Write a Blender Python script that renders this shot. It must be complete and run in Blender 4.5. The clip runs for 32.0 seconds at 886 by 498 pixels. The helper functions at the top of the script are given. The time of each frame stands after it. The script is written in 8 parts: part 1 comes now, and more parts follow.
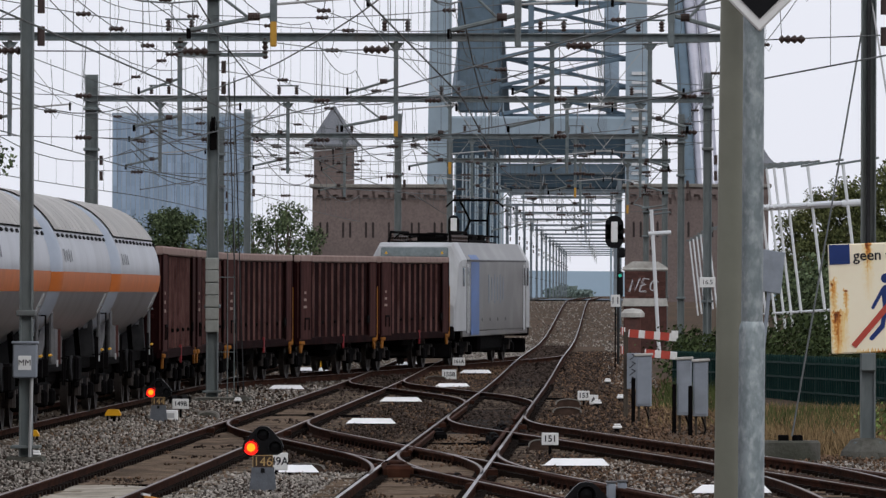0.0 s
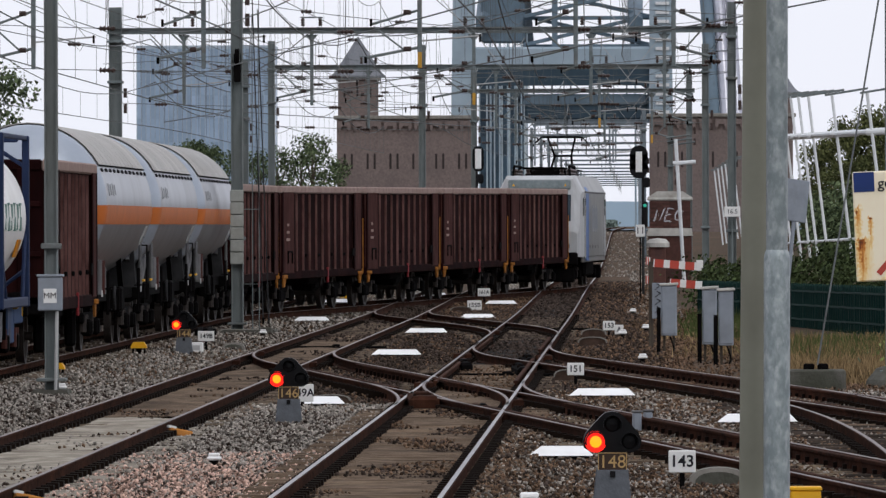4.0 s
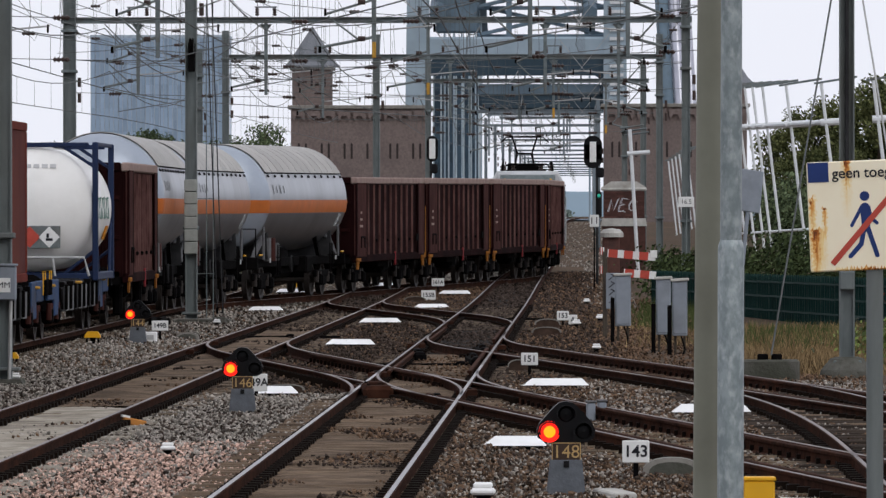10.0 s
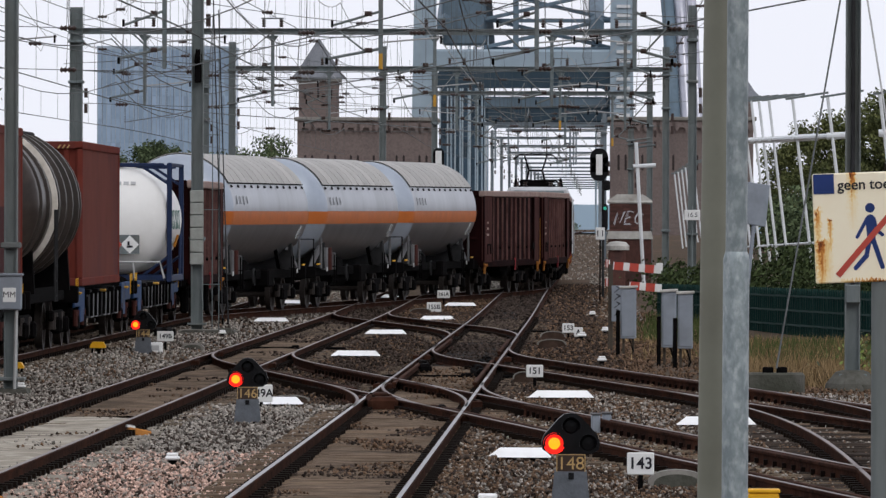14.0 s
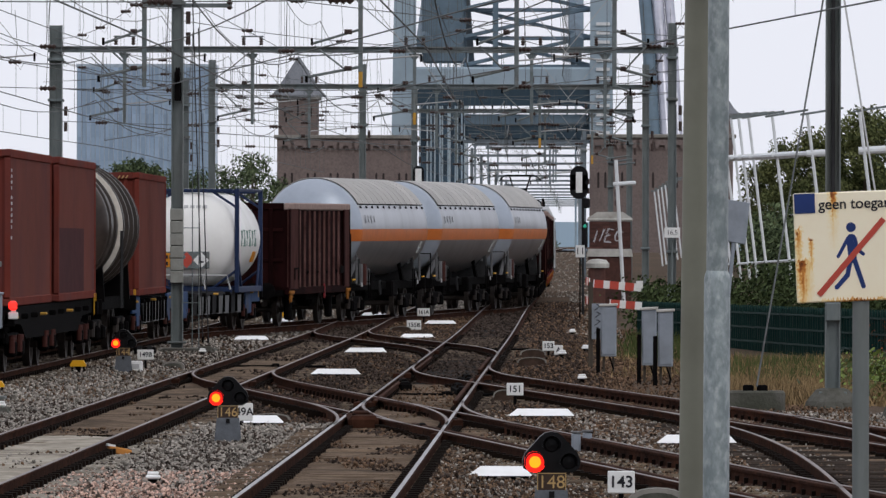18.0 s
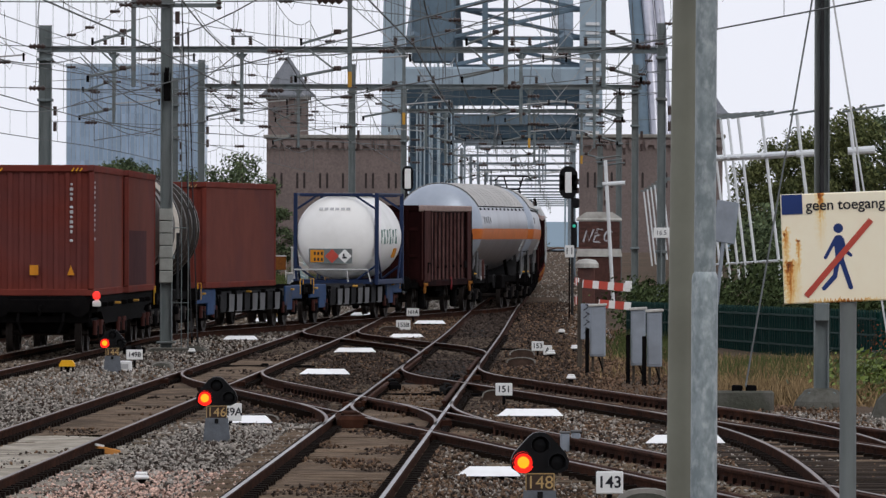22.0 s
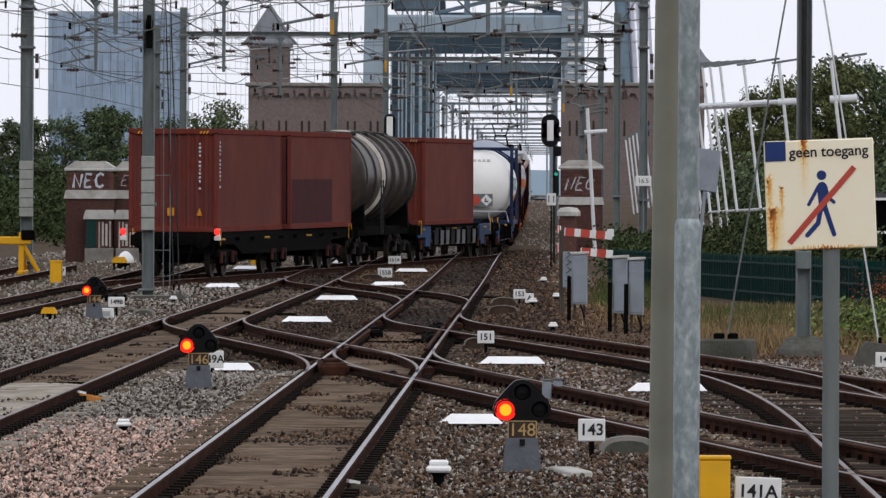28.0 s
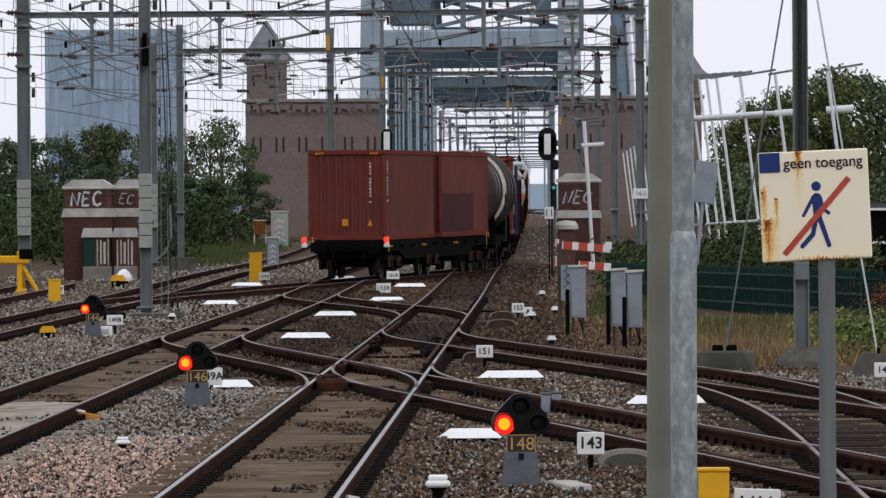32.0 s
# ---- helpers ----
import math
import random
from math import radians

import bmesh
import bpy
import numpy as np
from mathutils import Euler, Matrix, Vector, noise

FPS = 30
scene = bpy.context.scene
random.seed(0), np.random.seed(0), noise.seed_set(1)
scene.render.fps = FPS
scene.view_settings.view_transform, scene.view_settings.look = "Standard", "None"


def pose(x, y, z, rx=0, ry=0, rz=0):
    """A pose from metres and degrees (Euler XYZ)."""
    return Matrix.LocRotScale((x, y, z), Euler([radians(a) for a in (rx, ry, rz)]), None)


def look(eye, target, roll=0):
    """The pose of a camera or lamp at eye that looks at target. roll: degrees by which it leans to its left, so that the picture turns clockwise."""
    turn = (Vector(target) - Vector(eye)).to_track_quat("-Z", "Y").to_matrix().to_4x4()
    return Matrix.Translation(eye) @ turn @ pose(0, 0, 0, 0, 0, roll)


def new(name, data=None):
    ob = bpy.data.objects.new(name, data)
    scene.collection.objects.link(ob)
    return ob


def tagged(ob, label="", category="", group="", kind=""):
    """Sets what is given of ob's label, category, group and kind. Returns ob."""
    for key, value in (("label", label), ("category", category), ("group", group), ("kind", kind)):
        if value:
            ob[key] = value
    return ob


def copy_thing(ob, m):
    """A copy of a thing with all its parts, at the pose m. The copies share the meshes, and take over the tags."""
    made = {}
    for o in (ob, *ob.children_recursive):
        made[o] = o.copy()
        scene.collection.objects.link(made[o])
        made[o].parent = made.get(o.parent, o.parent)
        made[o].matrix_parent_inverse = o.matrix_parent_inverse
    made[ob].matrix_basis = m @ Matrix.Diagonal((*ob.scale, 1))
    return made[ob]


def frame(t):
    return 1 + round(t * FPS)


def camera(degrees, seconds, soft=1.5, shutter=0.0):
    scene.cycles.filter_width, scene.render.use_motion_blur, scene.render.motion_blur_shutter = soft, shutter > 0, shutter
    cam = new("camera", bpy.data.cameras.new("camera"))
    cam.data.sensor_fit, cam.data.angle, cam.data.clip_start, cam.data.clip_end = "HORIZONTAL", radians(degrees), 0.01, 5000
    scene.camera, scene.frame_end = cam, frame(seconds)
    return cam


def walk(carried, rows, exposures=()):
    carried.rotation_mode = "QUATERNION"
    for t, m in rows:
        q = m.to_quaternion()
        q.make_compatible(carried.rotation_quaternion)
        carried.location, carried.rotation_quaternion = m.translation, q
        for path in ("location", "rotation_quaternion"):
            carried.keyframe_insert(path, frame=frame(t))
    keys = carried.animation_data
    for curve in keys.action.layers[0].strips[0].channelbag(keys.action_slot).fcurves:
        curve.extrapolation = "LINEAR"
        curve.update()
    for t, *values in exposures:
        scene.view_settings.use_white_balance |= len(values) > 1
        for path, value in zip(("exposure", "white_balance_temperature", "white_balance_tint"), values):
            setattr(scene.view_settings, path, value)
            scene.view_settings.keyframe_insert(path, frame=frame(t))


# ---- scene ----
FOV = 7.0
cam = camera(FOV, 32.0, soft=1.4)

# seconds, turn to the left of the rails, tilt up, lean to the left, x, height
CAMERA_ROWS = [
    (0.0, 1.3359, 0.3533, 0.1703, 2.503, 2.419),
    (0.5, 1.4801, -0.0271, 0.1017, 2.495, 2.418),
    (1.0, 1.3096, -0.1753, 0.0769, 2.499, 2.412),
    (1.5, 1.2707, -0.4521, 0.1297, 2.506, 2.409),
    (2.0, 1.4999, -0.5556, -0.0184, 2.492, 2.410),
    (2.5, 1.4120, -0.1951, 0.0720, 2.498, 2.412),
    (3.0, 1.6052, -0.3541, -0.0605, 2.504, 2.412),
    (3.5, 1.5430, -0.2001, -0.1663, 2.506, 2.415),
    (5.5, 1.4624, -0.1834, 0.1071, 2.489, 2.400),
    (6.0, 1.4624, -0.0393, 0.2109, 2.486, 2.403),
    (6.5, 1.4933, -0.0060, 0.1890, 2.498, 2.402),
    (7.0, 1.5727, -0.0850, 0.1788, 2.499, 2.407),
    (7.5, 1.6700, -0.0287, 0.1571, 2.501, 2.403),
    (8.0, 1.4418, -0.4425, -0.0019, 2.504, 2.402),
    (8.5, 1.2430, -0.3775, 0.0384, 2.503, 2.398),
    (9.0, 1.5016, -0.5721, 0.0000, 2.500, 2.400),
    (9.5, 1.1940, -0.5036, 0.0167, 2.503, 2.398),
    (10.0, 1.1686, -0.2725, -0.0709, 2.503, 2.413),
    (10.5, 1.0743, 0.1273, 0.0972, 2.515, 2.408),
    (11.0, 1.0053, 0.1748, 0.0625, 2.509, 2.406),
    (11.5, 1.0391, -0.1814, 0.0568, 2.509, 2.406),
    (12.0, 1.0363, -0.2322, 0.0238, 2.502, 2.403),
    (12.5, 0.9860, -0.3380, 0.0869, 2.515, 2.409),
    (13.0, 1.1206, -0.2870, -0.0270, 2.508, 2.405),
    (13.5, 1.1428, -0.1707, 0.1439, 2.509, 2.399),
    (15.5, 1.3555, -0.3617, 0.1201, 2.492, 2.410),
    (16.0, 1.1190, -0.5245, 0.1029, 2.493, 2.410),
    (16.5, 1.5897, -0.1035, -0.0025, 2.489, 2.414),
    (17.0, 1.1192, 0.0302, 0.0987, 2.497, 2.418),
    (17.5, 1.2362, 0.0643, 0.1195, 2.495, 2.419),
    (18.0, 1.0563, -0.0350, 0.1198, 2.500, 2.412),
    (18.5, 0.9023, -0.1351, 0.0453, 2.500, 2.415),
    (19.0, 0.9773, -0.1931, -0.0245, 2.500, 2.415),
    (19.5, 1.0563, -0.1664, 0.0296, 2.500, 2.414),
    (20.0, 1.1992, 0.0111, -0.0003, 2.502, 2.419),
    (20.5, 1.1990, 0.0468, -0.0133, 2.502, 2.414),
    (21.0, 1.0843, -0.0293, 0.0193, 2.504, 2.416),
    (21.5, 0.9221, -0.0946, 0.1090, 2.509, 2.415),
    (22.0, 0.9743, -0.0362, 0.1370, 2.511, 2.417),
    (22.5, 1.1961, -0.2085, 0.1410, 2.516, 2.422),
    (23.0, 0.9784, -0.2648, 0.3726, 2.513, 2.412),
    (23.5, 0.9158, -0.3534, 0.2456, 2.515, 2.412),
    (24.0, 0.5844, -0.3122, 0.1403, 2.513, 2.417),
    (24.5, 0.5496, -0.2779, -0.0100, 2.515, 2.416),
    (26.5, 0.4917, -0.6913, 0.0662, 2.509, 2.408),
    (27.0, 0.6802, -0.3025, 0.0785, 2.507, 2.407),
    (27.5, 0.9128, -0.6444, 0.1058, 2.497, 2.407),
    (28.0, 0.8291, -0.4458, 0.2186, 2.503, 2.409),
    (28.5, 0.8699, -0.5072, 0.1743, 2.502, 2.405),
    (29.0, 0.7531, -0.2341, 0.1885, 2.504, 2.410),
    (29.5, 0.7216, -0.1730, 0.1189, 2.518, 2.413),
    (30.0, 0.6235, 0.0217, 0.0220, 2.524, 2.415),
    (30.5, 0.9004, -0.3223, -0.2073, 2.525, 2.415),
    (31.0, 1.0164, -0.2977, -0.2889, 2.527, 2.410),
    (31.5, 0.8785, -0.1465, -0.3210, 2.527, 2.413),
    (32.0, 0.8150, -0.3300, -0.3766, 2.520, 2.410),
]
walk(cam, [(t, pose(x, 0, z, 90 + tilt, -lean, turn)) for t, turn, tilt, lean, x, z in CAMERA_ROWS],
     [(0.0, -0.1), (1.0, -0.03), (3.0, 0.03), (6.0, -0.05), (7.5, -0.05), (9.0, 0.08), (10.5, -0.06), (13.0, -0.02), (16.0, 0.05), (17.5, -0.08), (20.0, -0.07), (23.0, -0.01), (26.5, 0.05), (29.0, -0.03), (30.0, -0.06), (32.0, -0.02)])

# ---- light: overcast day ----
world = bpy.data.worlds.new("overcast_sky")
scene.world = world
world.use_nodes = True
wn = world.node_tree
wn.nodes.clear()
sky = wn.nodes.new("ShaderNodeTexSky")
sky.sky_type, sky.sun_disc = "NISHITA", False
sky.sun_elevation, sky.sun_rotation = radians(52), radians(150)
sky.dust_density, sky.air_density, sky.ozone_density = 4.0, 1.0, 2.0
veil = wn.nodes.new("ShaderNodeMix")
veil.data_type = "RGBA"
veil.inputs["Factor"].default_value = 0.9
veil.inputs["B"].default_value = (9.55, 9.75, 10.75, 1)
wn.links.new(sky.outputs["Color"], veil.inputs["A"])
bg = wn.nodes.new("ShaderNodeBackground")
bg.inputs["Strength"].default_value = 0.1
wn.links.new(veil.outputs["Result"], bg.inputs["Color"])
wout = wn.nodes.new("ShaderNodeOutputWorld")
wn.links.new(bg.outputs["Background"], wout.inputs["Surface"])

sun = new("sun", bpy.data.lights.new("sun", "SUN"))
sun.data.energy, sun.data.angle, sun.data.color = 0.5, radians(25), (1.0, 0.97, 0.92)
sun.matrix_world = look((60, -90, 120), (0, 60, 0))


# ---- materials ----
def surface(name, c1, c2=None, scale=4.0, rough=0.7, metal=0.0, bump=0.0, fine=None, stain=None, stain_scale=1.2,
            stain_amount=0.5, vary=0.0, stretch=(1, 1, 1), glow=None, sheen=None, edge=(0.32, 0.68)):
    """A procedural surface: two tones of grain, stains at a second scale, bump and a change from piece to piece."""
    m = bpy.data.materials.new(name)
    m.use_nodes = True
    n, l = m.node_tree.nodes, m.node_tree.links
    b = n["Principled BSDF"]
    b.inputs["Roughness"].default_value, b.inputs["Metallic"].default_value = rough, metal
    b.inputs["Specular IOR Level"].default_value = sheen if sheen is not None else 0.02 if rough >= 0.75 else 0.2
    c2 = c2 or tuple(v * 0.75 for v in c1)
    co = n.new("ShaderNodeTexCoord")
    mp = n.new("ShaderNodeMapping")
    mp.inputs["Scale"].default_value = stretch
    l.new(co.outputs["Object"], mp.inputs["Vector"])
    info = n.new("ShaderNodeObjectInfo")
    off = n.new("ShaderNodeVectorMath")
    off.operation = "MULTIPLY_ADD"
    off.inputs[1].default_value = (37, 37, 37)
    l.new(info.outputs["Random"], off.inputs[0])
    l.new(mp.outputs["Vector"], off.inputs[2])
    tex = n.new("ShaderNodeTexNoise")
    tex.inputs["Scale"].default_value, tex.inputs["Detail"].default_value = scale, 6
    tex.inputs["Roughness"].default_value = 0.65
    l.new(off.outputs["Vector"], tex.inputs["Vector"])
    ramp = n.new("ShaderNodeValToRGB")
    ramp.color_ramp.elements[0].position, ramp.color_ramp.elements[1].position = edge
    ramp.color_ramp.elements[0].color, ramp.color_ramp.elements[1].color = (*c2, 1), (*c1, 1)
    l.new(tex.outputs["Fac"], ramp.inputs["Fac"])
    colour = ramp.outputs["Color"]
    if stain:
        t2 = n.new("ShaderNodeTexNoise")
        t2.inputs["Scale"].default_value, t2.inputs["Detail"].default_value = stain_scale, 5
        l.new(off.outputs["Vector"], t2.inputs["Vector"])
        r2 = n.new("ShaderNodeMapRange")
        r2.inputs["From Min"].default_value, r2.inputs["From Max"].default_value = 0.5, 0.7
        r2.inputs["To Max"].default_value = stain_amount
        l.new(t2.outputs["Fac"], r2.inputs["Value"])
        mx = n.new("ShaderNodeMix")
        mx.data_type = "RGBA"
        mx.inputs["B"].default_value = (*stain, 1)
        l.new(r2.outputs["Result"], mx.inputs["Factor"])
        l.new(colour, mx.inputs["A"])
        colour = mx.outputs["Result"]
    if vary:
        hs = n.new("ShaderNodeHueSaturation")
        mr = n.new("ShaderNodeMapRange")
        mr.inputs["To Min"].default_value, mr.inputs["To Max"].default_value = 1 - vary, 1 + vary
        l.new(info.outputs["Random"], mr.inputs["Value"])
        l.new(mr.outputs["Result"], hs.inputs["Value"])
        l.new(colour, hs.inputs["Color"])
        colour = hs.outputs["Color"]
    l.new(colour, b.inputs["Base Color"])
    if bump:
        t3 = n.new("ShaderNodeTexNoise")
        t3.inputs["Scale"].default_value, t3.inputs["Detail"].default_value = fine or scale * 4, 5
        l.new(off.outputs["Vector"], t3.inputs["Vector"])
        bp = n.new("ShaderNodeBump")
        bp.inputs["Strength"].default_value, bp.inputs["Distance"].default_value = bump, 0.02
        l.new(t3.outputs["Fac"], bp.inputs["Height"])
        l.new(bp.outputs["Normal"], b.inputs["Normal"])
    if glow:
        b.inputs["Emission Color"].default_value = (*glow[0], 1)
        b.inputs["Emission Strength"].default_value = glow[1]
    return m


def islands(m, dark, light):
    """Vary a surface from loose piece to loose piece of a mesh."""
    n, l = m.node_tree.nodes, m.node_tree.links
    b = n["Principled BSDF"]
    geo = n.new("ShaderNodeNewGeometry")
    ramp = n.new("ShaderNodeValToRGB")
    ramp.color_ramp.elements[0].color, ramp.color_ramp.elements[1].color = (*dark, 1), (*light, 1)
    l.new(geo.outputs["Random Per Island"], ramp.inputs["Fac"])
    mx = n.new("ShaderNodeMix")
    mx.data_type, mx.blend_type = "RGBA", "MULTIPLY"
    mx.inputs["Factor"].default_value = 1.0
    old = b.inputs["Base Color"].links[0].from_socket
    l.new(old, mx.inputs["A"])
    l.new(ramp.outputs["Color"], mx.inputs["B"])
    l.new(mx.outputs["Result"], b.inputs["Base Color"])
    return m


BALLAST = surface("ballast", (0.12, 0.09, 0.066), (0.048, 0.036, 0.027), 9, 0.95, bump=1.0, fine=16, stain=(0.13, 0.085, 0.06), stain_scale=0.16, stain_amount=0.75)
STONE = islands(surface("ballast_stone", (0.48, 0.455, 0.42), (0.31, 0.29, 0.265), 12, 0.9, bump=0.4), (0.17, 0.165, 0.16), (1.25, 1.2, 1.14))
PINKSTONE = islands(surface("pink_ballast_stone", (0.76, 0.56, 0.48), (0.53, 0.375, 0.31), 12, 0.9, bump=0.4), (0.24, 0.19, 0.17), (1.35, 1.3, 1.25))
BROWNSTONE = islands(surface("brown_ballast_stone", (0.195, 0.135, 0.096), (0.105, 0.07, 0.048), 12, 0.9, bump=0.4), (0.2, 0.19, 0.18), (1.5, 1.4, 1.3))
SOOTSTONE = islands(surface("oily_ballast_stone", (0.085, 0.068, 0.058), (0.05, 0.04, 0.034), 12, 0.8, bump=0.4), (0.2, 0.19, 0.18), (1.4, 1.3, 1.25))
RAILTOP = surface("worn_rail_steel", (0.28, 0.275, 0.29), (0.14, 0.125, 0.12), 8, 0.3, 0.95, stretch=(1, 0.05, 1))
DULLTOP = surface("dull_rail_steel", (0.2, 0.155, 0.135), (0.085, 0.058, 0.048), 5, 0.42, 0.6, stretch=(1, 0.05, 1))
GREYTOP = surface("grey_rail_steel", (0.19, 0.175, 0.17), (0.09, 0.078, 0.072), 8, 0.5, 0.7, stretch=(1, 0.05, 1))
RUSTTOP = surface("rusty_rail_top", (0.075, 0.038, 0.027), (0.03, 0.015, 0.011), 5, 0.8, stretch=(1, 0.05, 1))
RAILSIDE = surface("rusty_rail_steel", (0.056, 0.025, 0.0165), (0.013, 0.0062, 0.0045), 5, 0.9, stain=(0.09, 0.034, 0.018), bump=0.4)
SLEEPER = surface("sleeper_concrete", (0.19, 0.15, 0.105), (0.105, 0.08, 0.056), 5, 0.9, stain=(0.05, 0.034, 0.025), stain_scale=1.5, stain_amount=0.8, bump=0.5, vary=0.25, stretch=(1, 4, 1))
PALESLEEPER = surface("bare_concrete_sleeper", (0.33, 0.3, 0.25), (0.22, 0.195, 0.16), 5, 0.9, stain=(0.1, 0.08, 0.06), stain_scale=1.5, stain_amount=0.7, bump=0.5, vary=0.25, stretch=(1, 4, 1))
DARKSLEEPER = surface("sandy_timber", (0.17, 0.132, 0.098), (0.1, 0.076, 0.056), 5, 0.9, stain=(0.05, 0.037, 0.028), stain_scale=0.9, stain_amount=0.8, bump=0.5, vary=0.4, stretch=(1, 4, 1))
TIMBER = surface("crossing_timber", (0.23, 0.17, 0.12), (0.1, 0.07, 0.05), 3, 0.9, stain=(0.03, 0.022, 0.017), stain_scale=0.8, stain_amount=0.75, bump=0.6, fine=30, vary=0.3, stretch=(0.5, 7, 1))
SOOTTIMBER = surface("oil_black_timber", (0.075, 0.058, 0.046), (0.03, 0.023, 0.019), 3, 0.85, stain=(0.012, 0.01, 0.009), stain_scale=0.8, stain_amount=0.7, bump=0.6, fine=30, vary=0.4, stretch=(0.5, 7, 1))
EARTHBED = surface("trodden_earth_bed", (0.23, 0.168, 0.118), (0.075, 0.053, 0.038), 2.6, 0.95, stain=(0.03, 0.024, 0.02), stain_scale=0.55, stain_amount=0.7, bump=0.9, fine=26, stretch=(1, 1.6, 1))
PALEBED = surface("pale_grit_bed", (0.47, 0.43, 0.36), (0.22, 0.19, 0.15), 2.2, 0.95, stain=(0.09, 0.07, 0.055), stain_scale=0.6, stain_amount=0.7, bump=0.8, fine=26)
PLATE = surface("rail_fastening_iron", (0.013, 0.009, 0.007), None, 9, 0.8)
MASTSTEEL = surface("galvanised_mast", (0.19, 0.215, 0.215), (0.13, 0.15, 0.148), 6, 0.65, 0.2, stain=(0.13, 0.12, 0.1), stain_scale=0.8, stain_amount=0.5, stretch=(1, 1, 0.25))
BEAMSTEEL = surface("beam_steel", (0.19, 0.22, 0.225), (0.115, 0.138, 0.14), 5, 0.7, 0.2, stain=(0.12, 0.085, 0.06), stain_amount=0.5)
WIRE = surface("copper_wire", (0.15, 0.16, 0.16), (0.085, 0.092, 0.09), 5, 0.7, 0.2)
INSULATOR = surface("brown_insulator", (0.06, 0.04, 0.035), None, 5, 0.3)
YELLOWROD = surface("ochre_rod", (0.55, 0.3, 0.05), None, 5, 0.6)
OLIVE = surface("olive_paint", (0.235, 0.235, 0.185), (0.2, 0.2, 0.155), 3, 0.5, stain=(0.16, 0.155, 0.12), stain_scale=2, stain_amount=0.4)
GALVA = surface("spangled_zinc", (0.29, 0.33, 0.335), (0.2, 0.235, 0.24), 16, 0.42, 0.5, stain=(0.47, 0.5, 0.5), stain_scale=28, stain_amount=0.6, stretch=(1, 1, 0.55), edge=(0.42, 0.6))
CONCRETE = surface("weathered_concrete", (0.28, 0.265, 0.24), (0.18, 0.17, 0.15), 4, 0.92, bump=0.5, stain=(0.15, 0.14, 0.12), stain_amount=0.6)
SLEEVE = surface("grey_green_block", (0.36, 0.37, 0.34), (0.28, 0.29, 0.265), 4, 0.85, bump=0.3, stain=(0.2, 0.2, 0.18), stain_amount=0.4)
MOSSCONCRETE = surface("dark_mossy_concrete", (0.13, 0.128, 0.112), (0.075, 0.073, 0.062), 5, 0.92, bump=0.6, stain=(0.04, 0.045, 0.03), stain_scale=1.5, stain_amount=0.6)
LIGHTCONCRETE = surface("pale_concrete", (0.55, 0.54, 0.5), (0.4, 0.39, 0.36), 4, 0.9, bump=0.4, stain=(0.22, 0.2, 0.17), stain_amount=0.6)
WHITE = surface("white_board_paint", (0.92, 0.92, 0.91), (0.85, 0.85, 0.84), 6, 0.5, stain=(0.6, 0.58, 0.54), stain_scale=2, stain_amount=0.3)
SIGNWHITE = surface("sign_white", (0.78, 0.78, 0.76), (0.7, 0.7, 0.68), 5, 0.45)
CREAM = surface("cream_enamel", (0.9, 0.83, 0.64), (0.87, 0.77, 0.57), 4, 0.4)


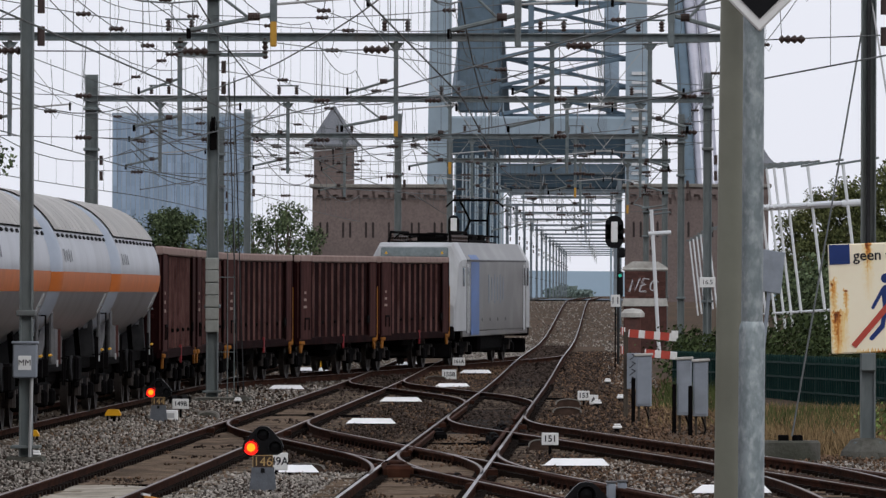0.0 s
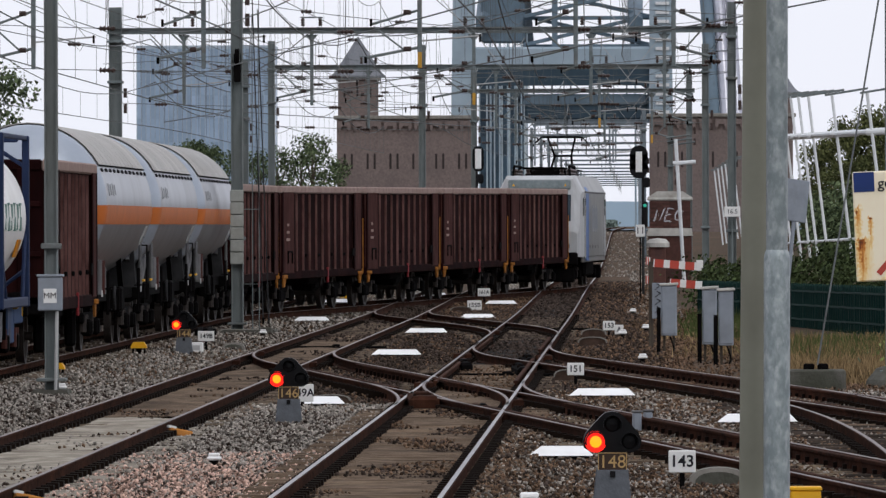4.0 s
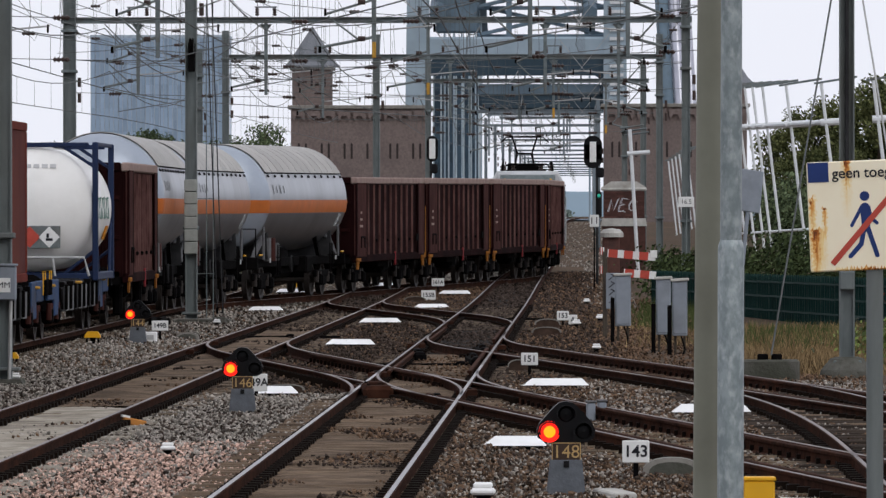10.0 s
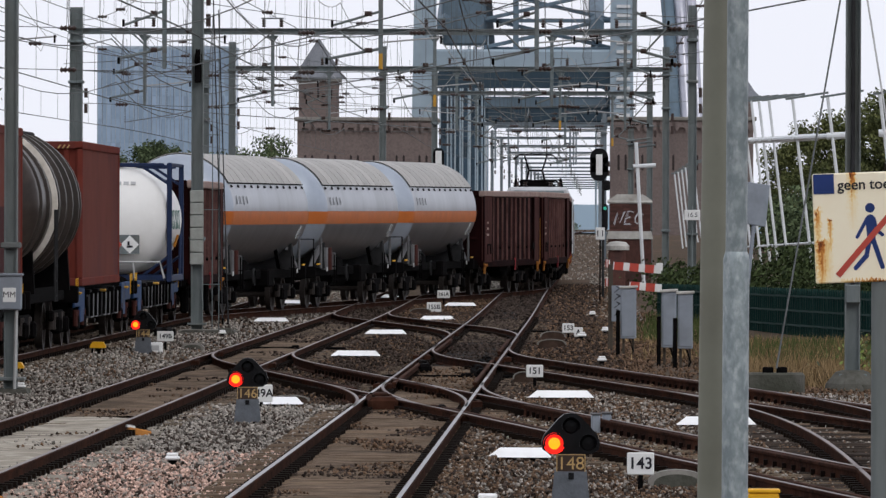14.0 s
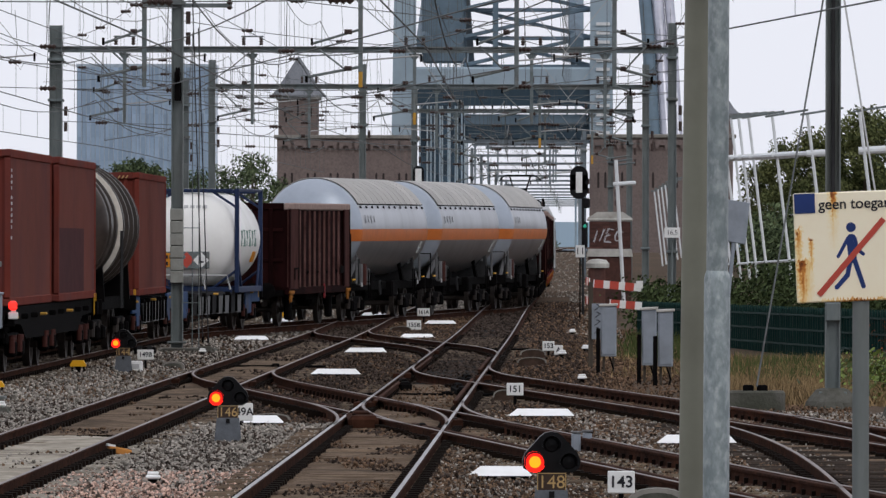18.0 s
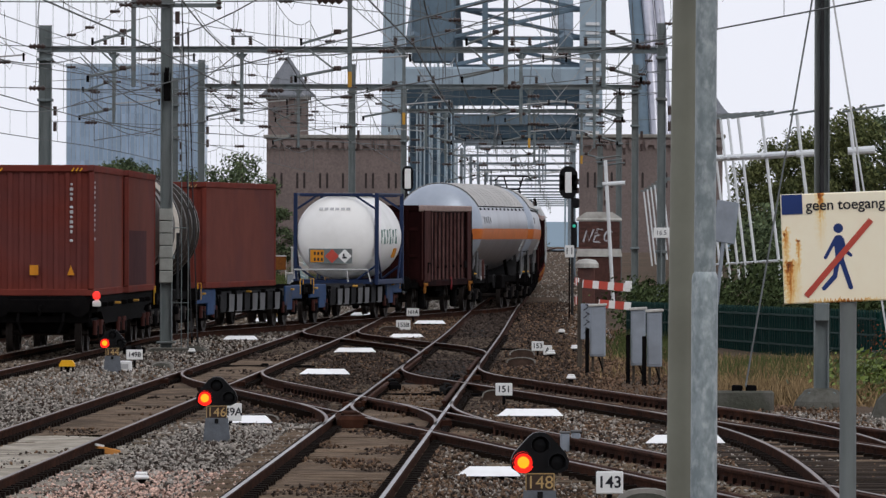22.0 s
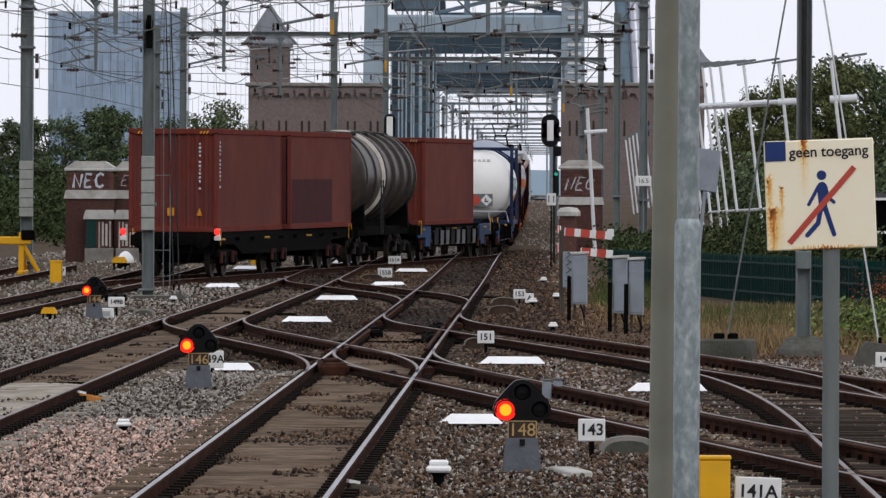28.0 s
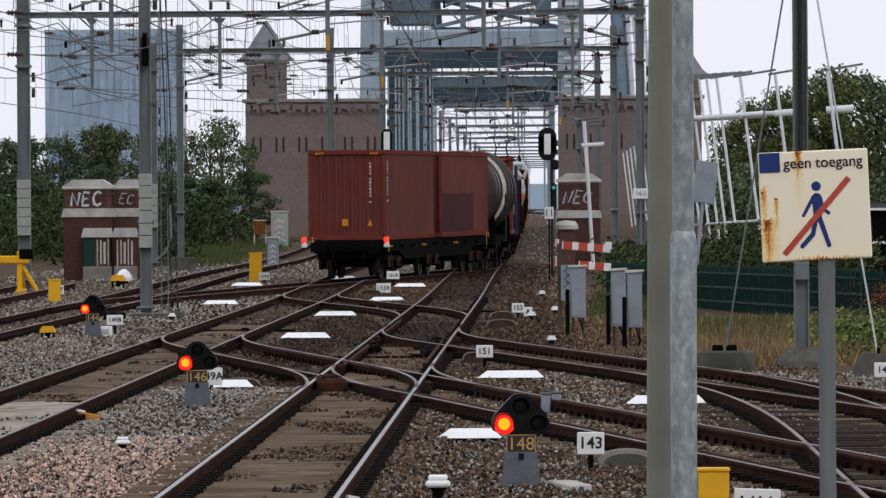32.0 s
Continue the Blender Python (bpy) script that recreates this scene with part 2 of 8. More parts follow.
def rusting(m, runs):
    """Rust that starts at chips in the enamel and runs down it: (x, top, bottom, half width, strength) each."""
    n, l = m.node_tree.nodes, m.node_tree.links

    def calc(op, p, q, clamp=False):
        k = n.new("ShaderNodeMath")
        k.operation, k.use_clamp = op, clamp
        for i, v in enumerate((p, q)):
            if isinstance(v, (int, float)):
                k.inputs[i].default_value = v
            else:
                l.new(v, k.inputs[i])
        return k.outputs[0]

    co = n.new("ShaderNodeTexCoord")
    sep = n.new("ShaderNodeSeparateXYZ")
    l.new(co.outputs["Object"], sep.inputs[0])
    noises = []
    for scale, sx, sz in ((1, 110, 14), (1, 70, 60)):
        mp = n.new("ShaderNodeMapping")
        mp.inputs["Scale"].default_value = (sx, 1, sz)
        l.new(co.outputs["Object"], mp.inputs["Vector"])
        t = n.new("ShaderNodeTexNoise")
        t.inputs["Scale"].default_value, t.inputs["Detail"].default_value = scale, 5
        l.new(mp.outputs["Vector"], t.inputs["Vector"])
        noises.append(t.outputs["Fac"])
    wob = calc("MULTIPLY", calc("SUBTRACT", noises[1], 0.5), 0.05)
    px, pz = calc("ADD", sep.outputs["X"], wob), calc("ADD", sep.outputs["Z"], calc("MULTIPLY", calc("SUBTRACT", noises[0], 0.5), 0.09))
    total = 0.0
    for x, top, low, half, force in runs:
        across = calc("SUBTRACT", 1.0, calc("DIVIDE", calc("ABSOLUTE", calc("SUBTRACT", px, x), 0), half), True)
        fade = calc("DIVIDE", calc("SUBTRACT", pz, low), top - low, True)
        start = calc("MULTIPLY", calc("SUBTRACT", top + 0.006, pz), 120, True)
        total = calc("ADD", calc("MULTIPLY", calc("MULTIPLY", calc("MULTIPLY", across, fade), start), force), total)
    grain = calc("ADD", calc("MULTIPLY", noises[0], 1.3), calc("MULTIPLY", noises[1], 0.9))
    mask = calc("MULTIPLY", total, calc("SUBTRACT", grain, 0.35), True)
    ramp = n.new("ShaderNodeValToRGB")
    e = ramp.color_ramp.elements
    e[0].position, e[0].color = 0.0, (1, 1, 1, 1)
    e[1].position, e[1].color = 1.0, (0.045, 0.02, 0.012, 1)
    for p, c in ((0.15, (0.95, 0.8, 0.5, 1)), (0.4, (0.75, 0.36, 0.1, 1)), (0.68, (0.34, 0.1, 0.025, 1))):
        e.new(p).color = c
    l.new(mask, ramp.inputs["Fac"])
    bs = n["Principled BSDF"]
    old = bs.inputs["Base Color"].links[0].from_socket
    mix = n.new("ShaderNodeMixRGB")
    mix.blend_type = "MULTIPLY"
    mix.inputs[0].default_value = 1.0
    l.new(old, mix.inputs[1])
    l.new(ramp.outputs["Color"], mix.inputs[2])
    l.new(mix.outputs[0], bs.inputs["Base Color"])
    return m


RUSTYCREAM = rusting(surface("rusty_cream_enamel", (0.9, 0.83, 0.64), (0.87, 0.77, 0.57), 4, 0.4), (
    (-0.245, 2.83, 2.56, 0.02, 0.7), (-0.225, 2.67, 2.42, 0.05, 0.55), (-0.235, 2.67, 2.35, 0.025, 0.6), (-0.187, 2.77, 2.6, 0.014, 0.7), (-0.07, 3.03, 2.86, 0.018, 0.9), (-0.075, 3.0, 2.7, 0.03, 0.3),
    (0.03, 2.475, 2.44, 0.2, 1.1)))
BLACK = surface("black_enamel", (0.008, 0.008, 0.009), None, 5, 0.4, sheen=0.12)
BLACKINK = surface("black_lettering", (0.015, 0.015, 0.02), None, 5, 0.5)
GOLD = surface("ochre_lettering", (0.5, 0.33, 0.14), None, 5, 0.5)
DARKBROWN = surface("dark_brown_plate", (0.05, 0.03, 0.02), None, 5, 0.5)
NAVY = surface("navy_paint", (0.018, 0.04, 0.16), (0.015, 0.034, 0.13), 5, 0.45)
REDPAINT = surface("red_bar_paint", (0.52, 0.08, 0.055), None, 5, 0.45)
RUST = surface("rust_streak", (0.35, 0.12, 0.03), (0.2, 0.06, 0.02), 20, 0.9)
YELLOW = surface("yellow_paint", (0.8, 0.42, 0.015), (0.7, 0.36, 0.012), 3, 0.5, stain=(0.4, 0.22, 0.03), stain_scale=3, stain_amount=0.3)
GREYBLUE = surface("grey_cabinet_paint", (0.27, 0.3, 0.34), (0.22, 0.245, 0.28), 3, 0.55, stain=(0.16, 0.17, 0.18), stain_scale=2, stain_amount=0.4)
SIGNALGREY = surface("grey_cast_block", (0.14, 0.15, 0.17), (0.1, 0.11, 0.12), 8, 0.8, bump=0.3)
REDGLOW = surface("red_signal_glow", (0.6, 0.02, 0.01), None, 5, 0.3, glow=((1.0, 0.015, 0.01), 1.6))
AMBERGLOW = surface("hot_signal_glow", (0.8, 0.3, 0.02), None, 5, 0.3, glow=((1.0, 0.2, 0.005), 2.2))
GREENGLOW = surface("green_signal_glow", (0.05, 0.6, 0.4), None, 5, 0.3, glow=((0.06, 0.6, 0.45), 0.14))
TAILGLOW = surface("tail_lamp_glow", (0.7, 0.02, 0.02), None, 5, 0.3, glow=((1.0, 0.03, 0.02), 1.4))
BRICK = surface("brown_brick", (0.21, 0.168, 0.155), (0.145, 0.115, 0.106), 6, 0.9, bump=0.5, stain=(0.12, 0.1, 0.095), stain_scale=0.4, stain_amount=0.5)
DARKBRICK = surface("dark_red_brick", (0.12, 0.06, 0.05), (0.08, 0.042, 0.036), 9, 0.9, bump=0.5, stain=(0.05, 0.04, 0.04), stain_amount=0.5, vary=0.25)
SLATE = surface("slate_roof", (0.2, 0.21, 0.23), (0.14, 0.15, 0.165), 7, 0.6, bump=0.4)
BRIDGEBLUE = surface("bridge_blue_grey", (0.15, 0.21, 0.26), (0.11, 0.16, 0.205), 0.5, 0.6, stain=(0.08, 0.1, 0.11), stain_amount=0.4)
BRIDGEPALE = surface("pale_bridge_and_haze", (0.34, 0.42, 0.48), (0.29, 0.37, 0.43), 0.4, 0.55, stain=(0.22, 0.28, 0.32), stain_scale=0.3, stain_amount=0.5)
# bridge blue darkened, the shade of the girder's recess put into the colour
BRIDGEDARK = surface("bridge_recess_shade", (0.045, 0.075, 0.1), (0.033, 0.058, 0.08), 0.5, 0.7, stain=(0.04, 0.06, 0.075), stain_amount=0.4)
SCRAWL = surface("faded_graffiti", (0.3, 0.36, 0.33), (0.4, 0.3, 0.26), 1.6, 0.7, stain=(0.1, 0.3, 0.36), stain_scale=2.2, stain_amount=0.8)
PALETUBE = surface("pale_tube_paint", (0.5, 0.5, 0.56), (0.36, 0.37, 0.42), 0.6, 0.25, 0.5)
WHITETUBE = surface("white_tube_paint", (0.7, 0.72, 0.73), (0.6, 0.62, 0.63), 2, 0.45)
GLASSBLUE = surface("blue_curtain_glass", (0.36, 0.46, 0.58), (0.28, 0.38, 0.5), 0.15, 0.25, stain=(0.42, 0.52, 0.63), stain_scale=0.06, stain_amount=0.6, vary=0.15)
MULLION = surface("pale_mullion", (0.42, 0.5, 0.58), None, 1, 0.5)
STRIPEGLASS = surface("dark_blue_glass", (0.05, 0.085, 0.115), (0.032, 0.058, 0.085), 0.2, 0.3, vary=0.3)
STRIPEBAR = surface("pale_facade_bar", (0.42, 0.5, 0.54), None, 1, 0.6)
# lighter beam steel for far portals, distance haze put into the colour
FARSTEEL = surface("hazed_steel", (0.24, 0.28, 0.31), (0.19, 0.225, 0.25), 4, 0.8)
DARKGLASS = surface("dark_glass", (0.03, 0.045, 0.06), None, 1, 0.15)
LEAF = islands(surface("leaves", (0.135, 0.175, 0.1), (0.075, 0.102, 0.06), 0.5, 0.75), (0.15, 0.18, 0.17), (1.55, 1.5, 1.35))
# leaf colour paled for the far shrub, the haze is in the paint
HAZELEAF = islands(surface("hazed_leaves", (0.22, 0.28, 0.25), (0.17, 0.22, 0.2), 0.5, 0.8), (0.6, 0.6, 0.6), (1.2, 1.2, 1.2))
LEAFYELLOW = islands(surface("yellowing_leaves", (0.155, 0.172, 0.085), (0.09, 0.112, 0.055), 0.5, 0.75), (0.25, 0.28, 0.25), (1.4, 1.3, 1.05))
BARK = surface("bark", (0.1, 0.08, 0.06), None, 6, 0.95, bump=0.6)
LEAFDARK = islands(surface("shrub_leaves", (0.066, 0.092, 0.046), (0.03, 0.045, 0.022), 0.6, 0.75), (0.15, 0.18, 0.15), (1.55, 1.45, 1.2))
BRAMBLE = islands(surface("bramble_leaves", (0.15, 0.21, 0.06), (0.07, 0.105, 0.03), 0.9, 0.6), (0.12, 0.15, 0.12), (1.5, 1.4, 1.1))
RUSTLEAF = islands(surface("withered_leaves", (0.27, 0.1, 0.05), (0.16, 0.06, 0.03), 2, 0.8), (0.35, 0.3, 0.3), (1.4, 1.3, 1.2))
DRYGRASS = islands(surface("dry_grass", (0.37, 0.27, 0.155), (0.19, 0.135, 0.075), 3, 0.9), (0.3, 0.3, 0.3), (1.2, 1.15, 1.05))
GREENGRASS = islands(surface("green_grass", (0.1, 0.125, 0.05), (0.065, 0.085, 0.032), 3, 0.9), (0.5, 0.5, 0.5), (1.2, 1.15, 1.05))
FENCEWIRE = surface("green_wire", (0.009, 0.042, 0.036), None, 4, 0.7)
GREENFENCE = surface("dark_green_panel", (0.006, 0.031, 0.026), (0.004, 0.02, 0.017), 4, 0.8, stain=(0.02, 0.04, 0.03), stain_scale=1, stain_amount=0.5, vary=0.15)
WOOD = surface("grey_wood", (0.09, 0.075, 0.06), None, 6, 0.9, bump=0.5, stretch=(4, 4, 0.4))
ORANGEWOOD = surface("orange_wood", (0.5, 0.22, 0.06), (0.36, 0.15, 0.04), 6, 0.8)
# horizon land, its blue haze put into the colour
HAZEBLUE = surface("far_land", (0.4, 0.52, 0.62), (0.34, 0.46, 0.57), 0.004, 1.0)
EARTH = surface("brown_earth", (0.2, 0.13, 0.08), (0.13, 0.085, 0.05), 3, 0.95, bump=0.7, stain=(0.24, 0.2, 0.12), stain_scale=0.4, stain_amount=0.7)
# rolling stock
TEXTGREY = surface("faded_text", (0.38, 0.39, 0.41), None, 4, 0.5, 0.4)
SUPPORTGREY = surface("support_grey", (0.17, 0.17, 0.175), (0.1, 0.1, 0.104), 3, 0.7, stain=(0.05, 0.045, 0.042), stain_scale=1.5, stain_amount=0.7)
# shade between ribs goes into the wall colour, their highlight into the dusty ribs
WAGONBROWN = surface("wagon_oxide_red_shade", (0.015, 0.0042, 0.0042), (0.007, 0.0024, 0.0026), 3, 0.8, bump=0.3, stain=(0.03, 0.009, 0.0085), stain_scale=0.9, stain_amount=0.6, stretch=(1, 1, 0.4))
WAGONRIB = surface("wagon_rib_dust_highlight", (0.17, 0.09, 0.082), (0.06, 0.026, 0.023), 3, 0.8, stretch=(1, 1, 0.4))
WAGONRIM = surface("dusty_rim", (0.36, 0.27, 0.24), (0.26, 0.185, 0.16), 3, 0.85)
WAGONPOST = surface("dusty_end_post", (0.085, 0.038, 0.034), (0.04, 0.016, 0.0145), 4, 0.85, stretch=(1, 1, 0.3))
# grime colour, taken near black to carry the shadow below the wagons too
UNDERBLACK = surface("underframe_grime_shade", (0.007, 0.0062, 0.0062), (0.003, 0.0028, 0.003), 5, 0.9, bump=0.3)
WHEELSTEEL = surface("wheel_steel", (0.05, 0.04, 0.036), (0.03, 0.025, 0.022), 6, 0.6, 0.4)
LEVERRED = surface("lever_red", (0.25, 0.025, 0.03), None, 5, 0.6)
WHEELRED = surface("wheel_red_mark", (0.06, 0.016, 0.012), None, 6, 0.7)
LADDERRUST = surface("ladder_rust", (0.2, 0.075, 0.02), (0.12, 0.045, 0.015), 6, 0.8)
GRIMEGREY = surface("grimy_steel", (0.045, 0.045, 0.047), (0.025, 0.025, 0.026), 3, 0.85, stain=(0.012, 0.011, 0.011), stain_scale=1.0, stain_amount=0.8)
STEPORANGE = surface("step_orange", (0.42, 0.17, 0.03), (0.2, 0.075, 0.02), 6, 0.75, stain=(0.08, 0.04, 0.02), stain_scale=3, stain_amount=0.6)
TANKSILVER = surface("tank_silver", (0.43, 0.44, 0.465), (0.35, 0.36, 0.385), 1.5, 0.38, 1.0, stain=(0.25, 0.25, 0.26), stain_scale=0.7, stain_amount=0.5, stretch=(1, 1, 0.3))
TANKEND = surface("tank_end_pale", (0.4, 0.44, 0.5), (0.34, 0.38, 0.44), 1.5, 0.35, 0.4)
SHIELD = surface("sun_shield_panel", (0.44, 0.42, 0.39), (0.34, 0.325, 0.3), 1.6, 0.5, 0.3, stain=(0.26, 0.24, 0.22), stain_scale=0.8, stain_amount=0.5, vary=0.1)
TANKORANGE = surface("tank_orange_band", (0.55, 0.15, 0.03), (0.43, 0.12, 0.028), 2, 0.5)
TANKWHITE = surface("tank_white", (0.88, 0.87, 0.84), (0.83, 0.82, 0.79), 1.5, 0.35, stain=(0.6, 0.58, 0.53), stain_scale=0.9, stain_amount=0.3)
FRAMEBLUE = surface("frame_blue", (0.013, 0.026, 0.075), (0.01, 0.02, 0.055), 4, 0.6)
FLATBLUE = surface("flat_wagon_blue", (0.018, 0.06, 0.16), (0.012, 0.036, 0.095), 4, 0.7, stain=(0.04, 0.04, 0.045), stain_amount=0.7)
CONTRED = surface("container_brown_red", (0.17, 0.04, 0.029), (0.125, 0.03, 0.0225), 1.2, 0.76, stain=(0.1, 0.045, 0.045), stain_scale=0.5, stain_amount=0.5, bump=0.1)
CONTSIDE = surface("container_side_brown", (0.162, 0.053, 0.041), (0.13, 0.043, 0.033), 0.8, 0.76, stain=(0.09, 0.036, 0.038), stain_scale=0.35, stain_amount=0.6)
DARKPATCH = surface("repaint_and_gap_shade", (0.078, 0.03, 0.031), (0.058, 0.023, 0.025), 2, 0.75)
DARKTANK = surface("bitumen_tank", (0.06, 0.045, 0.038), (0.028, 0.021, 0.018), 2, 0.33, 0.15, stain=(0.15, 0.12, 0.1), stain_scale=0.9, stain_amount=0.4)
PALERING = surface("pale_walkway_ring", (0.78, 0.73, 0.66), (0.55, 0.5, 0.43), 4, 0.45)
HOOPBROWN = surface("dark_brown_hoop", (0.048, 0.037, 0.031), (0.022, 0.018, 0.015), 2, 0.45)
LOCOSILVER = surface("loco_silver", (0.125, 0.12, 0.112), (0.085, 0.082, 0.077), 0.8, 0.3, 0.3, stain=(0.3, 0.29, 0.28), stain_scale=0.6, stain_amount=0.4)
LOCOWHITE = surface("loco_white", (0.5, 0.51, 0.52), (0.4, 0.41, 0.42), 1, 0.4, stain=(0.25, 0.24, 0.23), stain_scale=1.4, stain_amount=0.5, stretch=(1, 1, 0.4))
LOCOBLUE = surface("loco_blue_stripe", (0.06, 0.15, 0.4), None, 1, 0.4)
LABELGREY = surface("label_grey", (0.55, 0.55, 0.55), None, 3, 0.5)
GRAFFITI = surface("graffiti_white", (0.6, 0.6, 0.63), None, 3, 0.6)
ORANGEPLATE = surface("orange_plate", (0.62, 0.24, 0.015), None, 3, 0.5)
TEALPAINT = surface("teal_text", (0.13, 0.24, 0.2), None, 3, 0.5)
HANDRAIL = surface("pale_rail_steel", (0.45, 0.45, 0.44), None, 3, 0.5, 0.3)


# ---- mesh making ----
class Geo:
    """Vertices and faces that become one mesh."""

    def __init__(self):
        self.v, self.f = [], []

    def add(self, verts, faces):
        k = len(self.v)
        self.v.extend(tuple(p) for p in verts)
        self.f.extend(tuple(i + k for i in f) for f in faces)
        return self

    def box(self, c, s, b=0.0, turn=None):
        """A box round c of the full sizes s, with edges cut by b, turned by a matrix."""
        hx, hy, hz = (v / 2 for v in s)
        b = min(b, hx * 0.9, hy * 0.9, hz * 0.9)
        if b <= 0:
            vs = [(x, y, z) for x in (-hx, hx) for y in (-hy, hy) for z in (-hz, hz)]
            fs = [(0, 1, 3, 2), (4, 6, 7, 5), (0, 4, 5, 1), (2, 3, 7, 6), (0, 2, 6, 4), (1, 5, 7, 3)]
        else:
            vs, idx = [], {}
            for sx in (-1, 1):
                for sy in (-1, 1):
                    for sz in (-1, 1):
                        for a in range(3):
                            p = [sx * (hx - b), sy * (hy - b), sz * (hz - b)]
                            p[a] = (sx * hx, sy * hy, sz * hz)[a]
                            idx[sx, sy, sz, a] = len(vs)
                            vs.append(p)
            fs = []
            for a in range(3):
                o = [k for k in range(3) if k != a]
                for s1 in (-1, 1):
                    q = []
                    for e, g in ((-1, -1), (1, -1), (1, 1), (-1, 1)):
                        k = [0, 0, 0]
                        k[a], k[o[0]], k[o[1]] = s1, e, g
                        q.append(idx[(*k, a)])
                    fs.append(q if (s1 > 0) == (a != 1) else q[::-1])
                for e in (-1, 1):
                    for g in (-1, 1):
                        k0, k1 = [0, 0, 0], [0, 0, 0]
                        k0[a], k1[a] = -1, 1
                        k0[o[0]] = k1[o[0]] = e
                        k0[o[1]] = k1[o[1]] = g
                        fs.append([idx[(*k0, o[0])], idx[(*k1, o[0])], idx[(*k1, o[1])], idx[(*k0, o[1])]])
            for sx in (-1, 1):
                for sy in (-1, 1):
                    for sz in (-1, 1):
                        fs.append([idx[sx, sy, sz, a] for a in range(3)])
        c = Vector(c)
        return self.add([(turn @ Vector(p) if turn else Vector(p)) + c for p in vs], fs)

    def tube(self, pts, r, n=6, cap=True):
        """A round bar through the points; r: one radius, or one for each point."""
        pts = [Vector(p) for p in pts]
        rs = r if isinstance(r, (list, tuple)) else [r] * len(pts)
        vs, fs = [], []
        up = None
        for i, p in enumerate(pts):
            d = (pts[min(i + 1, len(pts) - 1)] - pts[max(i - 1, 0)]).normalized()
            if up is None or abs(up.dot(d)) > 0.95:
                up = Vector((0, 0, 1)) if abs(d.z) < 0.9 else Vector((0, 1, 0))
            a = d.cross(up).normalized()
            c = a.cross(d).normalized()
            for k in range(n):
                t = 2 * math.pi * (k + 0.5) / n
                vs.append(p + (a * math.cos(t) + c * math.sin(t)) * rs[i])
        for i in range(len(pts) - 1):
            for k in range(n):
                k2 = (k + 1) % n
                fs.append((i * n + k, i * n + k2, (i + 1) * n + k2, (i + 1) * n + k))
        if cap:
            fs.append(tuple(range(n))[::-1])
            fs.append(tuple((len(pts) - 1) * n + k for k in range(n)))
        return self.add(vs, fs)

    def lathe(self, prof, n=24, axis="z", at=(0, 0, 0), arc=(0, 360)):
        """prof: (radius, height) rows turned about an axis."""
        vs, fs = [], []
        full = arc[1] - arc[0] >= 360
        m = n if full else n + 1
        for r, h in prof:
            for k in range(m):
                t = radians(arc[0] + (arc[1] - arc[0]) * k / n)
                a, b = r * math.cos(t), r * math.sin(t)
                p = (a, b, h) if axis == "z" else (a, h, b) if axis == "y" else (h, a, b)
                vs.append((p[0] + at[0], p[1] + at[1], p[2] + at[2]))
        for i in range(len(prof) - 1):
            for k in range(n):
                k2 = (k + 1) % m
                fs.append((i * m + k, i * m + k2, (i + 1) * m + k2, (i + 1) * m + k))
        return self.add(vs, fs)

    def prism(self, outline, lo, hi, axis="x"):
        """A flat outline of (a, b) pushed from lo to hi along an axis (x: a, b are y, z; y: x, z; z: x, y)."""
        n = len(outline)
        put = {"x": lambda a, b, h: (h, a, b), "y": lambda a, b, h: (a, h, b), "z": lambda a, b, h: (a, b, h)}[axis]
        vs = [put(a, b, lo) for a, b in outline] + [put(a, b, hi) for a, b in outline]
        fs = [tuple(range(n))[::-1], tuple(range(n, 2 * n))] + [(i, (i + 1) % n, n + (i + 1) % n, n + i) for i in range(n)]
        return self.add(vs, fs)

    def mesh(self, name, smooth=False):
        me = bpy.data.meshes.new(name)
        me.from_pydata(self.v, [], self.f)
        bm = bmesh.new()
        bm.from_mesh(me)
        bmesh.ops.recalc_face_normals(bm, faces=bm.faces)
        bm.to_mesh(me)
        bm.free()
        if smooth:
            me.polygons.foreach_set("use_smooth", [True] * len(me.polygons))
            me.set_sharp_from_angle(angle=radians(35))
        return me


def part(name, geo, material, parent=None, label="", smooth=False, m=None):
    """Link a Geo, or a ready mesh, as one object under a thing or a part."""
    me = geo if isinstance(geo, bpy.types.Mesh) else geo.mesh(name, smooth)
    if not me.materials:
        me.materials.append(material)
    ob = new(name, me)
    if parent:
        ob.parent = parent
    if m is not None:
        ob.matrix_basis = m
    if label:
        ob["label"] = label
    return ob


def thing(name, m, label, category, group="", kind=""):
    ob = new(name)
    ob.matrix_basis = m
    return tagged(ob, label, category, group, kind)


def lettering(text, size, material, parent, m, name="lettering", bold=0.0):
    """Raised letters of the built-in font, as a mesh, centred at m (facing -y)."""
    cu = bpy.data.curves.new(name, "FONT")
    cu.body, cu.size, cu.align_x, cu.align_y, cu.extrude = text, size, "CENTER", "CENTER", 0.002
    cu.offset = bold
    tmp = bpy.data.objects.new(name, cu)
    scene.collection.objects.link(tmp)
    bpy.context.view_layer.update()
    me = bpy.data.meshes.new_from_object(tmp.evaluated_get(bpy.context.evaluated_depsgraph_get()))
    bpy.data.objects.remove(tmp)
    bpy.data.curves.remove(cu)
    me.materials.clear()
    me.materials.append(material)
    ob = new(name, me)
    ob.parent = parent
    ob.matrix_basis = m @ pose(0, 0, 0, 90)
    return ob


# ---- the lie of the land ----
def smooth01(s):
    s = min(1.0, max(0.0, s))
    return s * s * (3 - 2 * s)


def rise(y):
    """Height of the rails: level in the yard, then up to the bridge."""
    return 0.18 * smooth01((y - 185) / 80) + 1.82 * smooth01((y - 310) / 235)


TURN_START, TURN_IN, TURN_OUT, TURN_SLOPE = 184.2, 17.3, 19.0, 0.136
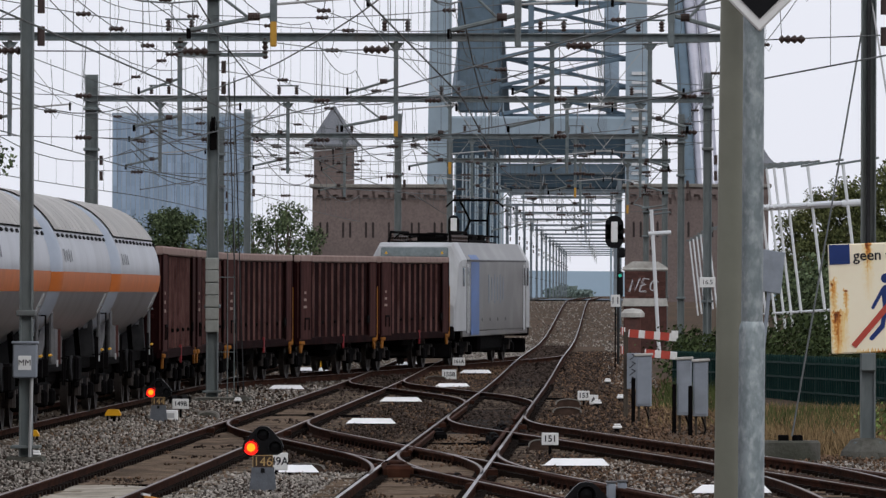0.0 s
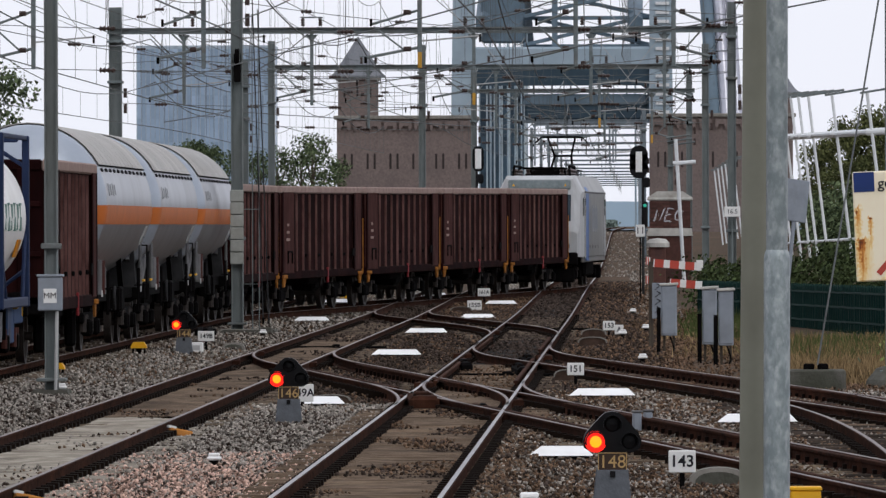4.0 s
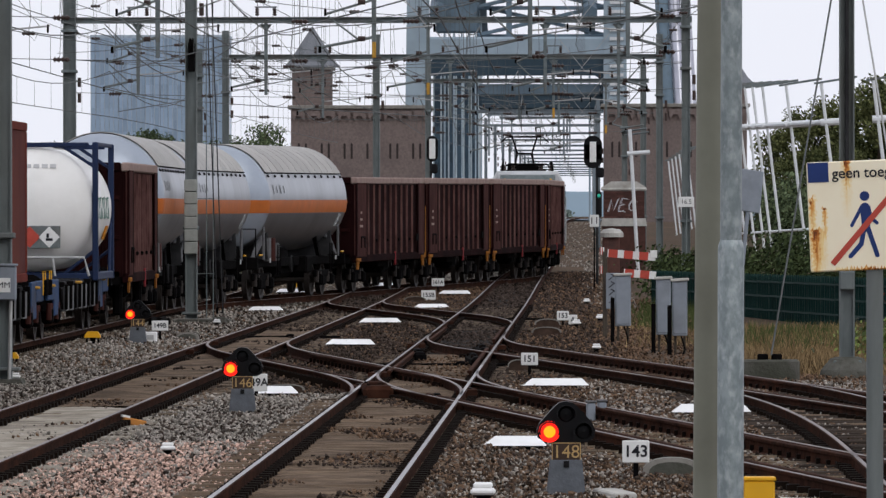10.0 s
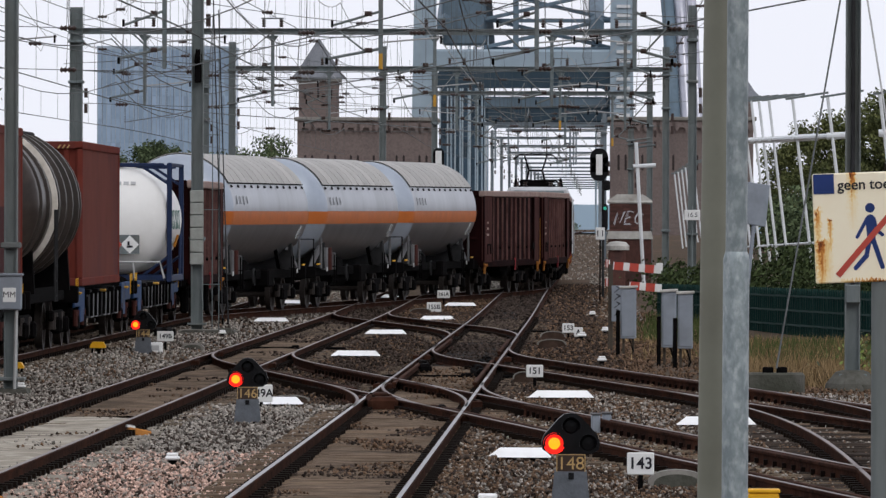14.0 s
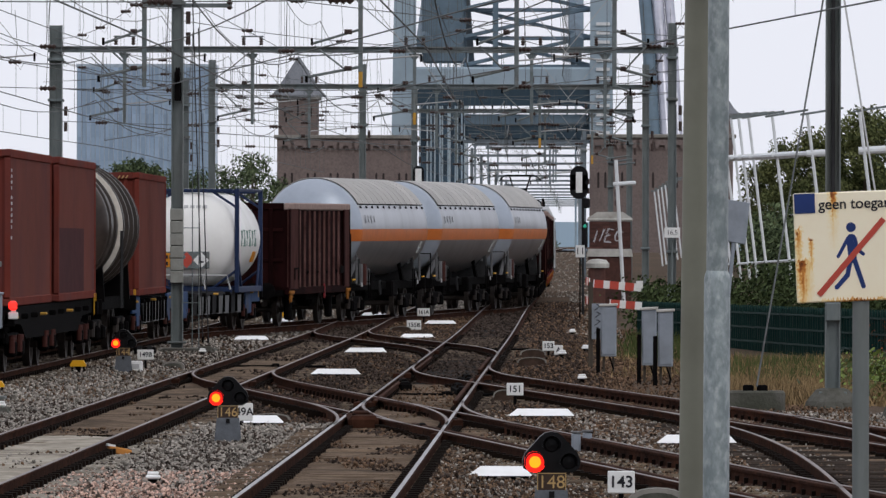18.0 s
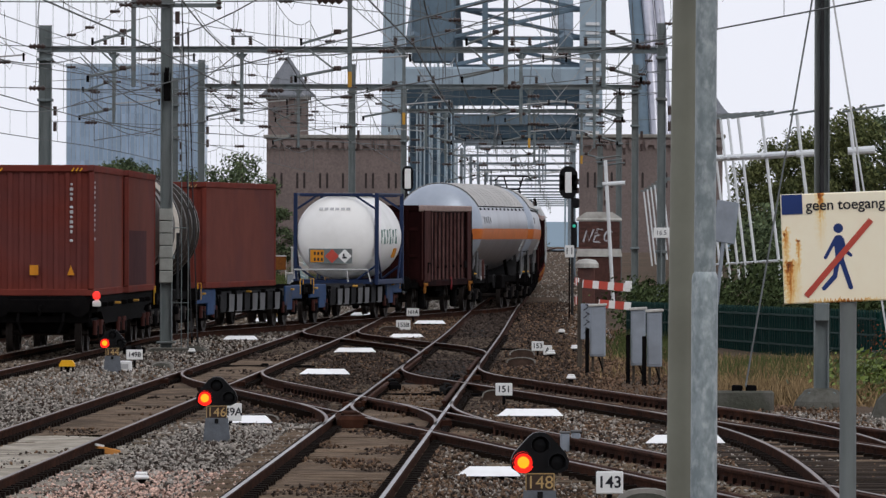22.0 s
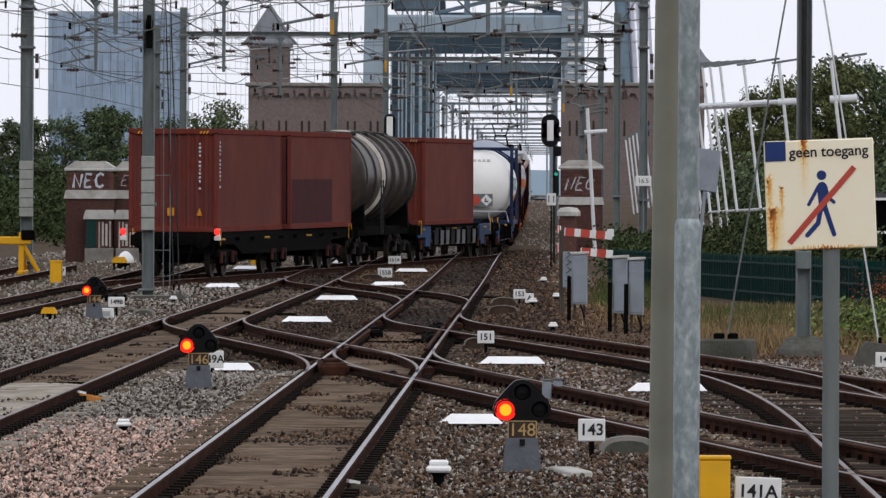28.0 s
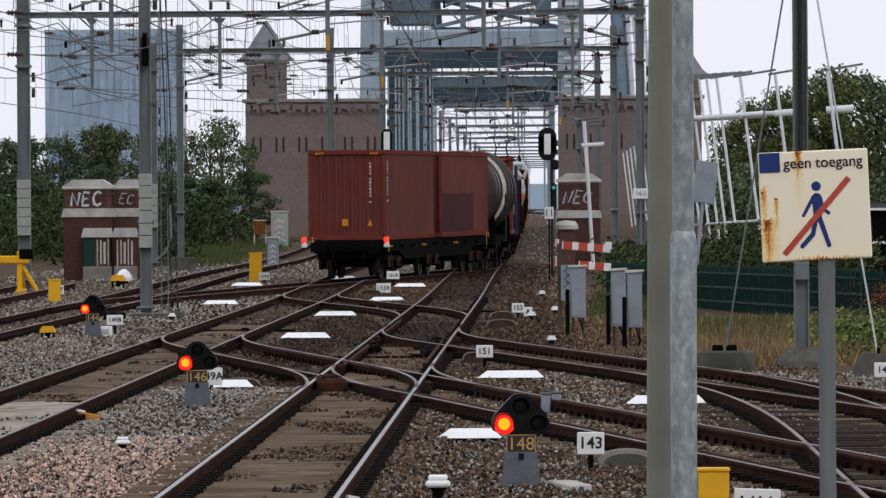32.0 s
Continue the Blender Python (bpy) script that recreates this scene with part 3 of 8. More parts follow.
TURN_MID = 9.0 / TURN_SLOPE - (TURN_IN + TURN_OUT) / 2


def train_x(y):
    """Where the train's way lies across: from the outer track over to the bridge track."""
    e = min(max(y - TURN_START, 0), TURN_IN)
    u = TURN_SLOPE * e * e / (2 * TURN_IN)
    u += TURN_SLOPE * min(max(y - TURN_START - TURN_IN, 0), TURN_MID)
    k = min(max(y - TURN_START - TURN_IN - TURN_MID, 0), TURN_OUT)
    return u + TURN_SLOPE * (k - k * k / (2 * TURN_OUT)) - 9.0


def ground_z(x, y):
    side = smooth01((abs(x + 4) - 16) / 25)
    return rise(y) * (1 - 0.8 * side) - 0.2 - 0.5 * side


ground = Geo()
xs = [-3000, -900, -300, -120, -60] + [-40 + 2 * i for i in range(31)] + [30, 45, 80, 150, 300, 900, 3000]
ys = [-400, -60, 0] + [20 + 8 * i for i in range(80)] + [700, 800, 950, 1200, 1800, 2600, 4200]
ground.add([(x, y, ground_z(x, y) - (0.6 if y > 900 else 0)) for y in ys for x in xs],
           [(j * len(xs) + i, j * len(xs) + i + 1, (j + 1) * len(xs) + i + 1, (j + 1) * len(xs) + i) for j in range(len(ys) - 1) for i in range(len(xs) - 1)])
tagged(part("ground", ground, BALLAST, smooth=True), "railway yard ground of grey and brown ballast", "ground", kind="stuff")


# ---- tracks ----
GAUGE = 1.507


def rail_geo(line, side, top, off=0.0):
    """A rail beside a centre line of (x, y): its head alone (top) or its web and foot."""
    vs, fs = [], []
    prof = [(-0.023, -0.006), (-0.019, 0), (0.019, 0), (0.023, -0.006)] if top else \
        [(-0.07, -0.175), (-0.07, -0.16), (-0.015, -0.14), (-0.012, -0.045), (-0.036, -0.035), (-0.036, -0.01), (-0.03, -0.005), (0.03, -0.005), (0.036, -0.01), (0.036, -0.035), (0.012, -0.045), (0.015, -0.14), (0.07, -0.16), (0.07, -0.175)]
    n = len(prof)
    for i, (x, y) in enumerate(line):
        x0, y0 = line[max(i - 1, 0)]
        x1, y1 = line[min(i + 1, len(line) - 1)]
        d = Vector((x1 - x0, y1 - y0)).normalized()
        nx, ny = d.y, -d.x
        for a, b in prof:
            o = side * (GAUGE / 2 - off) + a
            vs.append((x + nx * o, y + ny * o, rise(y) + b))
    for i in range(len(line) - 1):
        for k in range(n):
            k2 = (k + 1) % n
            fs.append((i * n + k, i * n + k2, (i + 1) * n + k2, (i + 1) * n + k))
    fs += [tuple(range(n)), tuple((len(line) - 1) * n + k for k in range(n))]
    return Geo().add(vs, fs)


def sleepers(ob, line, y0, y1, skip=(), bare=False):
    """Sleepers under a line of (x, y), each a part; their rail fastenings are joined."""
    fast = Geo()
    y = y0
    while y < y1:
        k = max(1, next((i for i, p in enumerate(line) if p[1] > y), len(line) - 1))
        (xa, ya), (xb, yb) = line[k - 1], line[k]
        s = (xb - xa) / (yb - ya)
        x = xa + s * (y - ya)
        turn = -math.degrees(math.atan(s))
        if not bare and not any(a < y < b for a, b in skip):
            dark = y > 97
            pale = ob.name == "track_2" and y < 92
            me, mat = (TIMBER_MESH, TIMBER) if ob.name in ("track_1", "track_7") and y < 100 else (SOOT_SLEEPER_MESH, SOOTTIMBER) if ob.name == "track_11" else (DARK_SLEEPER_MESH, DARKSLEEPER) if dark else (PALE_SLEEPER_MESH, PALESLEEPER) if pale else (SLEEPER_MESH, SLEEPER)
            part("sleeper", me, mat, ob, m=pose(x, y, rise(y) - 0.225 + 0.01 * math.sin(y * 7.3), 0, 0, turn))
        for side in (-1, 1):
            for q in (-0.11, 0.11):
                fast.box((x + side * GAUGE / 2 + q, y, rise(y) - 0.135), (0.12, 0.17, 0.09 if not bare else 0.12))
        y += 0.6
    f = part("rail_fastenings", fast, PLATE, ob)
    f["kind"] = "stuff"


SLEEPER_MESH = Geo().box((0, 0, 0), (2.5, 0.26, 0.14), 0.02).mesh("sleeper")
PALE_SLEEPER_MESH = Geo().box((0, 0, 0), (2.5, 0.3, 0.15), 0.02).mesh("sleeper")
TIMBER_MESH = Geo().box((0, 0, 0.012), (2.6, 0.27, 0.15), 0.02).mesh("sleeper")
SOOT_SLEEPER_MESH = Geo().box((0, 0, 0.01), (2.6, 0.27, 0.15), 0.02).mesh("sleeper")
DARK_SLEEPER_MESH = Geo().box((0, 0, 0), (2.6, 0.34, 0.14), 0.02).mesh("sleeper")


def track(name, line, label, head=None, ties=None, worn=None):
    ob = thing(name, Matrix(), label, "track", "tracks of the yard", "structure")
    for side in (-1, 1):
        r = part("rail", rail_geo(line, side, False), RAILSIDE, ob)
        for stretch, steel in worn or ((line, head or DULLTOP),):
            part("rail_head", rail_geo(stretch, side, True), steel, r, "worn running surface")
    if ties:
        sleepers(ob, line, *ties)
    return ob


def straight(x, y0, y1, step=12):
    n = max(2, int((y1 - y0) / step))
    return [(x, y0 + (y1 - y0) * i / n) for i in range(n + 1)]


def bend(p0, s0, p1, s1, n=24):
    """A smooth line over y from p0 with slope s0 (dx/dy) to p1 with slope s1."""
    (x0, y0), (x1, y1) = p0, p1
    h = y1 - y0
    out = []
    for i in range(n + 1):
        t = i / n
        out.append(((2 * t**3 - 3 * t**2 + 1) * x0 + (t**3 - 2 * t**2 + t) * h * s0 + (-2 * t**3 + 3 * t**2) * x1 + (t**3 - t**2) * h * s1, y0 + h * t))
    return out


XA, XB, XC, XD = 0.0, -4.05, -9.0, -13.1
DIAG = -0.14


def diag_1(y):
    return DIAG * (y - 104.6)


def diag_2(y):
    return DIAG * (y - 137.6)


def diag_3(y):
    return DIAG * (y - 168.0)


track_a = track("track_1", straight(XA, 20, 1200), "straight railway track running onto the bridge with bright rails", RAILTOP, (46, 200, ((100, 106), (133, 169))),
                ((straight(XA, 20, 116), RAILTOP), (straight(XA, 116, 232), GREYTOP), (straight(XA, 232, 1200), RAILTOP)))
track_b = track("track_2", straight(XB, 20, 420), "straight rusty railway track beside the bridge track", None, (50, 190, ((128, 136), (160, 168))))
track_c = track("track_3", straight(XC, 20, 460), "outer railway track with brown rails", None, (80, 200))
track("track_4", straight(XD, 60, 228), "far siding track with brown rails")
track("track_5", [(train_x(y), y) for y in range(176, 274, 3)], "crossover track leading from outer track to bridge track")
track("track_6", [(diag_1(y), y) for y in range(24, 126, 6)] + bend((diag_1(126.5), 126.5), DIAG, (XB, 140.5), 0, 10), "slanting crossover track through the slip points", None, (60, 97))
sleepers(scene.objects["track_6"], [(diag_1(y), y) for y in range(90, 140, 6)], 97, 126, (), True)
track("track_7", [(diag_2(y), y) for y in range(40, 130, 6)] + bend((diag_2(132), 132), DIAG, (XA, 149), 0, 12), "slanting track joining the bridge track", None, (70, 130))
sleepers(scene.objects["track_3"], straight(XC, 190, 300), 200, 290)
track("track_8", bend((XA, 97), 0, (diag_1(112), 112), DIAG, 14), "tightly curved slip rails of the points")
track("track_9", bend((diag_1(97), 97), DIAG, (XA, 112), 0, 14), "tightly curved slip rails of the points")
track("track_10", bend((XA, 160), 0, (diag_3(176), 176), DIAG, 12) + [(diag_3(184), 184), (diag_3(190), 190)] + bend((diag_3(192), 192), DIAG, (XB, 206), 0, 10), "slanting crossover track behind the slip points", None, (162, 189))
track("track_11", bend((5.9, 40), 0, (5.9, 72), 0, 4) + bend((5.9, 74), 0, (diag_2(108), 108), DIAG, 16), "curved turnout rails among the slanting tracks", None, (50, 104))


# check rails inside the running rails of the slanting tracks
for name, line in (("track_6", [(diag_1(y), y) for y in range(62, 101, 3)]), ("track_7", [(diag_2(y), y) for y in range(74, 131, 3)]), ("track_6", [(diag_1(y), y) for y in range(108, 127, 3)]),
                   ("track_1", straight(XA, 112, 131, 3)), ("track_1", straight(XA, 140, 156, 3))):
    for side in (-1, 1):
        r = part("check_rail", rail_geo(line, side, False, 0.13), RAILSIDE, scene.objects[name], "rusty check rail")
        part("rail_head", rail_geo(line, side, True, 0.13), RUSTTOP, r)

# ---- loose ballast ----
def stones(name, label, material, zones, size, seed):
    """Loose stones strewn in zones of (x0, x1, y0, y1, number), off the rails."""
    rng = np.random.default_rng(seed)
    P = []
    for x0, x1, y0, y1, n in zones:
        n = int(n * (1.6 if y1 <= 120 else 0.75))
        # more stones near, fewer far
        y = y0 + (y1 - y0) * rng.random(n) ** 1.3
        x = x0 + (x1 - x0) * rng.random(n)
        P.append(np.stack([x, y], 1))
    P = np.concatenate(P)
    keep = np.ones(len(P), bool)
    for c in (XA, XB, XC, XD):
        for s in (-1, 1):
            keep &= np.abs(P[:, 0] - c - s * GAUGE / 2) > 0.09
    for f in (diag_1, diag_2):
        for s in (-1, 1):
            keep &= np.abs(P[:, 0] - f(P[:, 1]) - s * GAUGE / 2) > 0.09
    # inside the tracks the stones lie in patches between bare earth
    patch = np.sin(P[:, 0] * 3.1 + 1.7 * np.sin(P[:, 1] * 0.53)) + np.sin(P[:, 1] * 0.81 + P[:, 0] * 1.3 + seed) + 0.7 * np.sin(P[:, 1] * 2.3 + 2 * seed)
    for c in (XA, XB):
        keep &= (np.abs(P[:, 0] - c) > GAUGE / 2) | (patch > (0.75 if c == XA else 1.15)) | (P[:, 1] > (112 if c == XA else 158))
    P = P[keep]
    n = len(P)
    s = size * (0.5 + 0.8 * rng.random(n) ** 1.5) * (0.7 + np.clip(P[:, 1] - 60, 0, 190) / 200)
    base = np.array([(1, 0, 0), (0, 1, 0), (-1, 0, 0), (0, -1, 0), (0, 0, 0.75), (0, 0, -0.75)])
    V = base[None] * (0.6 + 0.8 * rng.random((n, 6, 1)))
    V = V + rng.normal(0, 0.15, V.shape)
    q = rng.normal(size=(n, 4))
    q /= np.linalg.norm(q, axis=1)[:, None]
    w, a, b, c = q.T
    R = np.stack([1 - 2 * (b * b + c * c), 2 * (a * b - c * w), 2 * (a * c + b * w), 2 * (a * b + c * w), 1 - 2 * (a * a + c * c), 2 * (b * c - a * w),
                  2 * (a * c - b * w), 2 * (b * c + a * w), 1 - 2 * (a * a + b * b)], 1).reshape(n, 3, 3)
    V = np.einsum("nij,nkj->nki", R, V) * s[:, None, None]
    up = np.array([rise(q) for q in np.arange(0, 700, 2.0)])
    z = -0.205 + np.interp(P[:, 1], np.arange(0, 700, 2.0), up) + 0.045 * rng.random(n) + s * 0.3
    inside = ((np.abs(P[:, 0] - XA) < 0.7) & (P[:, 1] < 132)) | ((np.abs(P[:, 0] - XB) < 0.7) & (P[:, 1] < 168)) | ((np.abs(P[:, 0] - 1.15) < 0.26) & (P[:, 1] < 92))
    z += 0.035 * inside
    V += np.stack([P[:, 0], P[:, 1], z], 1)[:, None, :]
    F = np.array([(0, 1, 4), (1, 2, 4), (2, 3, 4), (3, 0, 4), (1, 0, 5), (2, 1, 5), (3, 2, 5), (0, 3, 5)])
    F = (F[None] + 6 * np.arange(n)[:, None, None]).reshape(-1)
    me = bpy.data.meshes.new(name)
    me.vertices.add(6 * n)
    me.vertices.foreach_set("co", V.reshape(-1))
    me.loops.add(len(F))
    me.loops.foreach_set("vertex_index", F)
    me.polygons.add(len(F) // 3)
    me.polygons.foreach_set("loop_start", np.arange(0, len(F), 3))
    me.update(calc_edges=True)
    me.validate()
    tagged(part(name, me, material), label, "ballast", kind="stuff")


stones("grey_ballast", "loose grey ballast stones between the tracks", STONE, [(-8.2, -4.85, 60, 118, 17000), (-3.3, -0.8, 78, 104, 9000), (0.9, 5.5, 62, 112, 5000), (-14, -6, 120, 200, 8000), (-8.2, -4.8, 112, 200, 11000), (2.2, 3.8, 200, 340, 1500), (-3.5, -0.8, 250, 330, 2500), (-8, 4, 330, 560, 5000), (-17, -4.9, 200, 340, 9000), (-3.2, -0.85, 54, 78, 4000), (-4.7, -3.4, 52, 90, 1500), (2.5, 7.5, 86, 112, 5000), (1.3, 5.0, 58, 100, 3000)], 0.03, 1)
stones("pink_ballast", "loose pinkish ballast stones beside the track", PINKSTONE, [(-3.25, -0.95, 50, 82, 18000)], 0.029, 2)
stones("brown_ballast", "rust-brown ballast stones in and beside the track", BROWNSTONE, [(-0.68, 0.68, 50, 100, 3800), (0.85, 5.5, 50, 112, 24000), (-4.7, -3.4, 52, 120, 2200), (-1.3, -0.8, 50, 80, 3500), (1.0, 3.5, 110, 200, 8000), (0.9, 3.0, 200, 300, 3000), (-3.3, -0.8, 100, 200, 3500), (-7.8, -4.8, 116, 200, 2500), (2.6, 6.0, 112, 180, 6000), (2.6, 7, 70, 118, 6000), (3.3, 6.2, 138, 215, 5000), (-0.7, 0.7, 100, 130, 2000), (-3.6, -0.8, 195, 260, 5000), (0.9, 3.6, 180, 300, 3000), (-0.68, 0.68, 50, 100, 3000)], 0.029, 3)
stones("dark_ballast", "oily black-brown ballast stones in the points", SOOTSTONE, [(-3.4, -0.85, 112, 215, 9000), (0.85, 3.0, 110, 200, 6000), (-4.8, -3.3, 96, 150, 2500), (-0.7, 0.7, 230, 330, 3000), (-8.2, -4.9, 150, 200, 2500), (-0.7, 0.7, 135, 240, 7000), (-0.68, 0.68, 50, 100, 4500), (-4.7, -3.4, 52, 105, 1200), (-4.75, -3.3, 150, 230, 3000), (-3.3, -0.8, 104, 150, 2000), (0.8, 3.0, 96, 140, 4000), (-9.7, -8.3, 90, 230, 5000), (0.8, 2.6, 190, 300, 5000), (0.9, 4.5, 56, 100, 7000), (-3.1, -0.9, 56, 100, 5000), (-8, -5, 60, 118, 5000)], 0.034, 4)


def oily_bed(x, y0, y1, w, seed):
    """Black, oil-soaked ballast with a ragged rim between the rails of the points."""
    rng = random.Random(seed)
    n = 40
    g = Geo()
    left = [(x - w / 2 + rng.uniform(0, 0.2), y0 + (y1 - y0) * i / n, -0.186 + rise(y0 + (y1 - y0) * i / n) + rng.uniform(0, 0.02)) for i in range(n + 1)]
    mid = [(x + rng.uniform(-0.1, 0.1), p[1] + rng.uniform(-0.1, 0.1), p[2] + rng.uniform(0, 0.03)) for p in left]
    right = [(x + w / 2 - rng.uniform(0, 0.2), p[1], p[2]) for p in left]
    g.add(left + mid + right, [(k * (n + 1) + i, (k + 1) * (n + 1) + i, (k + 1) * (n + 1) + i + 1, k * (n + 1) + i + 1) for k in range(2) for i in range(n)])
    tagged(part("oily_bed", g, OILBED), "black oil-soaked ballast bed between the rails", "ballast", "oil-soaked beds", kind="stuff")


def earth_bed(x, y0, y1, w, material, seed, label, name):
    """Trodden earth that fills a track up to its sleepers' tops, uneven and with bare patches."""
    rng = np.random.default_rng(seed)
    nx, ny = 9, int((y1 - y0) / 0.2)
    vs = []
    for j in range(ny + 1):
        y = y0 + (y1 - y0) * j / ny
        for i in range(nx):
            u = -w / 2 + w * i / (nx - 1)
            h = 0.03 * noise.noise((u * 1.4 + seed, y * 0.5, 0.3)) + 0.012 * noise.noise((u * 5, y * 1.7, seed)) + 0.006 * rng.random()
            vs.append((x + u, y, -0.142 + h - (0.03 if i in (0, nx - 1) else 0) + rise(y)))
    fs = [(j * nx + i, j * nx + i + 1, (j + 1) * nx + i + 1, (j + 1) * nx + i) for j in range(ny) for i in range(nx - 1)]
    tagged(part(name, Geo().add(vs, fs), material, smooth=True), label, "ground", "earth beds", kind="stuff")


earth_bed(XA, 46, 132, 1.36, EARTHBED, 3, "brown trodden earth between the rails", "earth_bed")
earth_bed(XB, 52, 96, 1.36, PALEBED, 5, "pale grit between the rails", "grit_bed")
earth_bed(XB, 96, 168, 1.36, EARTHBED, 8, "brown trodden earth between the rails", "earth_bed")
earth_bed(1.15, 46, 92, 0.5, EARTHBED, 11, "brown trodden earth beside the rail", "earth_bed")


OILBED = surface("oil_soaked_ballast", (0.022, 0.019, 0.018), (0.009, 0.008, 0.0075), 7, 0.8, bump=1.0, fine=18, stain=(0.06, 0.048, 0.04), stain_scale=0.5, stain_amount=0.6)
oily_bed(0, 131, 168, 1.38, 5)
oily_bed(0, 170, 236, 1.35, 6)


# ---- frogs and bridge plates of the points ----
for x, y, w, l in ((-0.78, 103.5, 0.34, 1.5), (0.78, 101.0, 0.3, 1.3), (-0.78, 112.0, 0.3, 1.2), (0.78, 93.5, 0.3, 1.2), (-0.78, 137.0, 0.34, 1.6), (0.78, 135.0, 0.3, 1.3), (-3.3, 128.5, 0.3, 1.5), (-4.8, 131.0, 0.3, 1.4), (-0.78, 166.0, 0.3, 1.6), (-3.3, 196.0, 0.3, 1.6), (-4.8, 139.5, 0.3, 1.2)):
    fg = tagged(part("rail_frog", Geo().prism([(-w / 2, -l / 2), (w / 2, -l / 2), (w * 0.3, l / 2), (-w * 0.3, l / 2)], -0.19, -0.02, "z"), RAILSIDE, m=pose(x, y, rise(y))), "rust-brown cast frog block of the points", "frog", "frogs of the points")
    part("wear_plate", Geo().box((0, l * 0.1, -0.016), (w * 0.4, l * 0.5, 0.02), 0.004), PLATE, fg)
for x, y, w, l, h in ((-0.5, 101.3, 0.42, 2.4, 0.24), (0.5, 124.0, 0.2, 3.2, 0.2), (0.52, 132.5, 0.2, 2.6, 0.2), (-0.55, 128.0, 0.24, 2.2, 0.2), (0.45, 97.0, 0.18, 1.6, 0.18)):
    hp = tagged(part("rail_block", Geo().box((0, 0, h / 2 - 0.2), (w, l, h), 0.05).box((0, l * 0.1, h - 0.19), (w * 0.55, l * 0.4, 0.05), 0.02), UNDERBLACK if w < 0.3 else RAILSIDE, m=pose(x, y, rise(y), 0, 0, 3)), "dark rust-brown cast block beside the rail of the points", "rail block", "blocks of the points")
    for q in (-0.3, 0.3):
        part("bolt", Geo().box((-w * 0.3, q * l, h - 0.2), (0.05, 0.05, 0.05), 0.01), PLATE, hp)
for x, y in ((0.0, 122.5), (-4.05, 150.5), (0.0, 176.0), (-9.0, 186.0)):
    rod = tagged(part("point_rod", Geo().tube([(-1.1, 0, -0.13), (1.35, 0, -0.13)], 0.03, 6), UNDERBLACK, m=pose(x, y, rise(y))), "black point rod across the track", "rod", "point rods")
    part("rod_lug", Geo().box((0.3, 0, -0.11), (0.16, 0.14, 0.09), 0.02), UNDERBLACK, rod)


# ---- overhead line: masts, portals, wires ----
def mast_geo(h, w=0.26, z0=-0.3):
    """An H-section mast."""
    g = Geo()
    t, q = w / 2, w * 0.2
    g.prism([(-t, -t), (-t + 0.022, -t), (-t + 0.022, -0.012), (t - 0.022, -0.012), (t - 0.022, -t), (t, -t), (t, t), (t - 0.022, t), (t - 0.022, 0.012), (-t + 0.022, 0.012), (-t + 0.022, t), (-t, t)], z0, h, "z")
    return g


def mast(x, y, h, w=0.27, label="grey galvanised steel catenary mast", sleeves=False, z=None, steel=None):
    steel = steel or MASTSTEEL
    z = ground_z(x, y) + 0.2 if z is None else z
    ob = thing("catenary_mast", pose(x, y, z), label, "mast", "catenary masts")
    part("shaft", mast_geo(h, w), steel, ob)
    part("foot", Geo().prism([(-0.36, -0.3), (0.36, -0.3), (0.26, -0.1), (-0.26, -0.1)], -0.4, 0.4, "y"), MOSSCONCRETE, ob, "concrete foot")
    part("base_plate", Geo().box((0, 0, 0.05), (0.45, 0.45, 0.05), 0.01), MASTSTEEL, ob)
    for zz in (h - 1.1, h - 2.4, 2.1):
        part("clamp", Geo().box((0, 0, zz), (w + 0.1, w + 0.1, 0.09), 0.015), BEAMSTEEL, ob)
    for i, zz in enumerate((h - 2.9, h - 3.4)):
        part("bracket_insulator", Geo().tube([(w / 2 + 0.12, -0.1, zz), (w / 2 + 0.12, -0.1, zz + 0.3)], 0.06, 8), INSULATOR, ob)
    if sleeves:
        for i in range(6):
            part("sleeve_block", Geo().box((0, -w / 2 - 0.03, 1.62 + i * 0.3), (w + 0.04, 0.1, 0.285), 0.015), SLEEVE, ob, "pale number block")
    return ob


mm = mast(-6.48, 111, 9.6, 0.2, sleeves=False)
box = part("switch_box", Geo().box((0, -0.22, 1.37), (0.37, 0.16, 0.52), 0.02).box((0, -0.22, 1.65), (0.41, 0.2, 0.04), 0.01), GREYBLUE, mm, "grey switch box")
part("box_sign", Geo().box((0, -0.305, 1.34), (0.2, 0.01, 0.22), 0.003), SIGNWHITE, box)
lettering("MM", 0.13, BLACKINK, box, pose(0, -0.313, 1.34))
part("cable_pipe", Geo().tube([(0.1, -0.2, 1.1), (0.08, -0.3, -0.2)], 0.03, 6), HANDRAIL, mm)
m1 = mast(-7.1, 174, 10.6, 0.28, sleeves=True)
part("tension_wheel", Geo().lathe([(0.0, -0.05), (0.19, -0.05), (0.22, -0.03), (0.18, 0.0), (0.22, 0.03), (0.19, 0.05), (0.0, 0.05)], 14, "x", (0.02, -0.26, 6.45)), UNDERBLACK, m1, "black grooved wheel")
part("wheel_bracket", Geo().box((0.02, -0.2, 6.2), (0.16, 0.14, 0.7), 0.02), UNDERBLACK, m1)
part("footing", Geo().box((0.05, 0, -0.16), (0.95, 0.9, 0.16), 0.03), CONCRETE, m1, "low concrete footing")
for dx in (0.36, 0.52):
    part("standing_pipe", Geo().tube([(dx, 0.1, -0.2), (dx, 0.1, 7.5)], 0.014, 6), BEAMSTEEL, m1)
for k in range(4):
    part("pipe_clip", Geo().box((0.3, 0.08, 1.0 + 1.8 * k), (0.5, 0.03, 0.02), 0.005), BEAMSTEEL, m1)
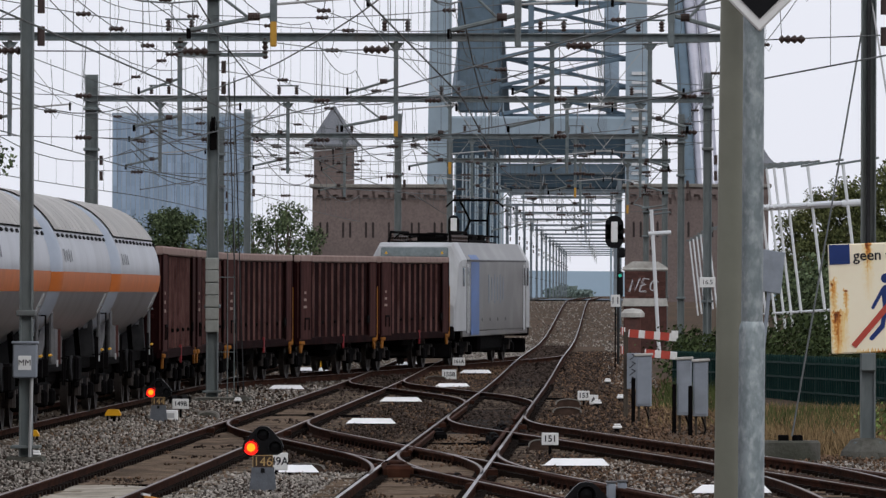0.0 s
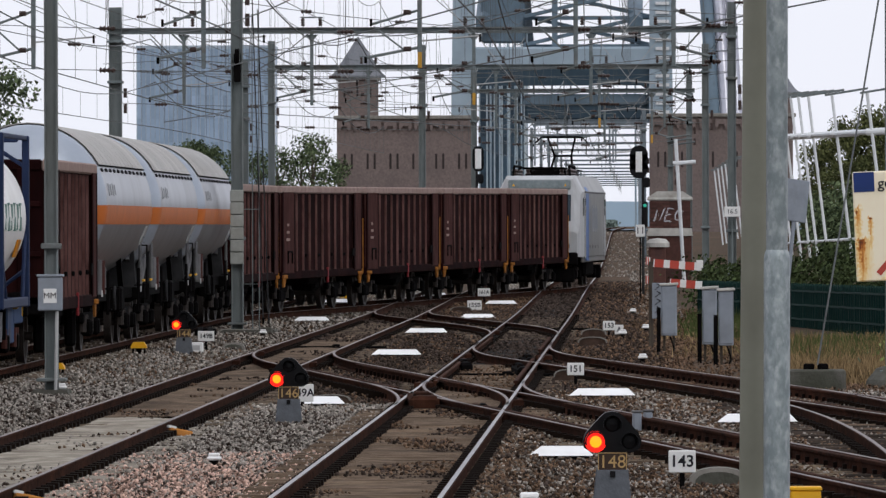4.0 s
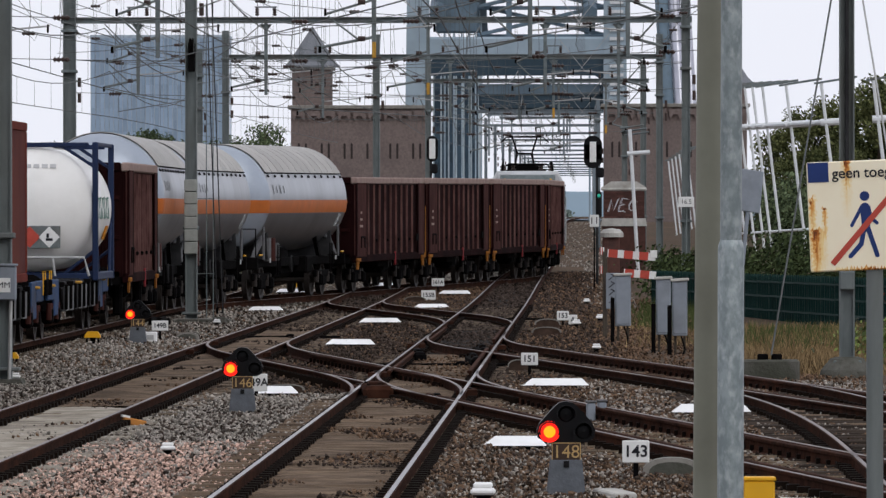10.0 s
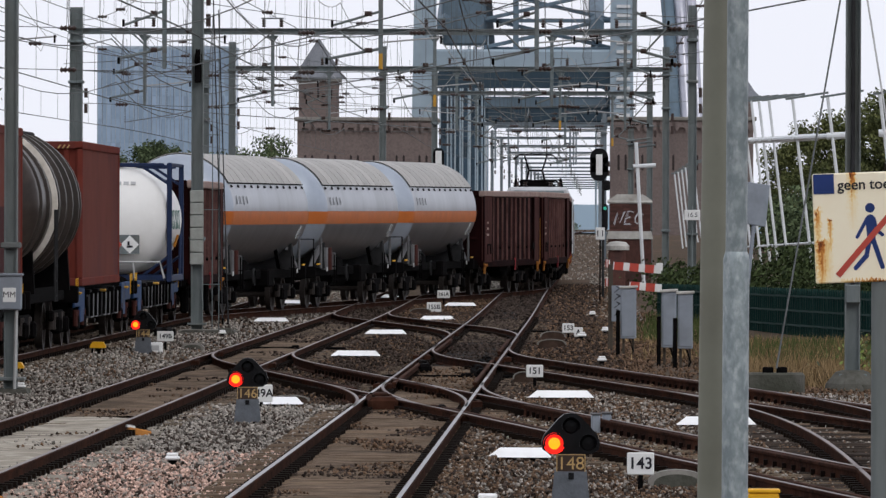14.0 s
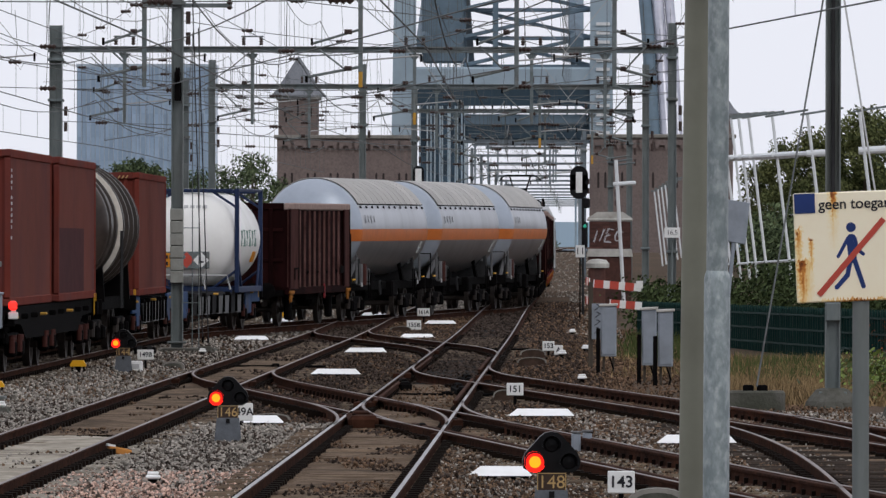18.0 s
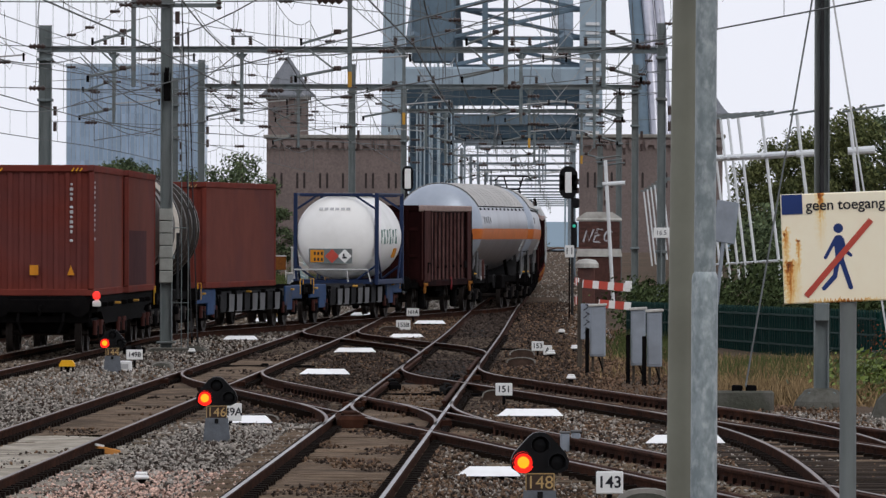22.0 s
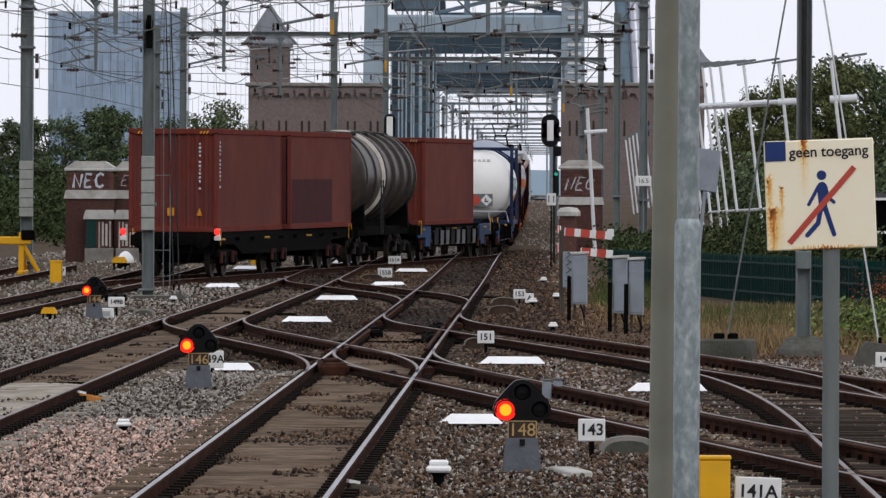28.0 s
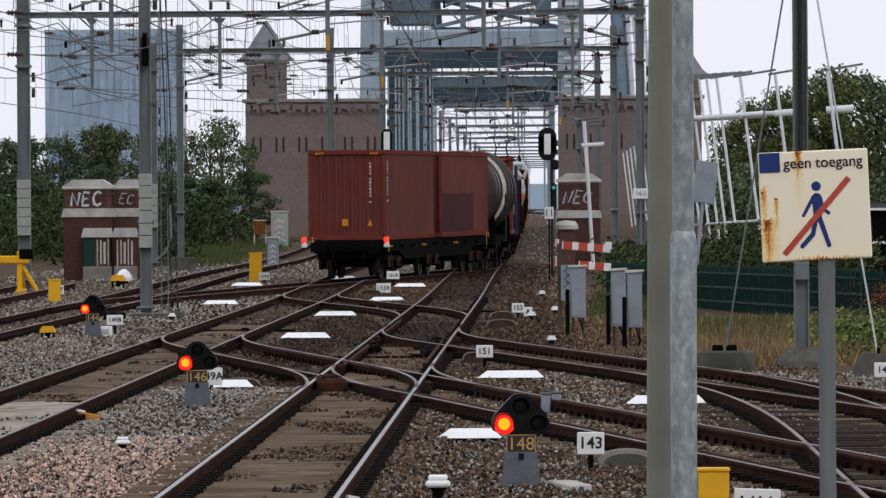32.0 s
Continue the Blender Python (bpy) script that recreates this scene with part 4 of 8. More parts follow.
part("arm_beam", Geo().box((0.2, 0, 8.15), (2.2, 0.1, 0.1), 0.01), BEAMSTEEL, m1)
for dx in (-0.8, 1.25):
    part("arm_insulator", Geo().lathe([(0.03, -0.3), (0.08, -0.25), (0.04, -0.2), (0.08, -0.14), (0.04, -0.08), (0.08, -0.02), (0.04, 0.04), (0.08, 0.1), (0.03, 0.2)], 8, "z", (dx, 0, 8.35)), INSULATOR, m1)
mast(-14.2, 232, 9.3, 0.4, sleeves=True)
mast(-14.6, 174, 9.5)
mast(5.6, 174, 9.5)
mast(5.5, 228, 9.3)
right_mast = mast(6.6, 116, 9.8, 0.24)
part("footing", Geo().lathe([(0.5, -0.35), (0.42, -0.08), (0.27, 0.1), (0.18, 0.13), (0.0, 0.13)], 10), MOSSCONCRETE, right_mast, "weathered rounded concrete footing")
# dark strip added to stand for the shade between the mast's flanges
part("weight_guide", Geo().box((0, -0.08, 4.6), (0.06, 0.06, 6.4), 0.01), GRIMEGREY, right_mast, "dark strip added for the mast's shaded middle")
part("guide_box", Geo().box((0, -0.1, 1.35), (0.24, 0.14, 0.3), 0.02), MASTSTEEL, right_mast)
m2 = mast(-11.7, 281.7, 9.4, 0.26)
part("footing", Geo().box((0.1, 0, 0.05), (0.95, 0.7, 0.6), 0.04), MOSSCONCRETE, m2, "dark concrete footing")
part("bent_pipe", Geo().tube([(-0.4, -0.2, 2.4), (-0.36, -0.2, 1.2), (-0.55, -0.2, 0.6), (-1.0, -0.2, 0.2)], 0.05, 6), MASTSTEEL, m2)
mast(-13.5, 295.7, 9.0, 0.3, sleeves=True)
mast(-5.9, 284, 9.3)
mast(-4.9, 330, 9.3)
mast(5.2, 284, 9.3)
mast(4.9, 330, 9.2)
mast(4.3, 385, 7.5, 0.3, z=0.4)


def portal(y, x0, x1, z, drops, base=0.0, steel=None):
    """A portal beam over the tracks, with drop tubes, cantilever arms and insulators."""
    steel = steel or BEAMSTEEL
    ob = thing("portal_beam", pose(0, y, base), "grey steel catenary portal beam with drop tubes and insulators", "portal", "catenary portals")
    part("beam", Geo().box(((x0 + x1) / 2, 0, z + 0.085), (x1 - x0 + 0.5, 0.24, 0.028)).box(((x0 + x1) / 2, 0, z - 0.085), (x1 - x0 + 0.5, 0.24, 0.028)).box(((x0 + x1) / 2, 0, z), (x1 - x0 + 0.5, 0.02, 0.17)), steel, ob)
    for i, (x, arm) in enumerate(drops):
        d = part("drop_tube", Geo().box((x, 0, z - 1.05), (0.11, 0.11, 1.95), 0.015).prism([(x - 0.2, z - 0.13), (x + 0.2, z - 0.13), (x + 0.07, z - 0.3), (x - 0.07, z - 0.3)], -0.02, 0.02, "y"), steel, ob)
        tip = x + arm
        part("arm", Geo().tube([(x, 0, z - 1.9), (tip, 0, z - 2.15)], 0.035, 6).tube([(x, 0, z - 1.0), (x + arm * 0.9, 0, z - 1.35)], 0.03, 6).tube([(x + arm * 0.3, 0, z - 1.95), (x + arm * 0.85, 0, z - 1.4)], 0.022, 6), MASTSTEEL, d)
        for q in range(2):
            g = Geo()
            a = Vector((x + arm * 0.16, 0, (z - 1.94, z - 1.06)[q]))
            for k in range(5):
                g.tube([a + Vector((arm * 0.028 * k, 0, 0)), a + Vector((arm * 0.028 * k + 0.035 * (1 if arm > 0 else -1), 0, 0))], 0.065, 8)
            part("insulator", g, INSULATOR, d)
        part("drop_tip", Geo().box((x, 0, z - 2.15), (0.1, 0.1, 0.5), 0.02), YELLOWROD if i == 2 else steel, d, "ochre rod" if i == 2 else "")
        for s in (-1, 1):
            part("top_insulator", Geo().lathe([(0.04, 0.0), (0.075, 0.04), (0.04, 0.08), (0.075, 0.12), (0.04, 0.16), (0.075, 0.2), (0.03, 0.26)], 8, "z", (x + s * 0.28, 0, z + 0.14)), INSULATOR, d)
        s = -1 if arm > 0 else 1
        part("register_arm", Geo().tube([(x, 0.05, z - 1.75), (x + s * 1.5, 0.05, z - 1.62)], 0.02, 6).tube([(x + s * 0.1, 0.05, z - 0.2), (x + s * 1.25, 0.05, z - 1.62)], 0.012, 4), HANDRAIL, d, "pale steel tube")
        part("clamp_piece", Geo().box((tip, 0, z - 2.2), (0.07, 0.07, 0.16), 0.01).box((x + s * 1.45, 0.05, z - 1.68), (0.05, 0.05, 0.2), 0.01).box((x + arm * 0.9, 0, z - 1.3), (0.06, 0.06, 0.18), 0.01), UNDERBLACK, d)
        part("yoke", Geo().box((x, 0, z + 0.42), (0.72, 0.06, 0.045), 0.01), BEAMSTEEL, d)
    if base == 0.0:
        for q, (za, zb) in enumerate(((z - 1.25, z - 1.35), (z - 2.3, z - 2.2))):
            n = 14
            pts = [(x0 + (x1 - x0) * k / n, 0.1, za + (zb - za) * k / n - 0.22 * 4 * (k / n) * (1 - k / n)) for k in range(n + 1)]
            sp = part("span_wire", Geo().tube(pts, 0.01, 5), WIRE, ob)
            for k in range(1, n, 2):
                px, py, pz = pts[k]
                part("strain_insulator", Geo().lathe([(0.02, -0.2), (0.07, -0.16), (0.03, -0.12), (0.07, -0.06), (0.03, -0.02), (0.07, 0.04), (0.03, 0.08), (0.07, 0.14), (0.02, 0.2)], 8, "x", (px + 0.2 * math.sin(7 * k + y), py, pz)), INSULATOR, sp)
                part("hanger_wire", Geo().tube([(px, py, pz), (px + 0.15 * math.sin(3 * k + y), py, z - 0.1)], 0.009, 4), WIRE, sp)
    return ob


STD = [(-12.0, -1.1), (-7.9, -1.1), (-2.7, -1.3), (1.05, -1.05), (3.4, 0.9)]
portal(111, -14.5, 6.6, 8.6, STD)
portal(174, -14.6, 5.6, 8.58, STD)
portal(232, -14.2, 5.5, 8.65, STD)
portal(284, -11.7, 5.2, 8.6, [(-8.0, -1.0), (-3.0, 1.0), (1.05, -1.05), (3.6, 0.9)])
portal(330, -4.9, 4.9, 8.5, [(-3.0, 1.0), (1.05, -1.05), (3.2, 0.9)])
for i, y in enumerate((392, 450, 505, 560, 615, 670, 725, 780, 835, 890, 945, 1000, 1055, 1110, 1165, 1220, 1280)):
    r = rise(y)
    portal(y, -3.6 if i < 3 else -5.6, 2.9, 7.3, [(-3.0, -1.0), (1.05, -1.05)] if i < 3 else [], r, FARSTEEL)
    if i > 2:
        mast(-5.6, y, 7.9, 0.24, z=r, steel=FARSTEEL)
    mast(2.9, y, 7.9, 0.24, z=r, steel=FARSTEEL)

PORTALS = [52, 111, 174, 232, 284, 330, 392, 450, 505, 560, 615, 670, 725, 780, 835, 890, 945, 1000, 1055, 1110, 1165]


def overhead(xf, y0, y1, contact=5.45, top=6.9, name="overhead_wire"):
    """Contact wire, carrying wire and droppers over one track; xf gives the track's x."""
    ob = thing(name, Matrix(), "copper overhead contact line with droppers above the track", "wire", "overhead lines")
    ys = [q for q in PORTALS if y0 <= q <= y1]
    cw, mw, dr = [], [], Geo()
    for a, b in zip(ys, ys[1:]):
        n = 10
        for i in range(n):
            t = i / n
            y = a + (b - a) * t
            z = rise(y)
            x = xf(y) + 0.18 * (1 - 2 * t if ys.index(a) % 2 else 2 * t - 1)
            zm = top + z - 0.75 * 4 * t * (1 - t)
            cw.append((x, y, contact + z - 0.25 * 4 * t * (1 - t) * (y > 390)))
            mw.append((x, y, zm))
            if i:
                dr.tube([(x, y, contact + z), (x, y, zm)], 0.0065, 4, False)
    part("contact_wire", Geo().tube(cw, 0.0125, 5), WIRE, ob)
    part("carrying_wire", Geo().tube(mw, 0.0135, 5), WIRE, ob)
    part("dropper_wire", dr, WIRE, ob)["kind"] = "stuff"


overhead(lambda y: XA, 50, 1170)
overhead(lambda y: XB, 50, 1170)
overhead(lambda y: -5.3, 390, 1170, 6.9, 7.9)
overhead(lambda y: 2.6, 390, 1170, 6.7, 7.8)
overhead(lambda y: -1.9, 390, 1170, 7.4, 8.2)
overhead(lambda y: XC, 50, 335)
overhead(lambda y: XD, 50, 335)
for x0, low, high in ((XD + 1.2, 8.3, 11.4), (XC + 1.6, 8.7, 11.0), (XB + 1.3, 8.4, 11.6), (XA + 2.1, 8.9, 11.2), (XC - 2.0, 7.4, 9.6)):
    overhead(lambda y, x0=x0: x0, 50, 335, low, high, "feeder_wire")
overhead(train_x, 170, 290, 5.5, 7.0)
overhead(lambda y: diag_1(y), 50, 176, 5.6, 7.2)
overhead(lambda y: diag_2(y), 50, 236, 5.55, 7.1)
for i, (x0, y0, z0, x1, y1, z1) in enumerate((
        (-14.6, 111, 8.4, 5.6, 174, 7.4), (5.6, 174, 8.9, -14.6, 232, 7.6), (-6.4, 111, 8.6, 5.5, 228, 7.8), (-14.2, 232, 8.9, 5.2, 284, 8.0), (-7.1, 174, 8.9, -6.4, 111, 9.2),
        (-7.1, 174, 9.2, -14.2, 232, 9.0), (-14.2, 232, 8.3, -5.9, 284, 8.2), (6.6, 116, 9.0, 5.5, 228, 8.6), (-14.6, 174, 7.2, -6.48, 111, 8.3), (-14.5, 111, 7.6, -7.1, 174, 6.3), (5.2, 284, 9.0, -4.9, 330, 8.2), (6.6, 116, 8.2, -7.1, 174, 9.1),
        (-14.6, 174, 8.9, -13.5, 295.7, 8.6), (5.6, 174, 9.3, 5.2, 284, 9.1), (5.5, 228, 9.2, 4.9, 330, 9.0), (-14.2, 232, 7.4, 5.6, 174, 6.7), (-11.7, 281.7, 7.9, 5.5, 228, 7.2), (-7.1, 174, 7.8, 5.5, 228, 8.9), (-7.1, 174, 6.6, -5.9, 284, 7.6), (-6.48, 111, 7.6, -7.1, 174, 8.1), (-6.48, 111, 8.9, -14.6, 174, 8.0), (-13.5, 295.7, 8.2, 4.9, 330, 7.7), (-5.9, 284, 8.8, -4.9, 330, 8.9), (-11.7, 281.7, 9.0, -4.9, 330, 8.8), (5.2, 284, 7.8, -5.6, 392, 8.4), (4.9, 330, 8.6, 2.9, 392, 8.6), (-14.6, 174, 9.2, -6.48, 111, 6.9), (-7.1, 174, 9.0, 6.6, 116, 7.4))):
    g = Geo().tube([(x0 + (x1 - x0) * t, y0 + (y1 - y0) * t, z0 + (z1 - z0) * t - 0.5 * 4 * t * (1 - t)) for t in [k / 12 for k in range(13)]], 0.01, 5)
    cwire = tagged(part("cross_wire", g, WIRE), "slack grey cross wire between the masts", "wire", "overhead lines")
    for k in range(4):
        t = 0.12 + 0.2 * k + 0.05 * math.sin(5 * i + k)
        p = (x0 + (x1 - x0) * t, y0 + (y1 - y0) * t, z0 + (z1 - z0) * t - 2.0 * t * (1 - t))
        part("wire_clamp", Geo().lathe([(0.02, -0.14), (0.05, -0.1), (0.03, -0.05), (0.055, 0.0), (0.03, 0.05), (0.05, 0.1), (0.02, 0.14)], 8, "x", p), INSULATOR, cwire)
        part("jumper_wire", Geo().tube([(p[0], p[1], p[2] + 1.1), (p[0] + 0.05, p[1], p[2] + 0.3), p, (p[0] + 0.12, p[1], p[2] - 0.16), (p[0] + 0.2, p[1], p[2])], 0.008, 4), WIRE, cwire)
for p, q in (((6.5, 116, 6.7), (5.33, 113.6, 0.2)), ((6.65, 116, 7.1), (7.5, 109, 0.1))):
    tagged(part("guy_wire", Geo().tube([p, q], 0.016, 5), HANDRAIL if q[0] > 6 else WIRE), "thin steel guy wire from mast to concrete block", "wire", "guy wires")
for p, q in (((-6.75, 174, 8.6), (-6.35, 171.5, 0.1)), ((-6.6, 174, 7.6), (-6.2, 171.2, 0.1))):
    tagged(part("guy_wire", Geo().tube([p, q], 0.015, 5), GRIMEGREY), "dark steel tension cable beside the mast", "wire", "guy wires")
pad = tagged(part("mast_pad", Geo().prism([(-0.8, -0.2), (0.95, -0.2), (0.7, 0.0), (-0.5, 0.0)], -0.6, 0.6, "y"), MOSSCONCRETE, m=pose(-6.9, 173.9, -0.09)), "dark concrete pad at the foot of the mast", "pad")
wb2 = thing("tension_weight", pose(-6.28, 171.3, -0.2), "dark iron cable anchor at the mast foot", "anchor")
part("weight", Geo().box((0, 0, 0.1), (0.3, 0.2, 0.2), 0.03), MOSSCONCRETE, wb2)
part("eye", Geo().tube([(-0.06, 0, 0.28), (-0.06, 0, 0.42)], 0.03, 6).tube([(0.07, 0, 0.28), (0.07, 0, 0.42)], 0.03, 6), UNDERBLACK, wb2)
for x, y in ((7.55, 108.8), (8.9, 107)):
    ab = tagged(part("concrete_block", Geo().prism([(-0.5, -0.3), (0.5, -0.3), (0.42, 0.1), (-0.25, 0.2), (-0.36, 0.1)], -0.35, 0.35, "y"), MOSSCONCRETE, m=pose(x, y, 0)), "weathered grey concrete anchor block on the verge", "block")
    part("anchor_eye", Geo().tube([(-0.05, 0.1, 0.12), (-0.05, 0.1, 0.26)], 0.03, 6), UNDERBLACK, ab)
shed = thing("low_shed", pose(17.6, 262, 0), "low dark shed with white roof edges behind the fence", "shed")
part("wall", Geo().box((0, 0, 0.9), (7.0, 5.0, 2.6), 0.02), UNDERBLACK, shed)
part("roof", Geo().prism([(-2.7, 2.2), (2.7, 2.2), (2.7, 2.45), (-2.7, 2.3)], -3.7, 3.7, "x"), GRIMEGREY, shed)
for z in (2.24, 1.05):
    part("fascia", Geo().box((0, -2.72, z), (7.3, 0.06, 0.09)), SIGNWHITE, shed, "white edge board")
for k in range(9):
    part("slat", Geo().box((-3.2 + 0.8 * k, -2.56, 0.6), (0.1, 0.06, 0.8)), GRIMEGREY, shed)

# ---- bridge towers, bridge, tall buildings ----
SLITDARK = surface("dark_slit", (0.035, 0.026, 0.024), None, 2, 0.6)


def brick_tower(x0, x1, y, top, turret):
    ob = thing("bridge_tower", pose(0, y, 0), "brown brick bridge tower with battlements and slit windows", "tower", "bridge towers")
    part("wall", Geo().box(((x0 + x1) / 2, 5, top / 2 - 1), (x1 - x0, 10, top + 2)), BRICK, ob)
    part("cornice", Geo().box(((x0 + x1) / 2, 5, top - 0.15), (x1 - x0 + 0.5, 10.5, 0.3), 0.05), CONCRETE, ob)
    n = int((x1 - x0) / 1.2)
    for i in range(n):
        x = x0 + (x1 - x0) * (i + 0.5) / n
        part("corbel_arch", Geo().prism([(x - 0.5, top - 0.45), (x - 0.5, top - 0.95), (x - 0.35, top - 1.25), (x - 0.2, top - 0.85), (x + 0.2, top - 0.85), (x + 0.35, top - 1.25), (x + 0.5, top - 0.95), (x + 0.5, top - 0.45)], -0.28, 0.02, "y"), BRICK, ob)
    for i in range(6):
        x = x0 + (x1 - x0) * (i + 0.5) / 6
        for z in (top - 3.6,):
            for dx in (-0.28, 0.28):
                part("slit_window", Geo().prism([(x + dx - 0.085, z - 0.65), (x + dx + 0.085, z - 0.65), (x + dx + 0.085, z + 0.5), (x + dx, z + 0.62), (x + dx - 0.085, z + 0.5)], -0.02, 0.05, "y"), SLITDARK, ob)
    if turret:
        a, b, h = turret
        part("turret", Geo().box(((a + b) / 2, 1.7, top + h / 2), (b - a, 3.2, h)), BRICK, ob)
        part("turret_cornice", Geo().box(((a + b) / 2, 1.7, top + h - 0.15), (b - a + 0.4, 3.6, 0.3), 0.05), CONCRETE, ob)
        c, r = (a + b) / 2, (b - a) / 2 + 0.25
        roof = Geo().lathe([(r * 1.3, top + h - 0.05), (r * 1.3, top + h + 0.08), (r * 1.05, top + h + 0.5), (0.08, top + h + 3.15), (0.0, top + h + 3.2)], 8, "z", (c, 1.7, 0), (22.5, 382.5))
        part("turret_roof", roof, SLATE, ob, "grey slate spire")
        for i in range(3):
            part("turret_slit", Geo().box((a + (b - a) * (i + 0.5) / 3, 0.08, top + h * 0.6), (0.16, 0.06, 0.8)), SLITDARK, ob)
    return ob


brick_tower(-21.3, -10.4, 575, 11.1, (-21.2, -18.1, 3.1))
brick_tower(3.55, 14.9, 575, 11.2, (11.6, 14.8, 1.6))

bridge = thing("railway_bridge", pose(0, 640, 0), "blue-grey steel truss railway bridge with portal frame", "bridge")
part("deck", Geo().box((-3, 160, 1.35), (14, 330, 0.9)), BRIDGEBLUE, bridge)
for k, x in ((-1, -12.9), (1, 4.8)):
    part("portal_leg", Geo().prism([(x - 1.2, -4), (x + 1.1, -4), (x + 0.9 - k * 0.3, 40), (x - 0.8 - k * 0.3, 40)], -1.0, 1.0, "y"), BRIDGEPALE, bridge, "pale blue-grey portal leg")
for i in range(14):
    part("leg_rung", Geo().box((4.8, -1.1, 11.5 + 0.8 * i), (1.2, 0.16, 0.28)), WHITETUBE, bridge)
part("inner_post", Geo().box((-9.3, 2.5, 28.5), (3.9, 1.2, 20), 0.2), BRIDGEBLUE, bridge)
part("portal_beam_upper", Geo().box((-4.0, 0, 17.2), (16.2, 1.6, 1.8), 0.2), BRIDGEPALE, bridge)
dark = [(-11.6, 14.7), (2.9, 14.7), (3.45, 14.3), (3.5, 11.4), (3.95, 11.4), (3.95, 15.2), (3.9, 16.0), (3.6, 16.3), (-11.2, 16.3), (-11.6, 16.0)]
part("portal_beam_lower", Geo().prism(dark, -0.5, 1.2, "y"), BRIDGEDARK, bridge, "dark blue-grey portal girder")
part("sign_gantry", Geo().box((-1.85, 1.2, 12.75), (11.1, 0.8, 2.3), 0.25), BRIDGEDARK, bridge)
part("girder_panel", Geo().box((-2.0, 0.7, 13.45), (10.9, 0.3, 1.0), 0.14), BRIDGEBLUE, bridge)
for i in range(7):
    part("girder_rib", Geo().box((-6.6 + 1.65 * i, 0.9, 13.9), (0.12, 0.3, 1.9)), BRIDGEDARK, bridge)
for i in range(8):
    z = 18.3 + 2.5 * i
    for s in (-1, 1):
        part("lattice_bar", Geo().box((-1.8, 1.5 + 0.6 * s, z + 1.3), (11.6, 0.34, 0.34), 0.05, pose(0, 0, 0, 0, s * 13).to_3x3()), BRIDGEBLUE, bridge)
    part("cross_beam", Geo().box((-1.8, 1.5, z - 0.1), (11.2, 0.4, 0.34), 0.05), BRIDGEBLUE, bridge)
part("hanger_post", Geo().box((-4.7, 0.4, 26), (0.5, 0.4, 18)), BRIDGEBLUE, bridge)
for x in (-11.0, 2.4):
    pts = [(x, y, 16 + 22 * math.sin(min(math.pi, math.pi * (y + 20) / 330))) for y in range(0, 300, 15)]
    part("arch_chord", Geo().tube(pts, 0.8, 6), BRIDGEBLUE, bridge)
    # hangers take the pale leg colour as painted distance haze
    for y in range(30, 300, 45):
        part("hanger", Geo().tube([(x, y, 1.5), (x, y, 16 + 22 * math.sin(min(math.pi, math.pi * (y + 20) / 330)))], 0.1, 5), BRIDGEPALE, bridge)

path_arch = thing("cycle_bridge_tubes", pose(0, 598, 0), "pale steel arch tubes of the cycle bridge beside the railway", "bridge")
part("footing", Geo().box((10.6, 0, 1.6), (6, 4, 5.2), 0.2), CONCRETE, path_arch, "concrete footing")
for dx, r, steel in ((-1.05, 0.55, BRIDGEBLUE), (0.0, 0.52, PALETUBE), (0.95, 0.42, PALETUBE)):
    part("arch_tube", Geo().tube([(10.6 + dx, 0, 4), (9.9 + dx, 1, 11.5), (9.45 + dx, 4, 19.95), (8.85 + dx, 8, 26.9), (8.1 + dx, 14, 33.5), (7.1 + dx, 22, 39)], r, 14), steel, path_arch, "", True)


def glass_block(x0, x1, y, top, cols, rows, label, glass, bars, thick=0.13):
    ob = thing("office_tower", pose(0, y, 0), label, "building", "office towers")
    part("core", Geo().box(((x0 + x1) / 2, 10.2, top / 2), (x1 - x0, 20, top)), glass, ob)
    w, h = (x1 - x0) / cols, top / rows
    me = Geo().box((0, 0, 0), (w * 0.84, 0.3, h * 0.985)).mesh("pane")
    for i in range(cols):
        for j in range(rows):
            part("pane", me, glass, ob, m=pose(x0 + w * (i + 0.5), 0, h * (j + 0.5)))
    bar = Geo().box((0, -0.2, top / 2), (w * thick, 0.5, top)).mesh("mullion")
    for i in range(cols + 1):
        part("mullion", bar, bars, ob, m=pose(x0 + w * i, 0, 0))
    part("parapet", Geo().box(((x0 + x1) / 2, 10, top + 0.3), (x1 - x0 + 0.4, 20.4, 0.8)), bars, ob)
    return ob


glass_block(-113.5, -81.8, 1680, 43.5, 30, 8, "tall blue glass office tower with vertical mullions", GLASSBLUE, MULLION)
glass_block(-17.0, -11.4, 900, 20.0, 6, 9, "dark blue striped glass building behind the bridge", STRIPEGLASS, STRIPEBAR, 0.2)

# ---- far land ----
hill = Geo()
for i in range(60):
    x0 = -1500 + 50 * i
    z0, z1 = (15 + 5 * noise.noise((x / 210.0, 2.0, 0)) + 3 * noise.noise((x / 50.0, 7.0, 0)) for x in (x0, x0 + 50))
    hill.add([(x0, 4000, -20), (x0 + 50, 4000, -20), (x0 + 50, 4000, z1), (x0, 4000, z0), (x0, 4100, -20), (x0 + 50, 4100, -20)], [(0, 1, 2, 3), (3, 2, 5, 4)])
tagged(part("backdrop", hill, HAZEBLUE), "hazy blue woods on the horizon", "horizon", kind="structure")


